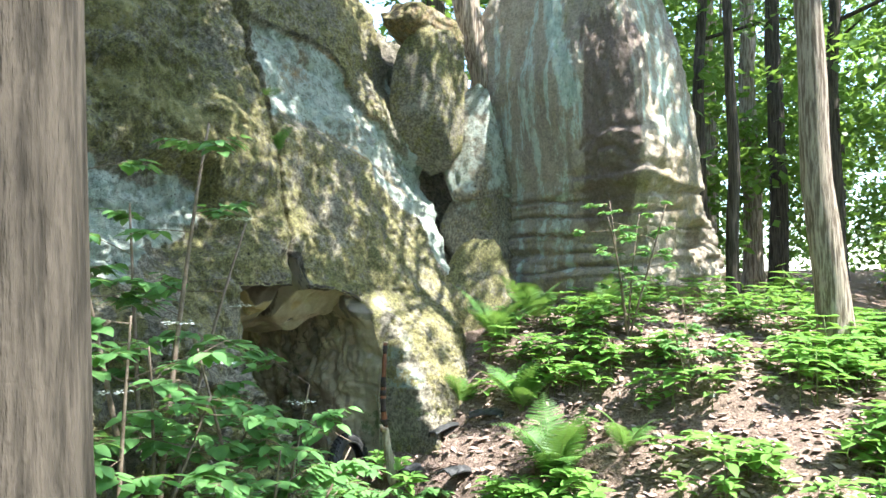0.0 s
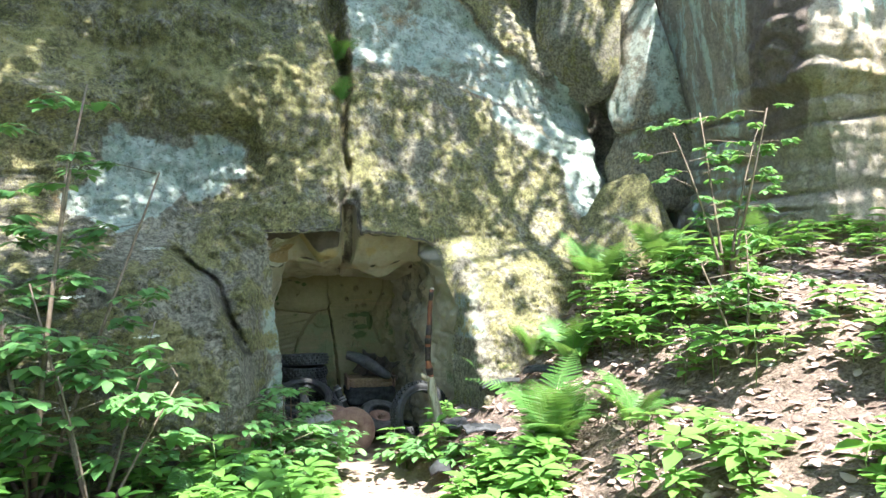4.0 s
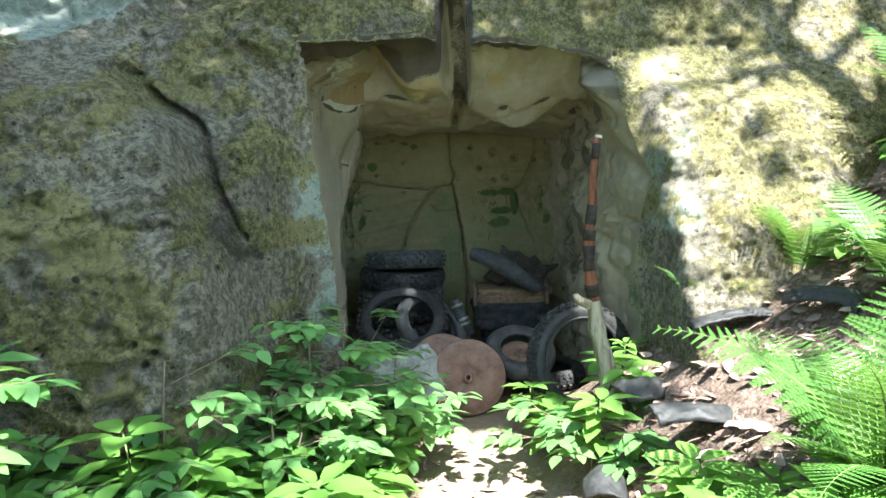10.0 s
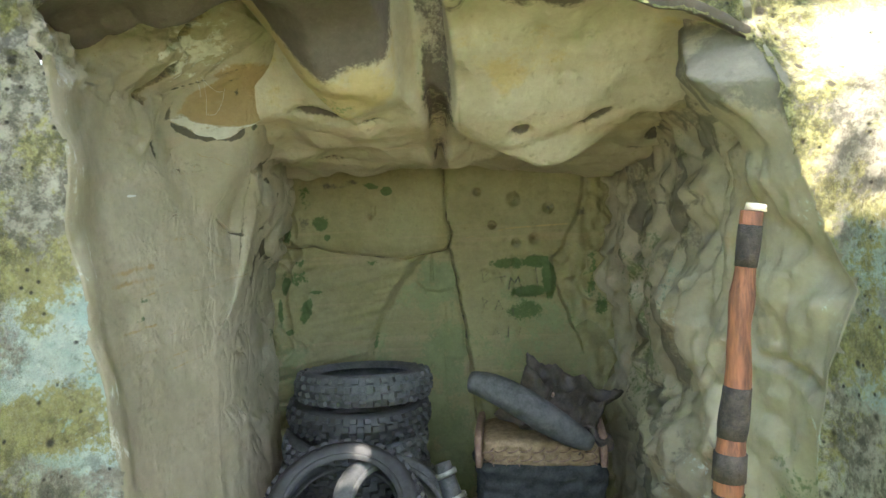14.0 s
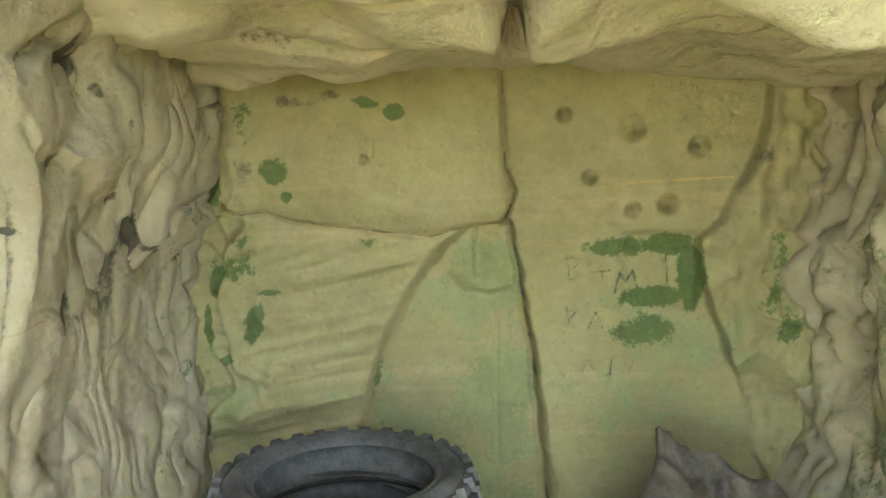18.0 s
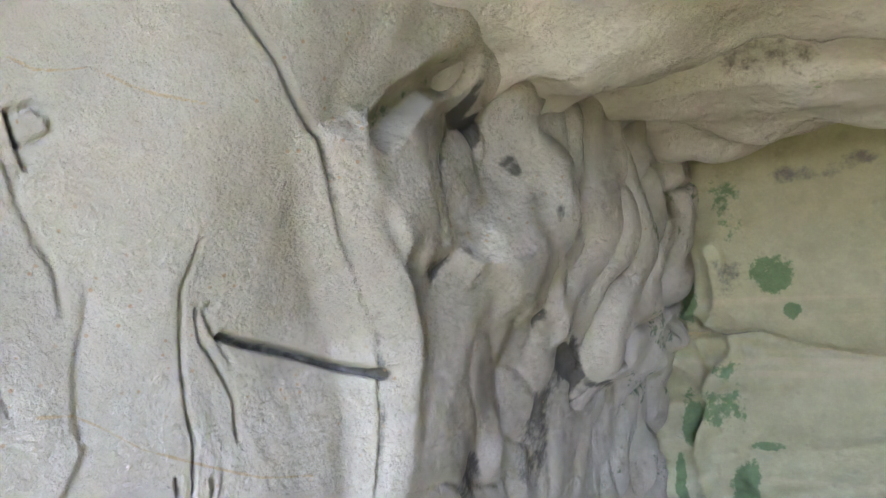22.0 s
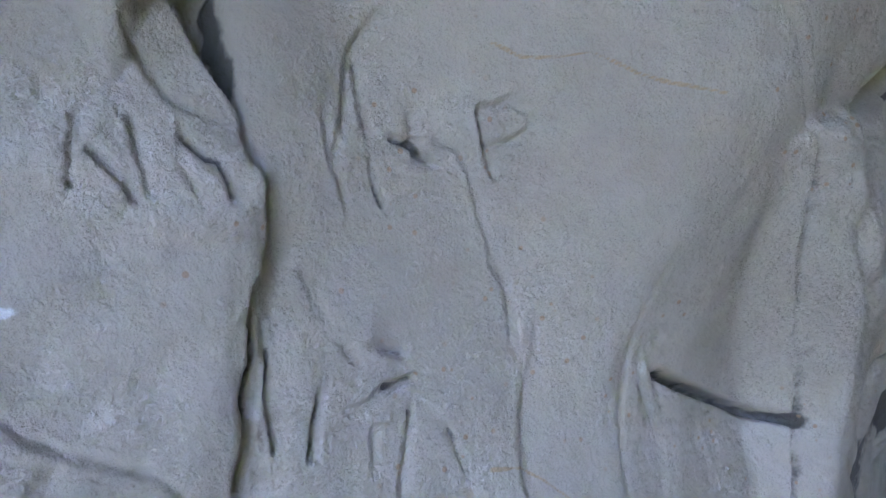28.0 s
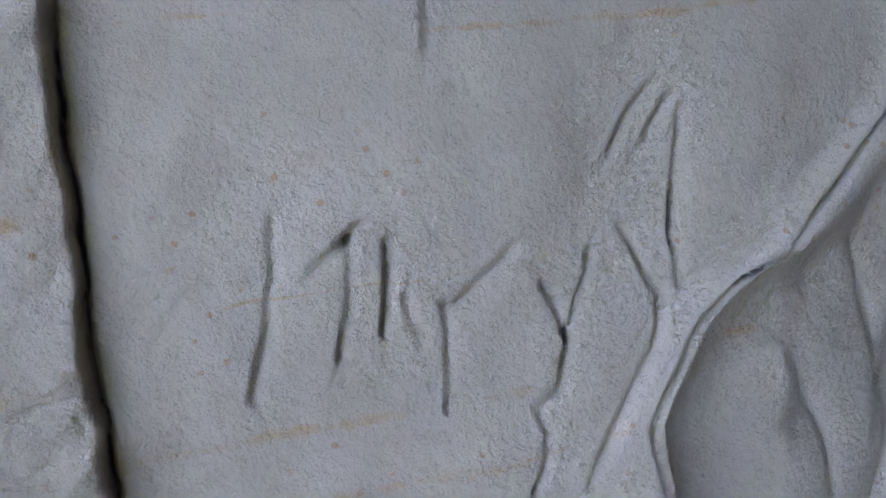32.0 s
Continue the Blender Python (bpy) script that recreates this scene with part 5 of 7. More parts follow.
def pillar():
    zs = np.arange(1.0, 6.5, 0.028)
    n_side = [70, 110, 130, 110, 50, 40]
    cols = []
    heights = [p[0] for p in PLAN]
    for k, n in enumerate(n_side):
        for t in np.arange(n) / n:
            a = [[np.interp(zs, heights, [p[1 + (k + d) % 6][c] for p in PLAN]) for c in (0, 1)] for d in (0, 1)]
            cols.append(np.stack([a[0][0] * (1 - t) + a[1][0] * t, a[0][1] * (1 - t) + a[1][1] * t], -1))
    P = np.array(cols)
    for _ in range(22):
        P = 0.5 * P + 0.25 * (np.roll(P, 1, 0) + np.roll(P, -1, 0))
    for _ in range(6):
        P[:, 1:-1] = 0.5 * P[:, 1:-1] + 0.25 * (P[:, :-2] + P[:, 2:])
    T = np.roll(P, -1, 0) - np.roll(P, 1, 0)
    N = np.stack([-T[..., 1], T[..., 0]], -1) / np.linalg.norm(T, axis=-1, keepdims=True)
    mid = P.mean(0, keepdims=True)
    N = N * np.sign(((P - mid) * N).sum(-1).mean())
    X, Y = P[..., 0], P[..., 1]
    Z = np.broadcast_to(zs, X.shape)
    low = sm(3.9, 3.3, Z)
    strata = fbm(X * 0.3, Y * 0.3, Z * 3.4 + 0.25 * vnoise(X, Y, Z, 141), 4, 143)
    cut = sum(0.10 * np.clip(0.55 + vnoise(X * 1.3, Y * 1.3, Z * 0 + h * 7, 148), 0, 1) * np.clip(1 - np.abs(Z - h - 0.12 * vnoise(X * 1.1, Y * 1.1, 0 * Z + h, 145) - 0.06 * (X - 8.8)) / 0.035, 0, 1) for h in (2.05, 2.25, 2.42, 2.62, 2.85, 3.1, 3.3))
    d = 0.085 * strata * low - cut * low - 0.07 * np.clip(fbm(X * 0.4, Y * 0.4, Z * 7 + 0.6 * vnoise(X * 1.2, Y * 1.2, Z, 146), 2, 144) - 0.25, 0, 1) * low + 0.09 * fbm(X * 1.1, Y * 1.1, Z * 0.5, 3, 147) + 0.03 * fbm(X * 4, Y * 4, Z * 1.5, 3, 149)
    knob = blob(Y - X, Z, -3.35, 3.75, 0.8, 0.42)
    d = d + knob * (0.11 * np.abs(fbm(X * 2.4, Y * 2.4, Z * 4, 3, 151)) + 0.03) + 0.012 * fbm(X * 13, Y * 13, Z * 13, 2, 153)
    hollow = np.clip(1.4 - np.sqrt(((X - 9.2) / 0.16) ** 2 + ((Z - 2.78) / 0.2) ** 2), 0, 1) * (Y < 5)
    d = d - 0.22 * hollow
    X, Y = X + N[..., 0] * d, Y + N[..., 1] * d
    nu = len(P)
    V = np.stack([X, Y, Z], -1)
    crown = V[:, -1].mean(0) + (0, 0, 0.12)
    faces = grid_faces(nu, len(zs)).tolist()
    i = np.arange(len(zs) - 1)
    last = (nu - 1) * len(zs)
    faces += np.stack([last + i, i, i + 1, last + i + 1], 1).tolist()
    verts = np.vstack([V.reshape(-1, 3), crown])
    j = np.arange(nu) * len(zs) + len(zs) - 1
    faces += [[int(a), int(b), len(verts) - 1, len(verts) - 1] for a, b in zip(j, np.roll(j, -1))]
    ob = mesh_object("rock_pillar", verts, np.array(faces), PILLAR)
    ob.data.validate()
    x, y, z = verts.T
    n = fbm(x * 2.5, y * 2.5, z * 0.5, 3, 155) * 0.5
    n2 = fbm(x * 6, y * 6, z * 1.0, 3, 157) * 0.5
    n3 = fbm(x * 9, y * 9, z * 0.45, 3, 159) * 0.5
    upper = sm(3.4, 4.2, z)
    face = y - x
    streak = polyline(face, z, [(-2.1, 6.2), (-2.08, 5.5), (-2.3, 4.6)], 0.26) * 1.2
    leftlow = sm(-2.5, -2.2, face + 0.3 * n) * (0.36 + 0.6 * n2)
    fringe = sm(-4.35, -4.7, face) * sm(3.2, 4.5, z) * (0.5 + n)
    lichen = np.maximum.reduce([streak, leftlow * sm(5.8, 5.0, z), fringe, upper * sm(-3.0, -3.4, face) * (0.42 + 0.6 * n2)])
    purple = sm(0.8, 0.3, np.abs(face + 2.95)) * sm(2.4, 3.2, z) * sm(6.0, 5.2, z) * (0.55 + 0.8 * n)
    set_mask(ob, sm(6.1, 6.45, z) * 0.7 + 0.3 * n2 * upper + 0.12, np.maximum(lichen, upper * (0.20 + 1.0 * n3)), purple * 0.85 + 0.34 * upper * np.clip(0.4 - 2.0 * n3, 0, 1), 0.2 + 0.3 * n + 0.16 * sm(3.9, 3.3, z) + 0.14 * blob(face, z, -4.1, 3.7, 0.8, 0.5) + 0.3 * sm(-4.7, -5.2, face) * upper)
    return tagged(ob, "tall sandstone pillar with grey streaks over layered rock", "rock pillar", kind="structure")


pillar()


# ---- the back of the cleft ----
vx, vz = np.arange(6.2, 8.6, 0.03), np.arange(1.4, 6.3, 0.03)
VX, VZ = np.meshgrid(vx, vz, indexing="ij")
VY = 7.75 + 0.25 * (VZ - 3.5) * 0.5 + 0.16 * fbm(VX * 2.2, 0 * VX, VZ * 1.2, 4, 161) - 0.5 * sm(3.2, 2.2, VZ)
VY = VY + 1.2 * sm(5.3, 6.2, VZ - 0.3 * np.sin(VX * 3))
cleft = mesh_object("cleft_wall", np.stack([VX, VY, VZ], -1).reshape(-1, 3), grid_faces(*VX.shape), ROCK)
set_mask(cleft, 0.35 + 0.4 * fbm(VX * 3, 0 * VX, VZ * 3, 2, 163).ravel() * 0.5, 0.2, 0.45, 0.3)
tagged(cleft, "shaded brown rock at the back of the cleft", "cliff", kind="structure")


# ---- loose rocks ----
def boulder(name, at, size, turn, seed, cuts=(), masks=(0.5, 0.2, 0.1, 0.2), rough=0.10, detail=5, material=None, label="", category="boulder"):
    bm = bmesh.new()
    bmesh.ops.create_icosphere(bm, subdivisions=detail, radius=1.0)
    v = np.array([p.co[:] for p in bm.verts])
    f = np.array([[p.index for p in q.verts] for q in bm.faces])
    bm.free()
    for nx, ny, nz, dist in cuts:
        n = np.array([nx, ny, nz]) / math.sqrt(nx * nx + ny * ny + nz * nz)
        over = np.clip(v @ n - dist, 0, 9)
        v = v - over[:, None] * n * 0.93
    r = fbm(v[:, 0] * 1.3 + seed, v[:, 1] * 1.3, v[:, 2] * 1.3, 4, seed) * rough + 0.03 * fbm(v[:, 0] * 6, v[:, 1] * 6, v[:, 2] * 6, 3, seed + 9)
    v = v * (1 + r[:, None])
    v = v * np.array(size)
    ob = mesh_object(name, v, f, material or ROCK)
    ob.matrix_world = pose(*at, *turn)
    n = fbm(v[:, 0] * 3, v[:, 1] * 3, v[:, 2] * 3, 3, seed + 4) * 0.5
    up = v[:, 2] / size[2]
    set_mask(ob, masks[0] + 0.5 * n + 0.12 * up, masks[1] - 0.5 * n, masks[2] + 0.3 * n, masks[3])
    return tagged(ob, label, category)


boulder("leaning_boulder", (6.98, 7.15, 4.75), (0.62, 0.45, 1.12), (0, 12, 0), 5, [(0, -1, 0.1, 0.6), (0.9, -0.35, 0.25, 0.6), (-0.85, -0.25, -0.25, 0.62), (-0.5, -0.3, -0.9, 0.62), (0, -0.2, 1, 0.75)], (0.55, 0.15, 0.3, 0.3), label="mossy boulder wedged upright in the rock cleft")
boulder("cap_boulder", (6.92, 7.3, 5.68), (0.68, 0.45, 0.27), (0, 16, -10), 7, [(0, 0, 1, 0.6), (0, -1, 0, 0.7), (-1, -0.3, 0.2, 0.7)], (0.45, 0.35, 0.2, 0.55), label="flat orange-stained rock capping the cleft")
boulder("wedge_rock", (7.70, 6.95, 4.0), (0.62, 0.45, 1.0), (0, -4, 0), 9, [(-0.9, -0.3, 0.42, 0.42), (0.92, -0.3, 0.32, 0.42), (0, -1, 0.15, 0.55), (0, 0, -1, 0.62)], (0.2, 0.45, 0.15, 0.45), 0.07, label="pale wedge-shaped rock stuck in the cleft")
boulder("cleft_block", (7.70, 6.95, 2.95), (0.58, 0.5, 0.62), (0, 0, 10), 11, [(0, 0, 1, 0.72), (0, -1, 0, 0.62), (-1, 0, 0.2, 0.66), (1, -0.2, 0, 0.7)], (0.2, 0.3, 0.2, 0.4), label="broken sandstone block at the foot of the cleft")
boulder("mossy_boulder", (7.22, 6.35, 1.85), (0.80, 0.62, 1.0), (0, 0, 15), 13, [(-0.75, -0.5, 0.5, 0.5), (0.75, -0.5, 0.45, 0.52), (0, -0.9, 0.35, 0.5)], (0.62, 0.1, 0.25, 0.35), label="mossy brown boulder lying below the cleft")


# ---- loose geometry put together from small templates ----
def turns(yaw, pitch, roll):
    """Rotation matrices: roll about x, then pitch (up) about y, then yaw about z."""
    cy, sy, cp, sp, cr, sr = np.cos(yaw), np.sin(yaw), np.cos(pitch), np.sin(pitch), np.cos(roll), np.sin(roll)
    o, i = np.zeros_like(cy), np.ones_like(cy)
    mat = lambda rows: np.stack([np.stack(r, -1) for r in rows], -2)
    rz = mat([(cy, -sy, o), (sy, cy, o), (o, o, i)])
    ry = mat([(cp, o, -sp), (o, i, o), (sp, o, cp)])
    rx = mat([(i, o, o), (o, cr, -sr), (o, sr, cr)])
    return rz @ ry @ rx


def scattered(tv, tf, at, rot, size):
    """Copies of a template joined into one set of vertices and faces."""
    n, m = len(at), len(tv)
    v = np.einsum("nij,mj->nmi", rot, tv) * np.asarray(size).reshape(n, 1, -1) + np.asarray(at)[:, None]
    f = (tf[None] + (np.arange(n) * m)[:, None, None]).reshape(-1, tf.shape[1])
    return v.reshape(-1, 3), f


def joined(*sets):
    verts, faces, base = [], [], 0
    for v, f in sets:
        verts.append(v), faces.append(f + base)
        base += len(v)
    return np.vstack(verts), np.vstack(faces)


def leaf_template(width=0.5, droop=0.18, fold=0.07):
    """A pointed oval leaf along +x, one long."""
    mid = [(0, 0, 0), (0.3, 0, -droop * 0.09), (0.65, 0, -droop * 0.42), (1, 0, -droop)]
    side = [(0.12, 0.30), (0.38, 0.5), (0.68, 0.36)]
    v = list(mid)
    for sgn in (1, -1):
        v += [(x, sgn * w * width, fold * w * 2 - droop * x * x) for x, w in side]
    f = []
    for b, flip in ((4, False), (7, True)):
        t = [(0, 1, b), (1, b + 1, b), (1, 2, b + 1), (2, b + 2, b + 1), (2, 3, b + 2)]
        f += [q[::-1] if flip else q for q in t]
    return np.array(v, float), np.array(f)


LEAF_V, LEAF_F = leaf_template()
NARROW_V, NARROW_F = leaf_template(0.58, 0.2, 0.05)
CARD_V = np.array([(0, 0, 0), (0.5, -0.33, -0.05), (1, 0, -0.16), (0.5, 0.33, -0.05)], float)
CARD_F = np.array([(0, 1, 2), (0, 2, 3)])


def tube(points, radii, sides=7):
    """A round limb along points, as triangles."""
    p, r = np.asarray(points, float), np.asarray(radii, float)
    d = np.gradient(p, axis=0)
    d /= np.linalg.norm(d, axis=1, keepdims=True) + 1e-9
    ref = np.where(np.abs(d[:, 2:3]) > 0.9, np.array([[1.0, 0, 0]]), np.array([[0, 0, 1.0]]))
    a = np.cross(d, ref)
    a /= np.linalg.norm(a, axis=1, keepdims=True)
    b = np.cross(d, a)
    t = np.arange(sides) * 2 * np.pi / sides
    ring = np.cos(t)[None, :, None] * a[:, None] + np.sin(t)[None, :, None] * b[:, None]
    v = (p[:, None] + ring * r[:, None, None]).reshape(-1, 3)
    f = []
    for k in range(len(p) - 1):
        for q in range(sides):
            a0, a1 = k * sides + q, k * sides + (q + 1) % sides
            f += [(a0, a1, a1 + sides), (a0, a1 + sides, a0 + sides)]
    n = len(v)
    v = np.vstack([v, p[0], p[-1]])
    for q in range(sides):
        f += [(n, (q + 1) % sides, q), (n + 1, (len(p) - 1) * sides + q, (len(p) - 1) * sides + (q + 1) % sides)]
    return v, np.array(f)


def holder(name, label, category, group="", at=(0, 0, 0)):
    ob = tagged(new(name), label, category, group)
    ob.location = at
    ob.empty_display_size = 0.1
    return ob


def part(name, vf, material, parent, label="", smooth=True):
    ob = mesh_object(name, vf[0], vf[1], material, parent, smooth)
    return tagged(ob, label)


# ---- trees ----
# spots chosen to be sunlit: place, and radius kept clear of leaves
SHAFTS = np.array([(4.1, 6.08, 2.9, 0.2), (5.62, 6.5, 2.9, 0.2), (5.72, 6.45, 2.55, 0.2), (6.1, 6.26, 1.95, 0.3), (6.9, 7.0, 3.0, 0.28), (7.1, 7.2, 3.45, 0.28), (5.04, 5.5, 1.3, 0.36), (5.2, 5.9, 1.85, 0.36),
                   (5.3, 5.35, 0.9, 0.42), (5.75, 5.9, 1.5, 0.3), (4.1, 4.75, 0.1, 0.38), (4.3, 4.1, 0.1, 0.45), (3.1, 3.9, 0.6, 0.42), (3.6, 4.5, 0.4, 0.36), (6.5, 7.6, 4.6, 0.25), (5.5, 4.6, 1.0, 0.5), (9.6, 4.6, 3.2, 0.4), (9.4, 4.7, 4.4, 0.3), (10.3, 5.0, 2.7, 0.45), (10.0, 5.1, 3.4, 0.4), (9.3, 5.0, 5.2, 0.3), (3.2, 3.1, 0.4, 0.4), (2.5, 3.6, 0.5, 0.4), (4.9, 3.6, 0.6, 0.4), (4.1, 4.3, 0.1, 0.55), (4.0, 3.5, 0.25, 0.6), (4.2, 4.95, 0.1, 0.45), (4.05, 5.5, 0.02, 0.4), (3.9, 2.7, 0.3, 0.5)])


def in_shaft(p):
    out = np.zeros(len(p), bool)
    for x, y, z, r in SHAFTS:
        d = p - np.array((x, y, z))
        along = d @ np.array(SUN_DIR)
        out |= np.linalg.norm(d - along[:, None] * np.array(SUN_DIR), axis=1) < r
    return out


def tree(name, at, height, radius, seed, bark, label, first=5.0, clumps=55, leaves=70, bend=(0, 0), spread=2.2, leaf=0.13, group="forest trees", shade_boughs=(), clear_shafts=False):
    rng = np.random.default_rng(seed)
    ob = holder(name, label, "tree", group, at)
    h = np.linspace(-0.3, height, 26)
    wob = 0.05 * np.stack([fbm(h * 0.5 + seed, 0 * h, 0 * h, 2, seed), fbm(0 * h, h * 0.5 + seed, 0 * h, 2, seed + 1)], -1)
    xy = wob + np.outer((np.clip(h, 0, None) / height) ** 2.4, bend)
    r = radius * (1 - 0.8 * np.clip(h, 0, None) / height) * (1 + 0.45 * np.exp(-np.clip(h + 0.2, 0, None) / 0.22))
    sides = 28 if radius > 0.12 else 12
    tv, tf = tube(np.column_stack([xy, h]), r, sides)
    ang = np.arctan2(tv[:, 1], tv[:, 0])
    ridges = 1 + 0.06 * np.abs(vnoise(np.cos(ang) * 4, np.sin(ang) * 4, tv[:, 2] * 0.8, seed)) + 0.12 * np.exp(-np.clip(tv[:, 2] + 0.1, 0, None) / 0.25) * np.cos(5 * ang + seed)
    centre = np.column_stack([np.interp(tv[:, 2], h, xy[:, 0]), np.interp(tv[:, 2], h, xy[:, 1])])
    tv[:, :2] = centre + (tv[:, :2] - centre) * ridges[:, None]
    part("trunk", (tv, tf), bark, ob)
    ends = []
    for k in range(max(5, clumps // 7)):
        z0 = first + (height - first) * (k + 0.3) / max(5, clumps // 7)
        yaw, up = rng.uniform(0, 6.283), rng.uniform(0.2, 0.9)
        length = spread * rng.uniform(0.6, 1.2) * (1 - 0.45 * (z0 - first) / (height - first))
        p0 = np.array([*[np.interp(z0, h, xy[:, c]) for c in (0, 1)], z0])
        q = p0 + length * np.array([math.cos(yaw), math.sin(yaw), up])
        m = (p0 + q) / 2 + rng.normal(0, 0.15, 3) + (0, 0, 0.12)
        part("limb", tube([p0, m, q], [radius * 0.33, radius * 0.2, radius * 0.07], 6), bark, ob)
        ends += [(q * t + p0 * (1 - t)) for t in (1.0, 0.75, 0.5)]
    # limbs and leaf clumps added only to shade chosen places
    for tip in shade_boughs:
        q, z0 = np.array(tip) - np.array(at), first + 0.3
        p0 = np.array([*[np.interp(z0, h, xy[:, c]) for c in (0, 1)], z0])
        part("limb", tube([p0, (p0 + q) / 2 + (0, 0, 0.15), q], [radius * 0.13, radius * 0.09, radius * 0.04], 6), bark, ob)
        ends += [q] * 5
    ends = np.array(ends)
    pick = ends[rng.integers(0, len(ends), clumps)] + rng.normal(0, 0.45, (clumps, 3))
    n = clumps * leaves
    pos = np.repeat(pick, leaves, 0) + rng.normal(0, 1, (n, 3)) * np.repeat(rng.uniform(0.22, 0.5, (clumps, 1)), leaves, 0) * (1, 1, 0.55)
    if shade_boughs:
        more = np.repeat(np.array(shade_boughs) - np.array(at), 420, 0)
        pos = np.vstack([pos, more + rng.normal(0, 0.27, more.shape)])
    # leaves on the sun line to a chosen spot are left out
    if clear_shafts:
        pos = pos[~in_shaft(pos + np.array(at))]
    n = len(pos)
    rot = turns(rng.uniform(0, 6.283, n), rng.uniform(-0.9, 0.5, n), rng.uniform(-0.8, 0.8, n))
    part("crown", scattered(CARD_V, CARD_F, pos, rot, rng.uniform(0.75, 1.3, (n, 1)) * leaf), LEAF_TREE, ob, smooth=False)
    return ob


def on_ground(x, y, dz=0.0):
    return (x, y, float(ground_z(x, y, False)) + dz)


# crowns bent and limbs set on sun lines to shade cliff and discs
tree("robinia_tree", on_ground(8.18, 2.62), 12.5, 0.165, 201, BARK, "tall tree with pale deeply ridged bark on the bank", 7.0, 88, 75, (-2.1, 1.2), 1.4, shade_boughs=[(5.8, 5.3, 9.1), (6.3, 5.3, 9.8), (6.9, 5.4, 10.0), (5.7, 5.2, 10.2), (6.2, 5.0, 8.7), (5.3, 5.1, 9.7), (6.02, 2.15, 8.6), (6.37, 2.45, 8.6), (5.75, 2.3, 8.5), (6.2, 1.85, 8.4)], clear_shafts=True)
# out of view: two trees added to shade the rock
tree("forest_tree", on_ground(10.6, 1.5), 12.5, 0.14, 209, BARK, "tall forest tree with a leafy crown", 6.8, 40, 75, (0.0, 0.4), 1.5, clear_shafts=True)
tree("forest_tree", on_ground(5.3, -0.8), 12.5, 0.14, 207, BARK, "tall forest tree with a leafy crown", 6.8, 120, 75, (-0.5, 2.5), 2.0, shade_boughs=[(4.66, 1.15, 9.0), (4.6, 1.48, 9.0), (4.35, 0.92, 9.0), (4.2, 1.85, 9.0), (4.8, 1.75, 8.8), (5.0, 2.3, 8.8), (5.25, 2.0, 9.2)], clear_shafts=True)
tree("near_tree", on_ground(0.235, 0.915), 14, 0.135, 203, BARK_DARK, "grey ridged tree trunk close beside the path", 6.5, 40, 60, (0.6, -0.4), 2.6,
     shade_boughs=[(3.0 + 0.55 * (k % 4) - 0.2 * (k // 4), 4.2 + 0.25 * (k % 3), 7.6 + 0.55 * (k // 4) + 0.12 * (k % 4)) for k in range(0, 20, 2)] + [(1.9, 4.1, 8.0)], clear_shafts=True)
tree("slender_tree", on_ground(9.22, 4.08), 9, 0.085, 205, BARK_DARK, "slender dark tree growing beside the rock pillar", 6.2, 16, 55, (0.3, 0.5), 1.0, clear_shafts=True)
wood = [tree("forest_tree", (14, 3, 1.9), 15, 0.17, 211, BARK_DARK, "tall forest tree with a leafy crown", 5.5, 48, 70, (0.8, 0.3), 2.8),
        tree("forest_tree", (16, 9, 2.2), 17, 0.2, 213, BARK, "tall forest tree with a leafy crown", 6.0, 52, 70, (-0.6, 0.5), 3.0),
        tree("forest_tree", (12.4, 6.0, 2.1), 13, 0.12, 215, BARK_DARK, "tall forest tree with a leafy crown", 4.0, 46, 70, (0.5, -0.5), 2.4)]
rng = np.random.default_rng(7)
spots = [(4.6, -4.6), (2.0, -6.5), (13.5, -6.0), (-1.6, -2.2), (-2.4, 2.2), (12.6, 3.9), (13.8, 5.2), (15.5, 6.4), (17.5, 4.2), (13.2, 8.2), (18, 8.5), (20, 6), (15, 1), (19, 1.5), (22, 9),
         (12, -5), (0, -8), (6, -10), (-5, -4), (-6, 2), (24, 4), (16, 11), (20, 13), (26, 12)]
for k, (x, y) in enumerate(spots):
    copy_thing(wood[k % 3], pose(*on_ground(x, y), 0, 0, rng.uniform(0, 360)))
for k, (x, y, z) in enumerate([(5.2, 10.6, 7.2), (7.3, 9.7, 6.2), (9.2, 9.4, 6.2), (3.4, 11.5, 7.9), (8.2, 12.5, 6.5), (11, 11.5, 5.0), (6.3, 12.6, 7), (1.2, 10.5, 8.2), (10.6, 9.0, 4.4), (12.8, 10.5, 4)]):
    copy_thing(wood[(k + 1) % 3], pose(x, y, z, 0, 0, rng.uniform(0, 360)))


# ---- shrubs of the wood and its far green ----
def shrub_mesh(seed, n, spread, leaf):
    g = np.random.default_rng(seed)
    clump = g.normal(0, 1, (n // 40, 3)) * spread
    pos = np.repeat(clump, 40, 0) + g.normal(0, 0.22, (n // 40 * 40, 3)) * (1, 1, 0.6)
    m = len(pos)
    return scattered(CARD_V, CARD_F, pos, turns(g.uniform(0, 6.283, m), g.uniform(-0.9, 0.4, m), g.uniform(-0.7, 0.7, m)), g.uniform(0.7, 1.3, (m, 1)) * leaf)


thicket = []
for k in range(165):
    a, d = (rng.uniform(-0.6, 1.2), rng.uniform(9.5, 30)) if k < 95 else (rng.uniform(-0.25, 0.75), rng.uniform(15, 32))
    if d < 12 and not (-0.45 < a < 0.35):
        d += 8
    x, y = 3 + d * math.cos(a), 1 + d * math.sin(a)
    v, f = shrub_mesh(300 + k, 900, np.array([1.6, 1.6, 1.3]), 0.2)
    thicket.append((v + np.array(on_ground(x, y, rng.uniform(0.6, 5.0) if k < 95 else rng.uniform(1.0, 11.0))), f))
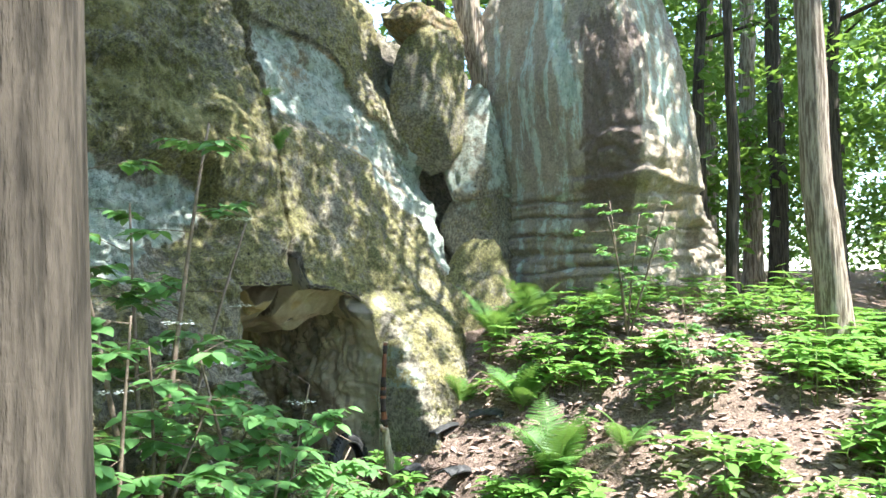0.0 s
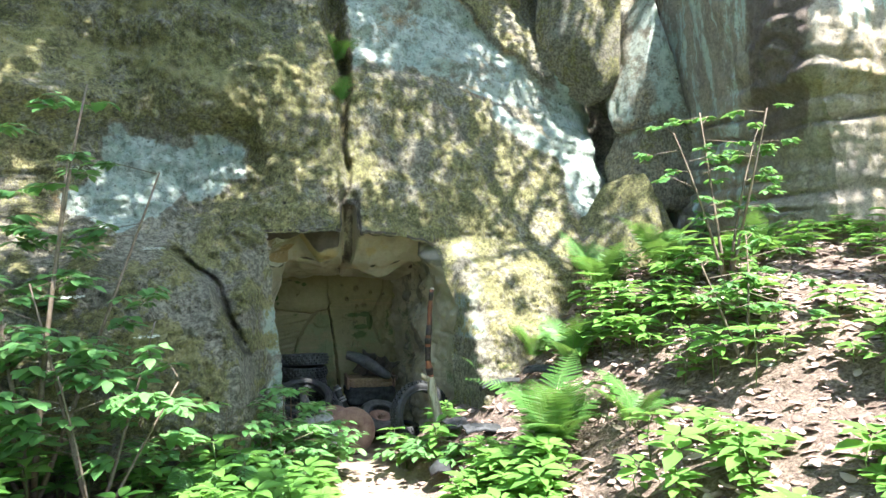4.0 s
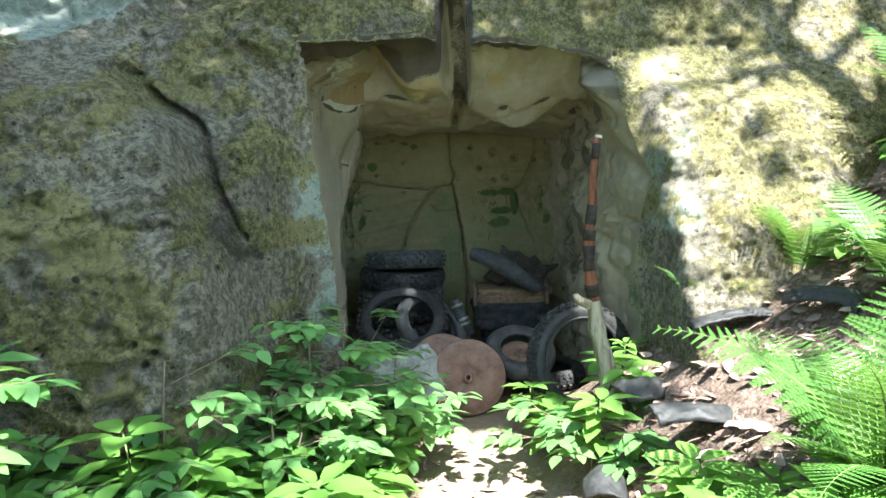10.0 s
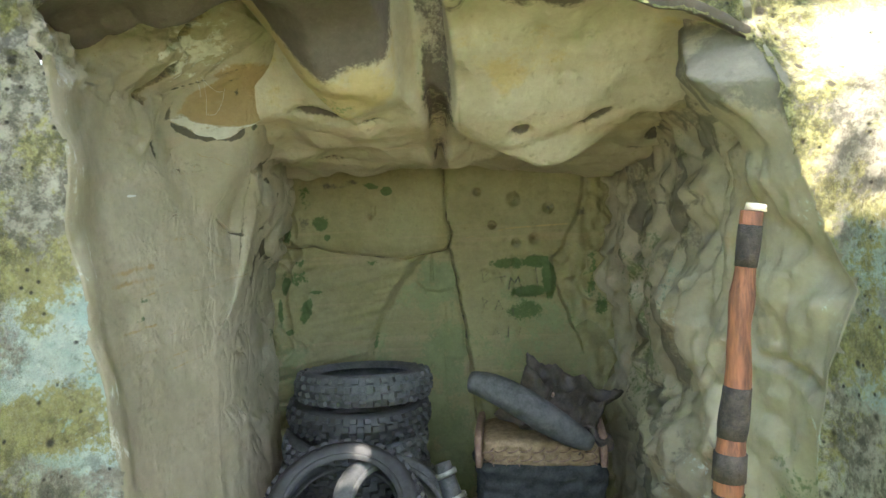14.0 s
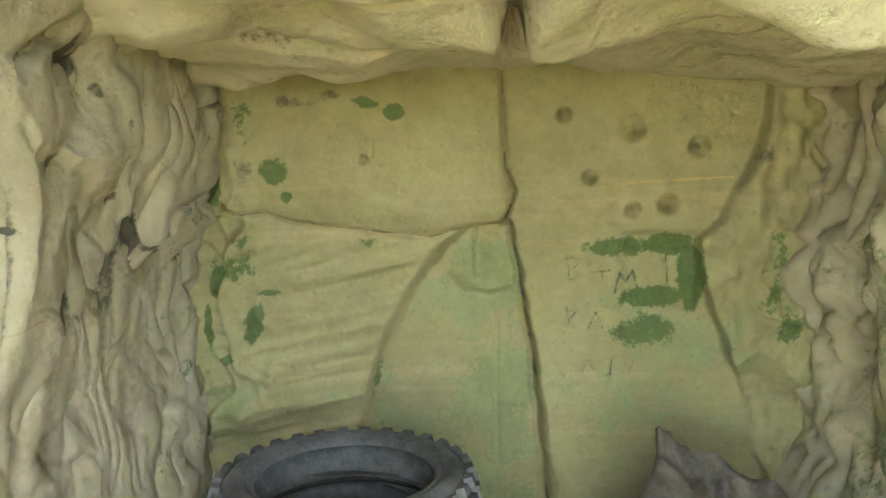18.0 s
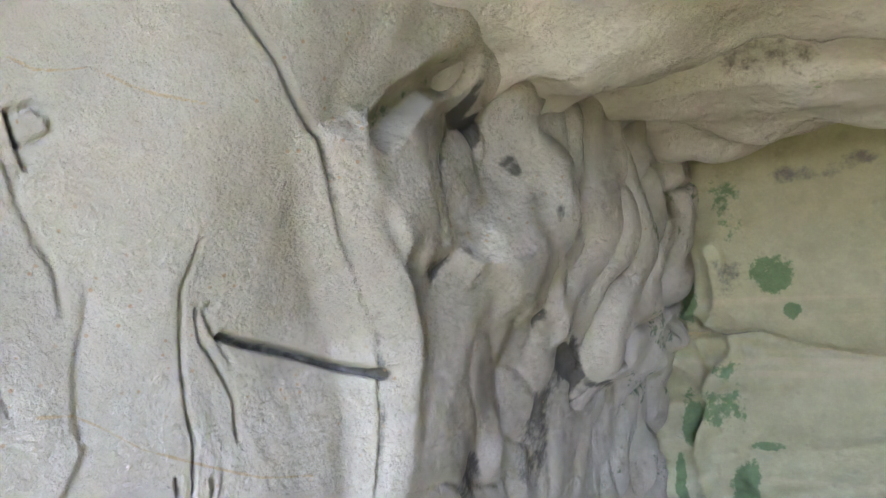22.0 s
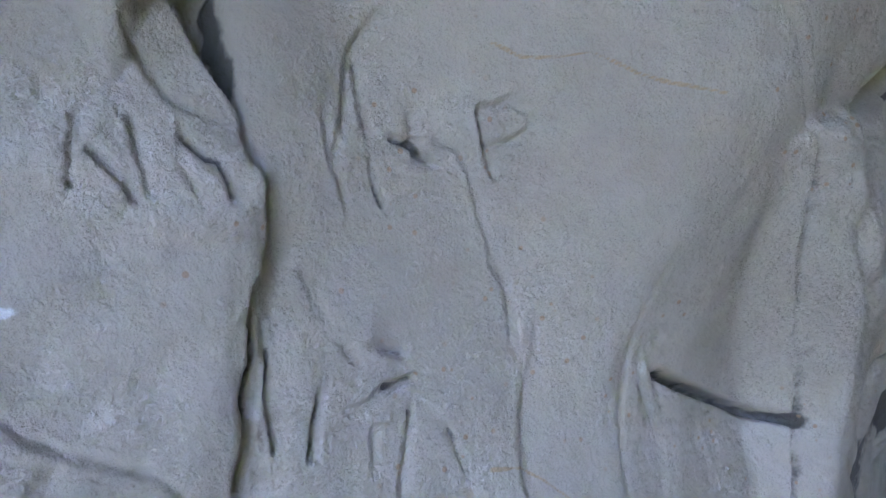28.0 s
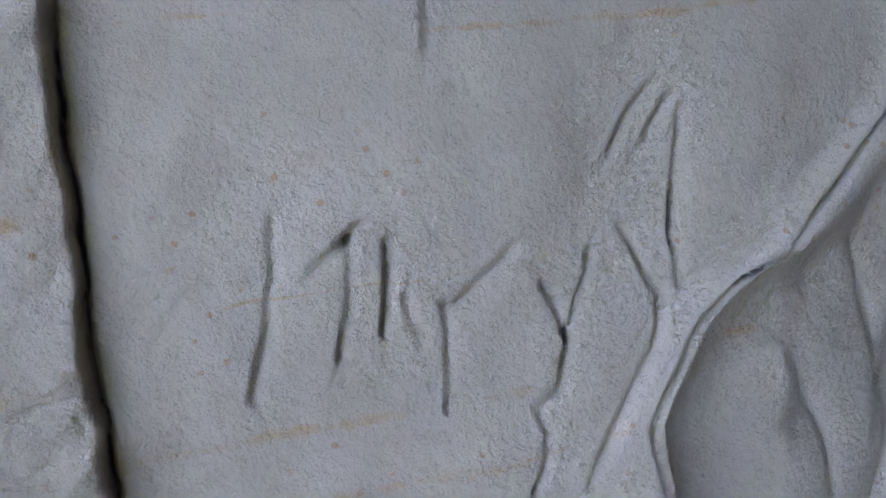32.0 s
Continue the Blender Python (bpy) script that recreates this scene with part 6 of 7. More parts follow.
for k in range(16):
    v, f = shrub_mesh(400 + k, 700, np.array([1.2, 0.7, 0.8]), 0.15)
    thicket.append((v + np.array([rng.uniform(2, 11), rng.uniform(9.6, 13), rng.uniform(6.6, 9.5)]), f))
# unseen clumps behind the walk, added to keep sky light off the cave
for k in range(150):
    a, d = rng.uniform(2.4, 5.5), rng.uniform(8, 17)
    x, y = 3 + d * math.cos(a), 1 + d * math.sin(a)
    v, f = shrub_mesh(500 + k, 700, np.array([1.6, 1.6, 1.2]), 0.2)
    thicket.append((v + np.array(on_ground(x, y, rng.uniform(0.8, 8.0) if k < 70 else rng.uniform(2.0, 12.0))), f))
tagged(part("thicket", joined(*thicket), LEAF_TREE, None, smooth=False), "green undergrowth of the wood, with unseen clumps that block light", "undergrowth", kind="stuff")


# ---- herbs on the forest floor ----
def herb_mesh(seed):
    g = np.random.default_rng(seed)
    hgt = g.uniform(0.16, 0.38)
    sets = []
    for level, count, size in ((1.0, 5, 0.14), (0.82, 4, 0.16), (0.5, 3, 0.13)):
        yaw = np.arange(count) * 6.283 / count + g.uniform(0, 6)
        n = count
        at = np.tile([0, 0, hgt * level], (n, 1)) + 0.02 * np.stack([np.cos(yaw), np.sin(yaw), 0 * yaw], -1)
        sets.append(scattered(LEAF_V, LEAF_F, at, turns(yaw, g.uniform(-0.15, 0.35, n), g.uniform(-0.2, 0.2, n)), g.uniform(0.75, 1.2, (n, 1)) * size))
    lean_x, lean_y = g.normal(0, 0.02, 2)
    stem = tube([(0, 0, -0.05), (lean_x, lean_y, hgt * 0.5), (0, 0, hgt)], [0.004, 0.0035, 0.002], 5)
    return joined(*sets), stem


def herb_density(x, y):
    """How thickly the floor is grown over: bare on the path, under the rock and on the leafy bank."""
    mid = np.interp(y, [-4, -1, 1, 3, 5, 6], [3.3, 3.6, 3.95, 4.15, 4.15, 4.1])
    off = np.abs(x - mid)
    d = sm(0.30, 0.55, off) * (0.55 + 0.6 * fbm(x * 0.8, y * 0.8, 0 * x, 2, 81))
    d = d * np.where(x > 4.8, 0.08 + 0.9 * sm(3.2, 1.2, y) + 0.55 * np.clip(vnoise(x * 1.1, y * 1.1, 0 * x, 83) - 0.1, 0, 1), 1.15)
    d = d * np.where((x < 3.85) & (y > 2.6), 1.7, 1) + 0.9 * blob(x, y, 4.75, 3.7, 0.3, 0.5) + 0.7 * blob(x, y, 3.60, 5.0, 0.14, 0.25) + 0.3 * blob(x, y, 4.62, 5.0, 0.12, 0.16)
    d = d * np.where((x > 4.45) & (x < 5.7) & (y > 4.45) & (y < 5.7), 0.25, 1)
    d = d * np.where((x > 5.4) & (y > 3.6), 0.45, 1) * np.where((x > 5.6) & (y < 3.6), 0.9, 1) * (cliff_y(x, np.full_like(x, 0.4)) - 0.05 > y)
    d = d * np.where((np.abs(x - 4.02) < 0.42) & (y > 3.2), 0.01, 1) + 0.8 * blob(x, y, 4.40, 5.62, 0.07, 0.12)
    return np.clip(d, 0, 1)


grow = np.random.default_rng(17)
near_herbs = [herb_mesh(600 + k) for k in range(6)]
cand = np.column_stack([grow.uniform(0.2, 9.5, 9500), grow.uniform(-0.5, 6.4, 9500)])
cand = cand[grow.uniform(0, 1, len(cand)) < herb_density(cand[:, 0], cand[:, 1])]
close = (np.abs(cand[:, 0] - 4.0) < 1.9) & (cand[:, 1] > 2.2)
dist_path = np.hypot(cand[:, 0] - np.interp(cand[:, 1], [-1, 3, 6], [3.6, 4.15, 4.1]), 0)
cand = cand[~((dist_path < 0.35) & (cand[:, 1] < 1.2))]
close = (np.abs(cand[:, 0] - 4.0) < 1.7) & (cand[:, 1] > 2.6)
single = cand[close][:230]
# the growth thins out unevenly towards the forest
fringe = np.random.default_rng(19)
edge = np.column_stack([fringe.uniform(-2.3, 12.0, 5000), fringe.uniform(-3.0, 4.0, 5000)])
beyond = np.hypot(np.clip(np.maximum(0.2 - edge[:, 0], edge[:, 0] - 9.5), 0, 9), np.clip(-0.5 - edge[:, 1], 0, 9))
keep = np.clip(0.85 - 0.4 * beyond + 0.5 * vnoise(edge[:, 0] * 1.3, edge[:, 1] * 1.3, 0 * edge[:, 0], 85), 0, 1) * 0.6
edge = edge[(beyond > 0) & (fringe.uniform(0, 1, len(edge)) < keep) & (np.abs(edge[:, 0] - 3.5) > 0.6) & (cliff_y(edge[:, 0], np.full(len(edge), 0.4)) - 0.1 > edge[:, 1])]
rest = np.vstack([cand[close][230:], cand[~close], edge])
protos = []
for leaves, stem in near_herbs:
    h = holder("herb", "bright green herb with a whorl of oval leaves", "herb", "herbs by the path", (0, 0, -3))
    part("leaves", leaves, LEAF_HERB, h)
    part("stem", stem, STEM, h)
    protos.append(h)
for k, (x, y) in enumerate(single):
    m = pose(*on_ground(x, y, 0.01), *grow.normal(0, 6, 2), grow.uniform(0, 360))
    if k < len(protos):
        protos[k].matrix_world = m
    else:
        copy_thing(protos[k % 6], m)
sets, stems = [], []
for k, (x, y) in enumerate(rest):
    v, f = near_herbs[k % 6][0]
    c, s = math.cos(k * 2.4), math.sin(k * 2.4)
    turn_m = np.array([(c, -s, 0), (s, c, 0), (0, 0, 1)]) * grow.uniform(0.75, 1.3)
    at = np.array(on_ground(x, y))
    sets.append((v @ turn_m.T + at, f))
    sv, sf = near_herbs[k % 6][1]
    stems.append((sv @ turn_m.T + at, sf))
carpet = tagged(part("herb_carpet", joined(*sets), LEAF_HERB, None), "bright green low herbs covering the forest floor", "herbs", kind="stuff")
tagged(part("stem_mesh", joined(*stems), STEM, carpet), kind="stuff")


# ---- ferns ----
def frond_mesh(length, seed, arch=0.9, width=0.17):
    g = np.random.default_rng(seed)
    t = np.linspace(0, 1, 15)
    a = 1.25 - arch * 1.5 * t**1.3
    step = length / 14
    px = np.concatenate([[0], np.cumsum(np.cos(a[:-1]) * step)])
    pz = np.concatenate([[0], np.cumsum(np.sin(a[:-1]) * step)])
    spine = np.column_stack([px, 0.03 * np.sin(t * 3 + seed), pz])
    stalk = tube(spine, 0.0045 * (1 - 0.85 * t), 4)
    n = 24
    s = np.linspace(0.16, 0.985, n)
    at = np.column_stack([np.interp(s, t, spine[:, c]) for c in range(3)])
    up = np.interp(s, t, a)
    size = width * length / 0.7 * np.sin(np.clip(s * 1.12, 0, 1) * 3.0) ** 0.75 * (1.12 - 0.45 * s) + 0.008
    # a pinna: a narrow blade with rounded lobes along both sides
    m = 9
    pv, pf = [(0, 0, 0), (1, 0, -0.08)], []
    for sgn in (1, -1):
        for q in range(m):
            u0, u1 = q / m, (q + 0.82) / m
            w = 0.10 * (1 - 0.75 * u0) * sgn
            b = len(pv)
            pv += [(u0, 0, -0.08 * u0), (u0 + 0.06, w, -0.08 * u0 + 0.01), (u1 + 0.05, w * 0.9, -0.08 * u1 + 0.01), (u1, 0, -0.08 * u1)]
            pf += [(b, b + 1, b + 2), (b, b + 2, b + 3)]
    pv, pf = np.array(pv, float), np.array(pf)
    out = [stalk]
    for sgn in (1, -1):
        rot = turns(np.full(n, sgn * 1.22) + g.normal(0, 0.05, n), np.zeros(n), np.zeros(n))
        tilt = turns(np.zeros(n), up, np.zeros(n))
        out.append(scattered(pv, pf, at, tilt @ rot, size[:, None]))
    return out[0], joined(*out[1:])


def fern(at, size, seed, count=9, label="lush green fern with arching feathery fronds"):
    g = np.random.default_rng(seed)
    ob = holder("fern", label, "fern", "ferns", at)
    for k in range(count):
        stalk, blade = frond_mesh(size * g.uniform(0.75, 1.15), seed * 31 + k, g.uniform(0.55, 1.0))
        fr = part("frond", blade, LEAF_FERN, ob)
        fr.matrix_basis = pose(0, 0, 0, g.normal(0, 6), g.normal(0, 8), k * 360 / count + g.uniform(-18, 18))
        st = part("stalk", stalk, STEM, fr)
    return ob


for k, (x, y, size, count) in enumerate([(5.2, 3.85, 0.78, 13), (5.65, 4.6, 0.6, 7), (6.35, 5.5, 0.8, 8), (6.95, 5.45, 0.7, 7), (5.55, 5.3, 0.55, 6), (5.18, 5.42, 0.4, 6), (2.7, 3.7, 0.45, 6), (7.6, 4.9, 0.5, 6), (5.6, 3.4, 0.5, 6)]):
    fern(on_ground(x, y), size, 700 + k, count)
for k, (z, size) in enumerate([(3.95, 0.42), (3.45, 0.34)]):
    fern((3.94, float(cliff_y(np.array(3.94), np.array(z))) - 0.02, z), size, 730 + k, 7, "small fern rooted in the crack of the cliff")


# ---- bushes and saplings with feathered leaves ----
def spray(at, yaw, pitch, length, g, pairs=3, size=0.1):
    """A feathered leaf: pairs of leaflets and one at the tip."""
    d = np.array([math.cos(yaw) * math.cos(pitch), math.sin(yaw) * math.cos(pitch), math.sin(pitch)])
    pos, yaws = [], []
    for k in range(pairs):
        p = at + d * length * (0.35 + 0.6 * k / pairs)
        pos += [p, p]
        yaws += [yaw + 1.1, yaw - 1.1]
    pos.append(at + d * length)
    yaws.append(yaw)
    n = len(pos)
    leaf = scattered(NARROW_V, NARROW_F, np.array(pos), turns(np.array(yaws), g.uniform(-0.35, 0.15, n), g.uniform(-0.3, 0.3, n)), g.uniform(0.8, 1.2, (n, 1)) * size)
    rib = tube([at, at + d * length], [0.0022, 0.0012], 4)
    return leaf, rib


def bush(name, at, stems, seed, material, label, pairs=3, size=0.1, sprays=14, group="", flowers=0):
    """stems: (x, y, z) tips relative to the foot."""
    g = np.random.default_rng(seed)
    ob = holder(name, label, "shrub", group, at)
    leaves, ribs, tips = [], [], []
    for k, tip in enumerate(stems):
        tip = np.array(tip, float)
        mid = tip * 0.5 + g.normal(0, 0.06, 3) * np.linalg.norm(tip) * 0.5 + (0, 0, 0.06)
        t = np.linspace(0, 1, 9)[:, None]
        curve = (1 - t) ** 2 * np.zeros(3) + 2 * t * (1 - t) * mid + t * t * tip
        part("stem", tube(curve - (0, 0, 0.03), np.linspace(0.013, 0.004, 9) * np.linalg.norm(tip) ** 0.5, 6), TWIG, ob)
        for q in range(sprays):
            u = 0.3 + 0.7 * (q + g.uniform(0, 1)) / sprays
            p = curve[int(u * 8)] * (1 - (u * 8) % 1) + curve[min(8, int(u * 8) + 1)] * ((u * 8) % 1)
            yaw = g.uniform(0, 6.283)
            twig = p + g.uniform(0.05, 0.28) * np.array([math.cos(yaw), math.sin(yaw), g.uniform(-0.1, 0.5)])
            ribs.append(tube([p, twig], [0.003, 0.002], 4))
            for _ in range(3):
                lf, rb = spray(twig, yaw + g.normal(0, 0.6), g.uniform(-0.35, 0.3), g.uniform(0.13, 0.22) * size / 0.1, g, pairs, size)
                leaves.append(lf), ribs.append(rb)
        tips.append(tip)
    part("foliage", joined(*leaves), material, ob)
    tagged(part("twig_mesh", joined(*ribs), TWIG, ob), kind="stuff")
    for k in range(flowers):
        tip = tips[k % len(tips)] * g.uniform(0.6, 0.95) + g.normal(0, 0.12, 3)
        n = 46
        r = np.sqrt(g.uniform(0, 1, n)) * 0.07
        a = g.uniform(0, 6.283, n)
        pos = np.column_stack([r * np.cos(a), r * np.sin(a), 0.012 * g.uniform(0, 1, n)]) + tip
        dots = scattered(CARD_V * 1.0, CARD_F, pos, turns(a, g.uniform(-0.2, 0.2, n), g.uniform(-0.4, 0.4, n)), np.full((n, 1), 0.021))
        part("flower_head", dots, PETAL, ob, "flat white flower cluster", smooth=False)
    return ob


PETAL = plain("white_petals", (0.62, 0.62, 0.52), (0.82, 0.82, 0.74), 0.7, 40, 0.0005)
bush("elder_bush", on_ground(1.75, 3.95), [(0.35, 0.1, 2.75), (-0.5, 0.2, 2.6), (0.75, 0.35, 2.2), (-0.2, -0.4, 1.5), (0.45, -0.3, 1.1), (-0.8, -0.1, 1.5), (0.1, 0.6, 2.3)], 801, LEAF_BUSH, "elder bush with white flower clusters before the rock", 3, 0.10, 8, flowers=6)
bush("elder_bush", on_ground(1.3, 3.3), [(0.1, 0.1, 1.6), (-0.5, 0.2, 1.4), (0.5, 0.1, 1.2), (-0.3, 0.5, 1.8)], 803, LEAF_BUSH, "elder bush with white flower clusters before the rock", 3, 0.10, 8, flowers=2)
bush("elder_bush", on_ground(2.2, 3.55), [(0.35, 0.1, 1.25), (-0.35, 0.1, 1.5), (0.5, -0.1, 0.9), (-0.1, -0.3, 1.0)], 809, LEAF_BUSH, "elder bush with white flower clusters before the rock", 3, 0.10, 8, flowers=2)
bush("robinia_sapling", on_ground(6.78, 4.1), [(-0.15, 0.1, 1.45), (0.35, 0.05, 1.35), (-0.5, -0.1, 1.25), (0.1, -0.4, 1.4)], 805, LEAF_BUSH, "young robinia sapling with feathered leaves on the bank", 5, 0.06, 9)
bush("robinia_sapling", on_ground(6.3, 3.2), [(0.1, 0.1, 0.9), (-0.3, 0.0, 0.7), (0.3, -0.1, 0.65)], 807, LEAF_BUSH, "young robinia sapling with feathered leaves on the bank", 4, 0.06, 7)
for k, (x, y, hgt) in enumerate([(3.36, 5.40, 0.8), (3.30, 4.9, 0.9), (3.58, 5.45, 0.45), (4.60, 5.12, 0.25), (2.9, 4.35, 0.7), (3.2, 4.6, 0.6), (3.05, 4.75, 0.7)]):
    bush("seedling", on_ground(x, y), [(0.02, 0.0, hgt), (0.12, 0.06, hgt * 0.75), (-0.1, 0.03, hgt * 0.6)], 820 + k, LEAF_BUSH, "young elder shoot with toothed leaflets at the rock foot", 2, 0.09, 7, "elder seedlings")


# ---- fallen leaves ----
g = np.random.default_rng(41)
n = 15000
lx, lyy = g.uniform(3.0, 10.0, n), g.uniform(-0.5, 6.6, n)
keep = (g.uniform(0, 1, n) < np.where(lx > 4.7, 1.0, 0.25)) & (cliff_y(lx, np.full(n, 1.0)) > lyy)
lx, lyy = lx[keep], lyy[keep]
n = len(lx)
pos = np.column_stack([lx, lyy, ground_z(lx, lyy) + 0.012])
litter = part("fallen_leaves", scattered(leaf_template(0.62, 0.3, -0.12)[0], LEAF_F, pos, turns(g.uniform(0, 6.283, n), g.uniform(-0.3, 0.5, n), g.uniform(-0.6, 0.6, n)), g.uniform(0.05, 0.10, (n, 1))), LITTER, None)
tagged(litter, "dry brown fallen leaves on the bank", "leaf litter", kind="stuff")


# ---- worn-out tyres and scrap in the cave ----
def lathe(profile, n=64):
    """Profile points (radius, along) turned about the z axis."""
    p = np.array(profile, float)
    a = np.arange(n) * 2 * np.pi / n
    v = np.stack([np.outer(np.cos(a), p[:, 0]), np.outer(np.sin(a), p[:, 0]), np.tile(p[:, 1], (n, 1))], -1).reshape(-1, 3)
    m = len(p)
    i, k = np.meshgrid(np.arange(n), np.arange(m - 1), indexing="ij")
    a0, b0 = i * m + k, ((i + 1) % n) * m + k
    f = np.concatenate([np.stack([a0, b0, b0 + 1], -1).reshape(-1, 3), np.stack([a0, b0 + 1, a0 + 1], -1).reshape(-1, 3)])
    return v, f


BOX_V = np.array([(x, y, z) for z in (0, 1) for x, y in ((-0.5, -0.5), (0.5, -0.5), (0.5, 0.5), (-0.5, 0.5))], float)
BOX_V[4:, :2] *= 0.82
BOX_F = np.array([(0, 2, 1), (0, 3, 2), (4, 5, 6), (4, 6, 7), (0, 1, 5), (0, 5, 4), (1, 2, 6), (1, 6, 5), (2, 3, 7), (2, 7, 6), (3, 0, 4), (3, 4, 7)])


def tyre(matrix, R, width, label, material, knobs=36, rows=4, rim=0.70, knob=0.013, group="old tyres"):
    """A hollow tyre about its own z axis, with tread blocks."""
    ob = holder("tyre", label, "tyre", group)
    w, ri = width / 2, R * rim
    outer = [(ri, -w * 0.62), (ri + 0.012, -w * 0.78), (ri + (R - ri) * 0.45, -w), (R - 0.030, -w * 0.86), (R - 0.010, -w * 0.5), (R - 0.004, 0), (R - 0.010, w * 0.5), (R - 0.030, w * 0.86), (ri + (R - ri) * 0.45, w), (ri + 0.012, w * 0.78), (ri, w * 0.62)]
    inner = [(r - 0.011 if k not in (0, 10) else r + 0.004, z * 0.88) for k, (r, z) in enumerate(outer)][::-1]
    inner = [(max(r, ri + 0.004), z) for r, z in inner]
    part("carcass", lathe(outer + inner + outer[:1], 72), material, ob)
    for zz in (-1, 1):
        part("bead", lathe([(ri - 0.003, zz * w * 0.6), (ri + 0.008, zz * w * 0.86), (ri + 0.02, zz * w * 0.8), (ri + 0.012, zz * w * 0.6), (ri - 0.003, zz * w * 0.6)], 56), material, ob)
    pos, rot, size = [], [], []
    if knobs:
        for r in range(rows):
            u = (r + 0.5) / rows * 2 - 1
            rad = R - 0.006 - 0.022 * abs(u) ** 2.5
            a = (np.arange(knobs) + 0.5 * (r % 2)) * 2 * np.pi / knobs
            tilt = u * 0.55
            for t in a:
                d = np.array([math.cos(t), math.sin(t), 0])
                up = d * math.cos(tilt) + np.array([0, 0, math.sin(tilt)])
                tan = np.array([-math.sin(t), math.cos(t), 0])
                rot.append(np.stack([tan, np.cross(up, tan), up], 1))
                pos.append(d * rad + np.array([0, 0, u * w * 0.84]))
                size.append((2 * np.pi * R / knobs * 0.52, width / rows * 0.72, knob))
        v = np.einsum("nij,nmj->nmi", np.array(rot), BOX_V[None] * np.array(size)[:, None]) + np.array(pos)[:, None]
        f = (BOX_F[None] + (np.arange(len(pos)) * 8)[:, None, None]).reshape(-1, 3)
        tagged(part("tread", (v.reshape(-1, 3), f), material, ob, "worn rubber tread blocks", smooth=False), kind="stuff")
    ob.matrix_world = matrix
    return ob


stack_at = (3.50, 7.12)
zz = 0.115
for k, (dx, dy, tx, ty, R, w) in enumerate([(-0.02, 0, 0, 0, 0.31, 0.13), (0.02, 0.02, 1, -1, 0.31, 0.13), (-0.03, 0.0, -1, 2, 0.315, 0.13), (-0.02, -0.01, -2, -3, 0.305, 0.125), (0.0, 0.01, 3, -2, 0.30, 0.125), (0.03, 0.0, 8, -1, 0.285, 0.13)]):
    tyre(pose(stack_at[0] + dx, stack_at[1] + dy, zz + w / 2, tx, ty, 37 * k), R, w, "black knobbly tyre lying in a stack by the wall", DUSTY if k % 2 else RUBBER, 34 - 2 * (k % 3), 4, knob=0.019)
    zz += w * 0.98
tyre(pose(3.54, 6.60, 0.47, 34, -4, 14), 0.30, 0.12, "black knobbly tyre leaning against the stacked tyres", RUBBER, 38, 4)
tyre(pose(3.72, 6.72, 0.40, 44, 8, 40), 0.27, 0.09, "narrow smooth tyre leaning behind another tyre", DUSTY, 0)
tyre(pose(4.62, 5.92, 0.38, 80, 0, 22), 0.325, 0.125, "knobbly tyre standing upright against the cave mouth", RUBBER, 40, 4)
tyre(pose(4.30, 6.45, 0.28, 27, 8, 0), 0.235, 0.12, "smooth grey scooter tyre lying on a rusty rim", DUSTY, 0, rim=0.56)


def wheel_disc(matrix, R, label):
    ob = holder("wheel_disc", label, "wheel disc", "rusty discs")
    part("plate", lathe([(0.022, 0.012), (R * 0.30, 0.006), (R * 0.34, 0.020), (R * 0.55, 0.028), (R * 0.86, 0.016), (R * 0.93, 0.0), (R, 0.004), (R + 0.006, -0.012), (R * 0.98, -0.03), (R * 0.93, -0.012), (R * 0.3, -0.008), (0.022, -0.006), (0.022, 0.012)], 72), RUST, ob)
    part("hub", lathe([(0.012, -0.01), (0.012, 0.045), (0.020, 0.048), (0.027, 0.044), (0.029, 0.012), (0.036, 0.008), (0.034, -0.01), (0.012, -0.01)], 28), RUST, ob, "open iron hub")
    ob.matrix_world = matrix
    return ob


wheel_disc(pose(3.97, 6.10, 0.235, 74, 0, 4), 0.222, "rusty round steel wheel disc with an open hub")
wheel_disc(pose(3.82, 6.24, 0.25, 66, 6, 12), 0.215, "rusty steel disc half hidden behind another")
wheel_disc(pose(4.30, 6.46, 0.255, 27, 8, 0), 0.13, "small rusty rim inside the scooter tyre")


def crumpled(nu, nv, su, sv, seed, amp, freq, thick=0.004):
    """A creased sheet, su by sv metres."""
    u, v = np.meshgrid(np.linspace(-0.5, 0.5, nu), np.linspace(-0.5, 0.5, nv), indexing="ij")
    h = amp * ((ridge(u * freq, v * freq, 0 * u, 3, seed) - 1) + 0.5 * fbm(u * freq * 1.7, v * freq * 1.7, 0 * u, 3, seed + 5))
    x = u * su * (1 + 0.12 * vnoise(v * 4, 0 * u, 0 * u, seed + 7))
    y = v * sv * (1 + 0.12 * vnoise(u * 4, 0 * u, 0 * u, seed + 8))
    top = np.stack([x, y, h], -1).reshape(-1, 3)
    f = grid_faces(nu, nv)
    return top, np.concatenate([f[:, [0, 1, 2]], f[:, [0, 2, 3]]])


def solid(ob, thick):
    m = ob.modifiers.new("thickness", "SOLIDIFY")
    m.thickness = thick
    return ob


sheet = tagged(part("plastic_sheet", crumpled(42, 42, 0.40, 0.34, 901, 0.028, 3), SHEET, None), "crumpled dusty grey plastic sheet by the discs", "sheet")
sheet.matrix_world = pose(3.60, 6.02, 0.27, 48, -10, 12)
solid(sheet, 0.002)
bag = tagged(part("plastic_bag", crumpled(36, 36, 0.34, 0.20, 903, 0.05, 4), SHEET, None), "flattened grey plastic bag on the cave floor", "bag")
bag.matrix_world = pose(3.56, 5.9, 0.12, 12, 4, -15)
solid(bag, 0.002)
CLAY = plain("red_clay", (0.24, 0.085, 0.06), (0.40, 0.17, 0.12), 0.85, 16, 0.002)
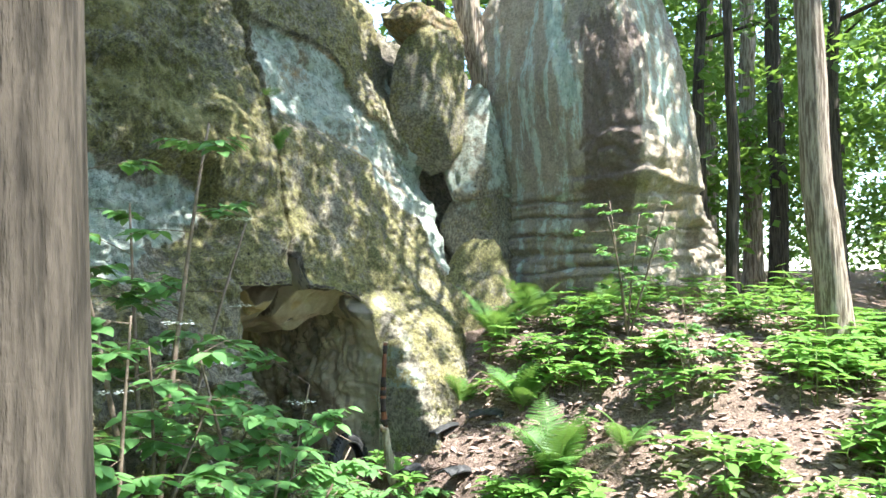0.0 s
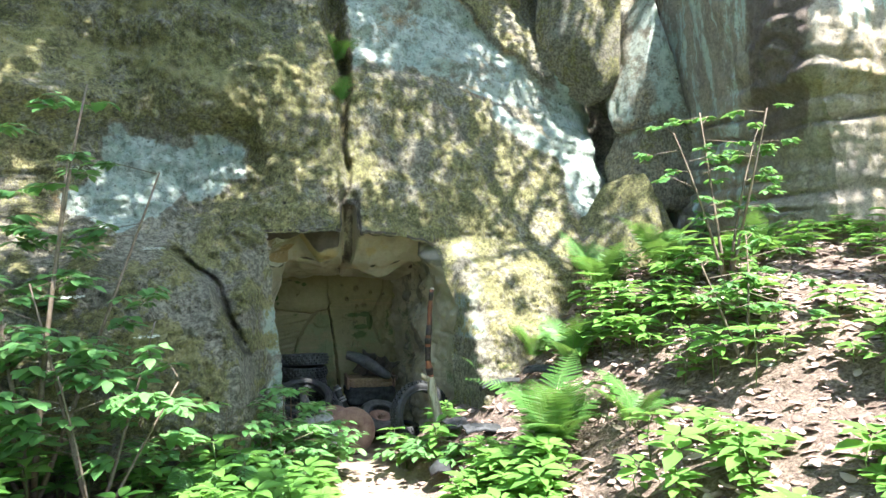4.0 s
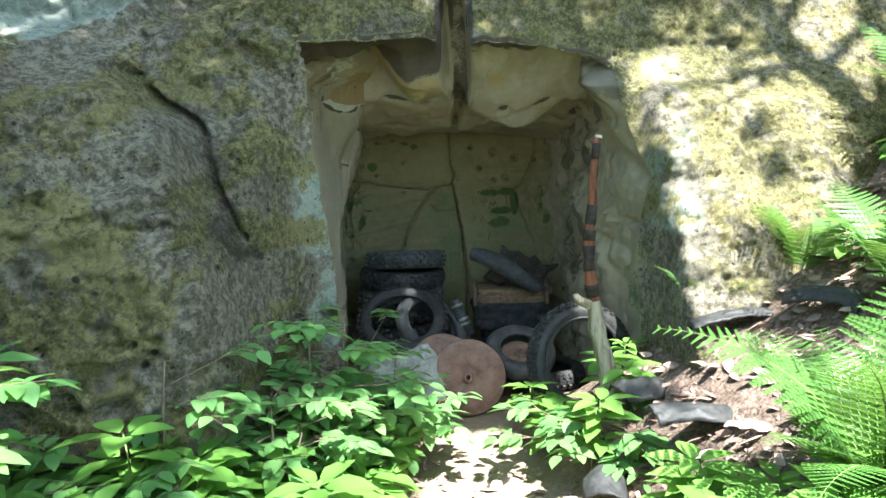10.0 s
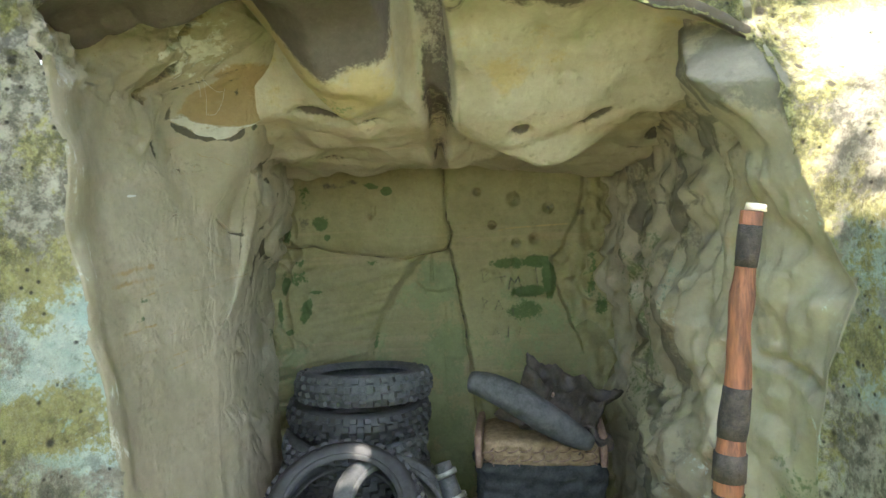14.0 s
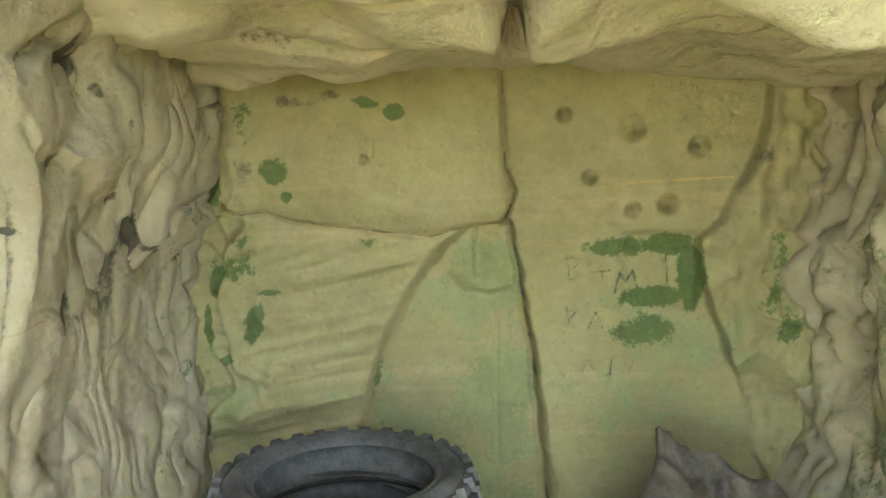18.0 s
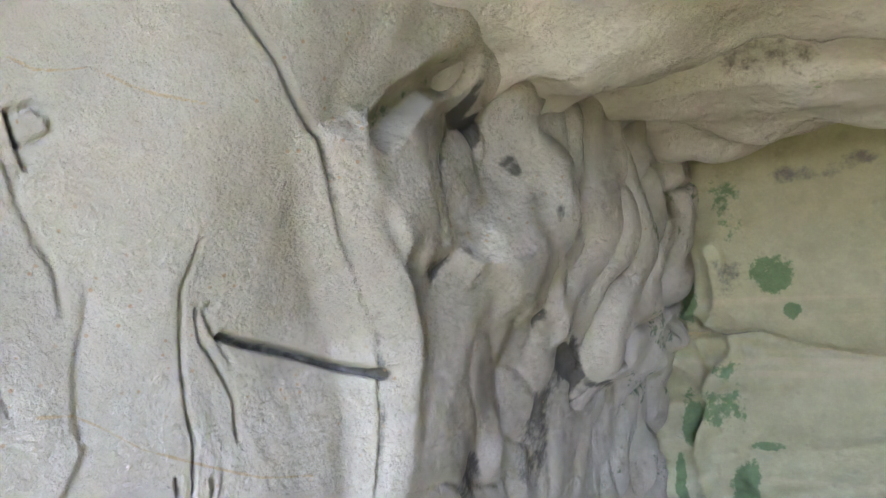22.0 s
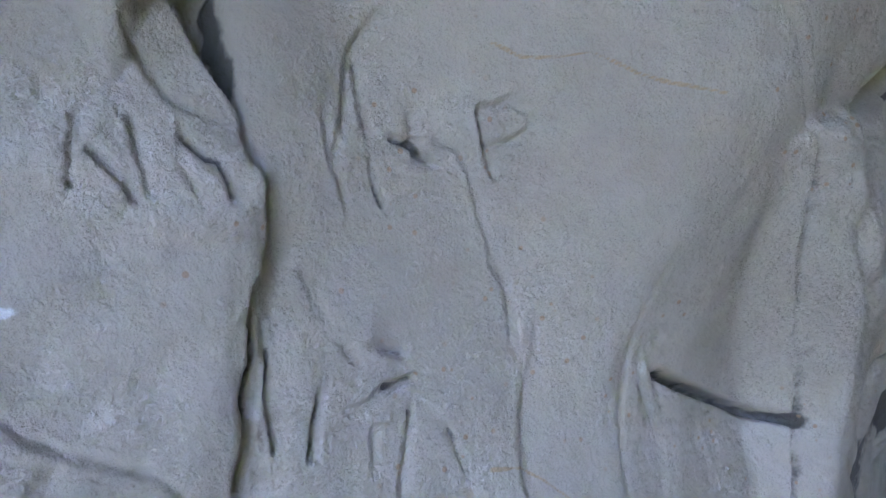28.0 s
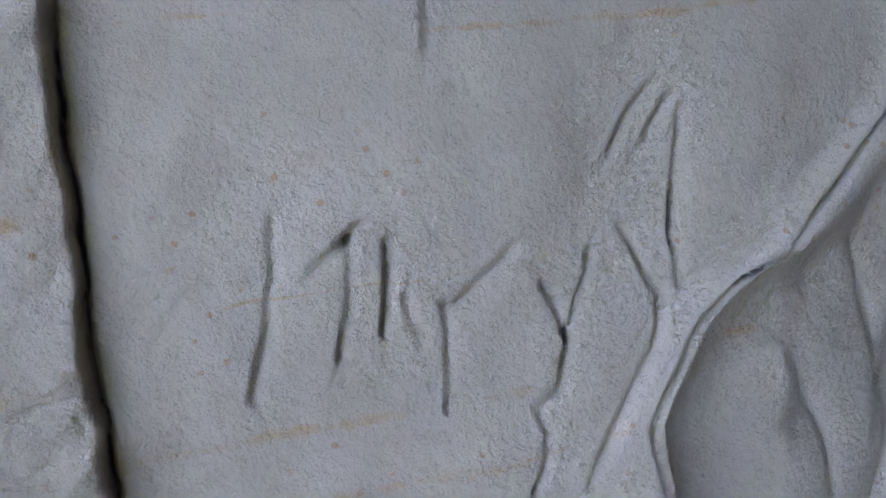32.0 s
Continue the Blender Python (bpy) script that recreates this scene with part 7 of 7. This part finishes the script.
pipe_v = tube([(0, 0, 0), (0.09, 0.01, 0.0), (0.2, 0.0, -0.01)], [0.06, 0.062, 0.06], 20)
pipe = tagged(part("clay_pipe", pipe_v, CLAY, None), "broken red clay pipe piece beside the wall", "pipe")
pipe.matrix_world = pose(3.36, 5.98, 0.13, 0, 14, -20)


# the old seat with torn upholstery, an inner tube thrown over it
seat = holder("old_seat", "torn brown seat with bare springs under black cloth", "seat", at=(4.27, 7.16, 0.0))
LEATHER = plain("cracked_leather", (0.035, 0.028, 0.024), (0.11, 0.085, 0.07), 0.6, 12, 0.003)
CLOTH = plain("black_cloth", (0.012, 0.013, 0.014), (0.05, 0.052, 0.052), 0.9, 20, 0.003)
BURLAP = plain("rotten_burlap", (0.16, 0.105, 0.06), (0.33, 0.23, 0.14), 0.95, 40, 0.003)


def slab(size, seed, bulge=0.1, n=18):
    """A soft rounded block with dents, centred on its base."""
    bm = bmesh.new()
    bmesh.ops.create_cube(bm, size=1.0)
    bmesh.ops.subdivide_edges(bm, edges=bm.edges[:], cuts=n, use_grid_fill=True)
    v = np.array([p.co[:] for p in bm.verts])
    bmesh.ops.triangulate(bm, faces=bm.faces[:])
    f = np.array([[p.index for p in q.verts] for q in bm.faces])
    bm.free()
    r = np.abs(v * 2)
    k = (r**6).sum(1) ** (1 / 6)
    v = v / k[:, None] * 1.0
    v = v * (1 + bulge * fbm(v[:, 0] * 3 + seed, v[:, 1] * 3, v[:, 2] * 3, 3, seed)[:, None])
    return v * np.array(size) + (0, 0, size[2] / 2), f


part("base", slab((0.52, 0.36, 0.22), 911, 0.10), CLOTH, seat, "sagging black cloth").location = (0.0, 0.0, 0.28)
part("cushion", slab((0.50, 0.34, 0.12), 913, 0.06), BURLAP, seat, "torn brown stuffing").location = (0.01, -0.01, 0.47)
part("stand", slab((0.44, 0.32, 0.30), 915, 0.12), CLOTH, seat).location = (0.02, 0.02, 0.0)
for k in range(9):
    t = np.linspace(0, 4 * np.pi, 40)
    coil = np.column_stack([0.022 * np.cos(t), 0.022 * np.sin(t), t * 0.006])
    c = part("spring", tube(coil, np.full(40, 0.0028), 5), RUST, seat, "rusty coil spring")
    c.location = (-0.21 + 0.052 * k, -0.185 + 0.006 * (k % 2), 0.49)
for x in (-0.25, 0.26):
    part("side_rail", slab((0.035, 0.36, 0.15), 917, 0.03, 8), RUST, seat, "rusty steel side").location = (x, 0, 0.46)
flap = part("backrest", crumpled(30, 30, 0.40, 0.34, 919, 0.06, 3), LEATHER, seat, "folded torn leather")
flap.matrix_basis = pose(0.08, 0.05, 0.68, 28, 16, -24)
solid(flap, 0.014)
flap2 = part("torn_cover", crumpled(26, 26, 0.30, 0.22, 921, 0.045, 3), LEATHER, seat, "folded torn leather")
flap2.matrix_basis = pose(0.14, -0.10, 0.63, -14, 22, 20)
solid(flap2, 0.012)
t = np.linspace(0, 1, 22)
arc = np.column_stack([-0.30 + 0.46 * t, -0.10 - 0.06 * np.sin(t * 3.1), 0.15 * np.cos(t * 2.2) ** 1 - 0.02 * t])
inner_tube = tagged(part("inner_tube", tube(arc, 0.062 * np.sin(np.clip(t * 0.86 + 0.1, 0, 1) * 3.14) ** 0.3, 18), DUSTY, None), "thick grey rubber tube thrown over the seat", "tube")
inner_tube.matrix_world = pose(4.31, 7.06, 0.70, 0, 0, 0)
part("valve", tube([(0.02, -0.14, 0.10), (0.02, -0.20, 0.13)], [0.007, 0.005], 8), RUST, inner_tube, "rusty valve stem")
hose = holder("hose", "short grey hose with metal clamps among the tyres", "hose", at=(3.98, 6.84, 0.30))
hp = np.array([(0.0, 0, 0.0), (-0.06, 0.02, 0.12), (-0.10, 0.05, 0.24)])
part("pipe", tube(hp, [0.04, 0.038, 0.034], 18), DUSTY, hose)
STEEL = plain("dull_steel", (0.22, 0.21, 0.19), (0.42, 0.41, 0.38), 0.5, 30, 0.001, metal=0.7)
for s in (0.3, 0.42, 0.8):
    p = hp[0] * (1 - s) + hp[2] * s + (0, -0.004, 0)
    part("clamp", tube([p, p + (hp[2] - hp[0]) * 0.08], [0.044, 0.044], 18), STEEL, hose, "ribbed metal clamp")
rub = tagged(part("rubber_mat", crumpled(30, 30, 0.42, 0.36, 923, 0.06, 3), CLOTH, None), "crumpled black rubber mat on the cave floor", "mat")
rub.matrix_world = pose(4.12, 6.9, 0.14, 8, 4, 30)
solid(rub, 0.01)
for k, (x, y, z, R) in enumerate([(4.45, 6.62, 0.10, 0.28), (3.9, 6.55, 0.08, 0.29)]):
    tyre(pose(x, y, z, 4 * k - 2, 5, 60 * k), R, 0.12, "black tyre lying flat under the scrap", RUBBER, 34, 3)


# ---- the stick that stands before the cave mouth ----
stick = holder("marker_stick", "peeled reddish branch with dark bark bands standing upright", "stick", at=(4.72, 5.36, 0.16))
sp = np.array([(0.02, -0.02, -0.15), (0.0, 0, 0.12), (-0.06, 0.01, 0.42), (-0.11, 0.02, 0.66), (-0.13, 0.03, 0.84), (-0.115, 0.04, 1.05), (-0.09, 0.05, 1.25), (-0.065, 0.06, 1.46)])
sr = np.array([0.052, 0.050, 0.042, 0.034, 0.027, 0.024, 0.022, 0.020])
tt = np.linspace(0, 7, 60)
path3 = np.column_stack([np.interp(tt, range(8), sp[:, c]) for c in range(3)])
path3[:, 0] += 0.008 * vnoise(tt * 1.3, 0 * tt, 0 * tt, 933)
path3[:, 1] += 0.008 * vnoise(tt * 1.3, 0 * tt, 0 * tt, 934)
rad = np.interp(tt, range(8), sr) * (1 + 0.16 * vnoise(tt * 4, 0 * tt, 0 * tt, 931))
CHAR = plain("charred_bark", (0.012, 0.010, 0.009), (0.055, 0.042, 0.032), 0.85, 40, 0.004)
low = tt <= 3.1
LICHEN_BARK = bark_material("lichened_bark", (0.16, 0.13, 0.09), (0.45, 0.42, 0.32), 0.01)
part("foot", tube(path3[low], rad[low] * 1.06, 18), LICHEN_BARK, stick, "bark-covered foot with grey lichen")
part("shaft", tube(path3[tt >= 2.9], rad[tt >= 2.9], 18), STICK, stick, "peeled reddish wood")
part("cut_end", tube(np.array([sp[7], sp[7] + (0.002, 0.001, 0.012)]), [0.019, 0.017], 14), plain("pale_wood", (0.55, 0.42, 0.30), (0.75, 0.62, 0.48), 0.8), stick)
for a, b in ((3.3, 3.5), (3.95, 4.4), (4.7, 4.78), (5.02, 5.35), (6.62, 6.78)):
    m = (tt >= a - 0.12) & (tt <= b + 0.12)
    part("bark_band", tube(path3[m], rad[m] * (1.07 + 0.07 * vnoise(tt[m] * 7, 0 * tt[m], 0 * tt[m], 935)), 18), CHAR, stick, "ragged band of dark bark")
nub = np.array([sp[3] + (-0.02, -0.02, 0), sp[3] + (-0.075, -0.04, 0.03), sp[3] + (-0.09, -0.045, 0.06)])
part("branch_stub", tube(nub, [0.026, 0.022, 0.014], 10), LICHEN_BARK, stick)


# ---- torn tyre pieces by the mouth ----
def tread_piece(at, turn, length, width, curl, seed, label):
    u, v = np.meshgrid(np.linspace(-0.5, 0.5, 44), np.linspace(-0.5, 0.5, 16), indexing="ij")
    a = u * curl
    rr = length / max(curl, 0.3)
    bow = 0.30 * width * (1 - (2 * v) ** 2)
    x, z = np.sin(a) * (rr + bow), (np.cos(a) - 1) * rr + bow
    y = v * width * (1 + 0.2 * vnoise(u * 5, 0 * u, 0 * u, seed)) + 0.03 * np.sin(u * 5 + seed)
    z = z + 0.008 * fbm(u * 8, v * 8, 0 * u, 3, seed)
    f = grid_faces(44, 16)
    ob = tagged(part("tyre_piece", (np.stack([x, y, z], -1).reshape(-1, 3), np.concatenate([f[:, [0, 1, 2]], f[:, [0, 2, 3]]])), RUBBER, None), label, "tyre piece", "torn tyre pieces")
    ob.matrix_world = pose(*at, *turn)
    solid(ob, 0.012)
    return ob


tread_piece(on_ground(4.83, 5.22, 0.10), (10, 12, 30), 0.30, 0.17, 1.9, 941, "torn curled black tyre piece on the bank")
tread_piece(on_ground(5.28, 5.18, 0.06), (-14, -4, -6), 0.52, 0.12, 0.6, 943, "long strip of torn black tyre lying on leaves")
tread_piece(on_ground(4.60, 4.82, 0.09), (6, 6, 75), 0.34, 0.20, 1.5, 945, "torn curled black tyre piece on the bank")
tread_piece(on_ground(4.95, 4.75, 0.07), (0, 10, 12), 0.42, 0.15, 0.9, 947, "torn curled black tyre piece on the bank")
tread_piece(on_ground(5.50, 4.90, 0.06), (14, 0, -60), 0.32, 0.13, 0.8, 949, "torn curled black tyre piece on the bank")


# ---- dead trunk in the cleft, sticks, stones ----
dead = holder("dead_trunk", "bare split tree trunk rooted in the cleft", "tree trunk", at=(7.95, 7.1, 4.1))
dp = np.array([(0.22, -0.1, -0.1), (0.12, -0.05, 0.5), (0.0, 0.05, 1.1), (-0.12, 0.15, 1.7), (-0.2, 0.2, 2.25)])
tv, tf = tube(np.column_stack([np.interp(np.linspace(0, 4, 30), range(5), dp[:, c]) for c in range(3)]), np.interp(np.linspace(0, 4, 30), range(5), [0.16, 0.15, 0.15, 0.17, 0.19]), 30)
tv = tv + 0.03 * np.stack([fbm(tv[:, 0] * 9, tv[:, 1] * 9, tv[:, 2] * 1.2, 3, 951 + c) for c in range(3)], -1)
part("trunk", (tv, tf), BARK, dead)
for k, tip in enumerate([(-0.1, -0.12, -1.2), (0.25, -0.2, -1.6), (0.05, -0.28, -2.2)]):
    tip = np.array(tip, float)
    part("root", tube([(0.2, -0.1, 0.0), np.array((0.2, -0.15, 0)) + tip * 0.5, np.array((0.2, -0.2, 0)) + tip], [0.07, 0.05, 0.025], 10), BARK, dead)
g = np.random.default_rng(961)
for k in range(14):
    x, y = g.uniform(5.0, 9.0), g.uniform(2.4, 5.2)
    a, l = g.uniform(0, 6.283), g.uniform(0.25, 0.7)
    p0, p1 = on_ground(x, y, 0.015), on_ground(x + l * math.cos(a), y + l * math.sin(a), 0.03)
    mid = np.add(p0, p1) / 2 + (0, 0, 0.02)
    tagged(part("fallen_stick", tube([p0, mid, p1], [0.008, 0.007, 0.004], 6), TWIG, None), "thin dry stick lying among fallen leaves", "stick", "fallen sticks")
for k in range(16):
    x, y = g.uniform(4.6, 8.2), g.uniform(3.0, 5.6)
    boulder("stone", on_ground(x, y, 0.0), tuple(g.uniform(0.03, 0.09, 3)), (0, 0, g.uniform(0, 360)), 970 + k, [(0, 0, 1, 0.6)], (0.2, 0.3, 0.2, 0.4), 0.15, 2, label="small pale stone lying on the bank", category="stone")


# ---- cobweb hanging before the flaked slab ----
WEB = plain("grey_cobweb", (0.45, 0.45, 0.46), (0.65, 0.65, 0.66), 0.8, 60, 0.0005)
web = holder("cobweb", "sagging grey cobweb strands under the rock roof", "cobweb", at=(0, 0, 0))


def web_end(y, z):
    return np.array([float(left_x(np.array([[y]]), np.array([[z]]))[0, 0]) + 0.004, y, z])


for (ya, za), (yb, zb), sag in (((6.261, 2.036), (6.325, 1.919), 0.012), ((6.341, 1.997), (6.340, 1.922), 0.004), ((6.262, 2.03), (6.341, 1.99), 0.02), ((6.24, 2.04), (6.30, 1.97), 0.014), ((6.325, 1.921), (6.340, 1.924), 0.004)):
    ends, u = (web_end(ya, za), web_end(yb, zb)), np.linspace(0, 1, 12)[:, None]
    line = ends[0] * (1 - u) + ends[1] * u + np.array([0.006, 0, 0]) * np.sin(u * math.pi) - np.array([0, 0, sag]) * np.sin(u * math.pi)
    part("strand", tube(line, np.full(12, 0.00035), 5), WEB, web)
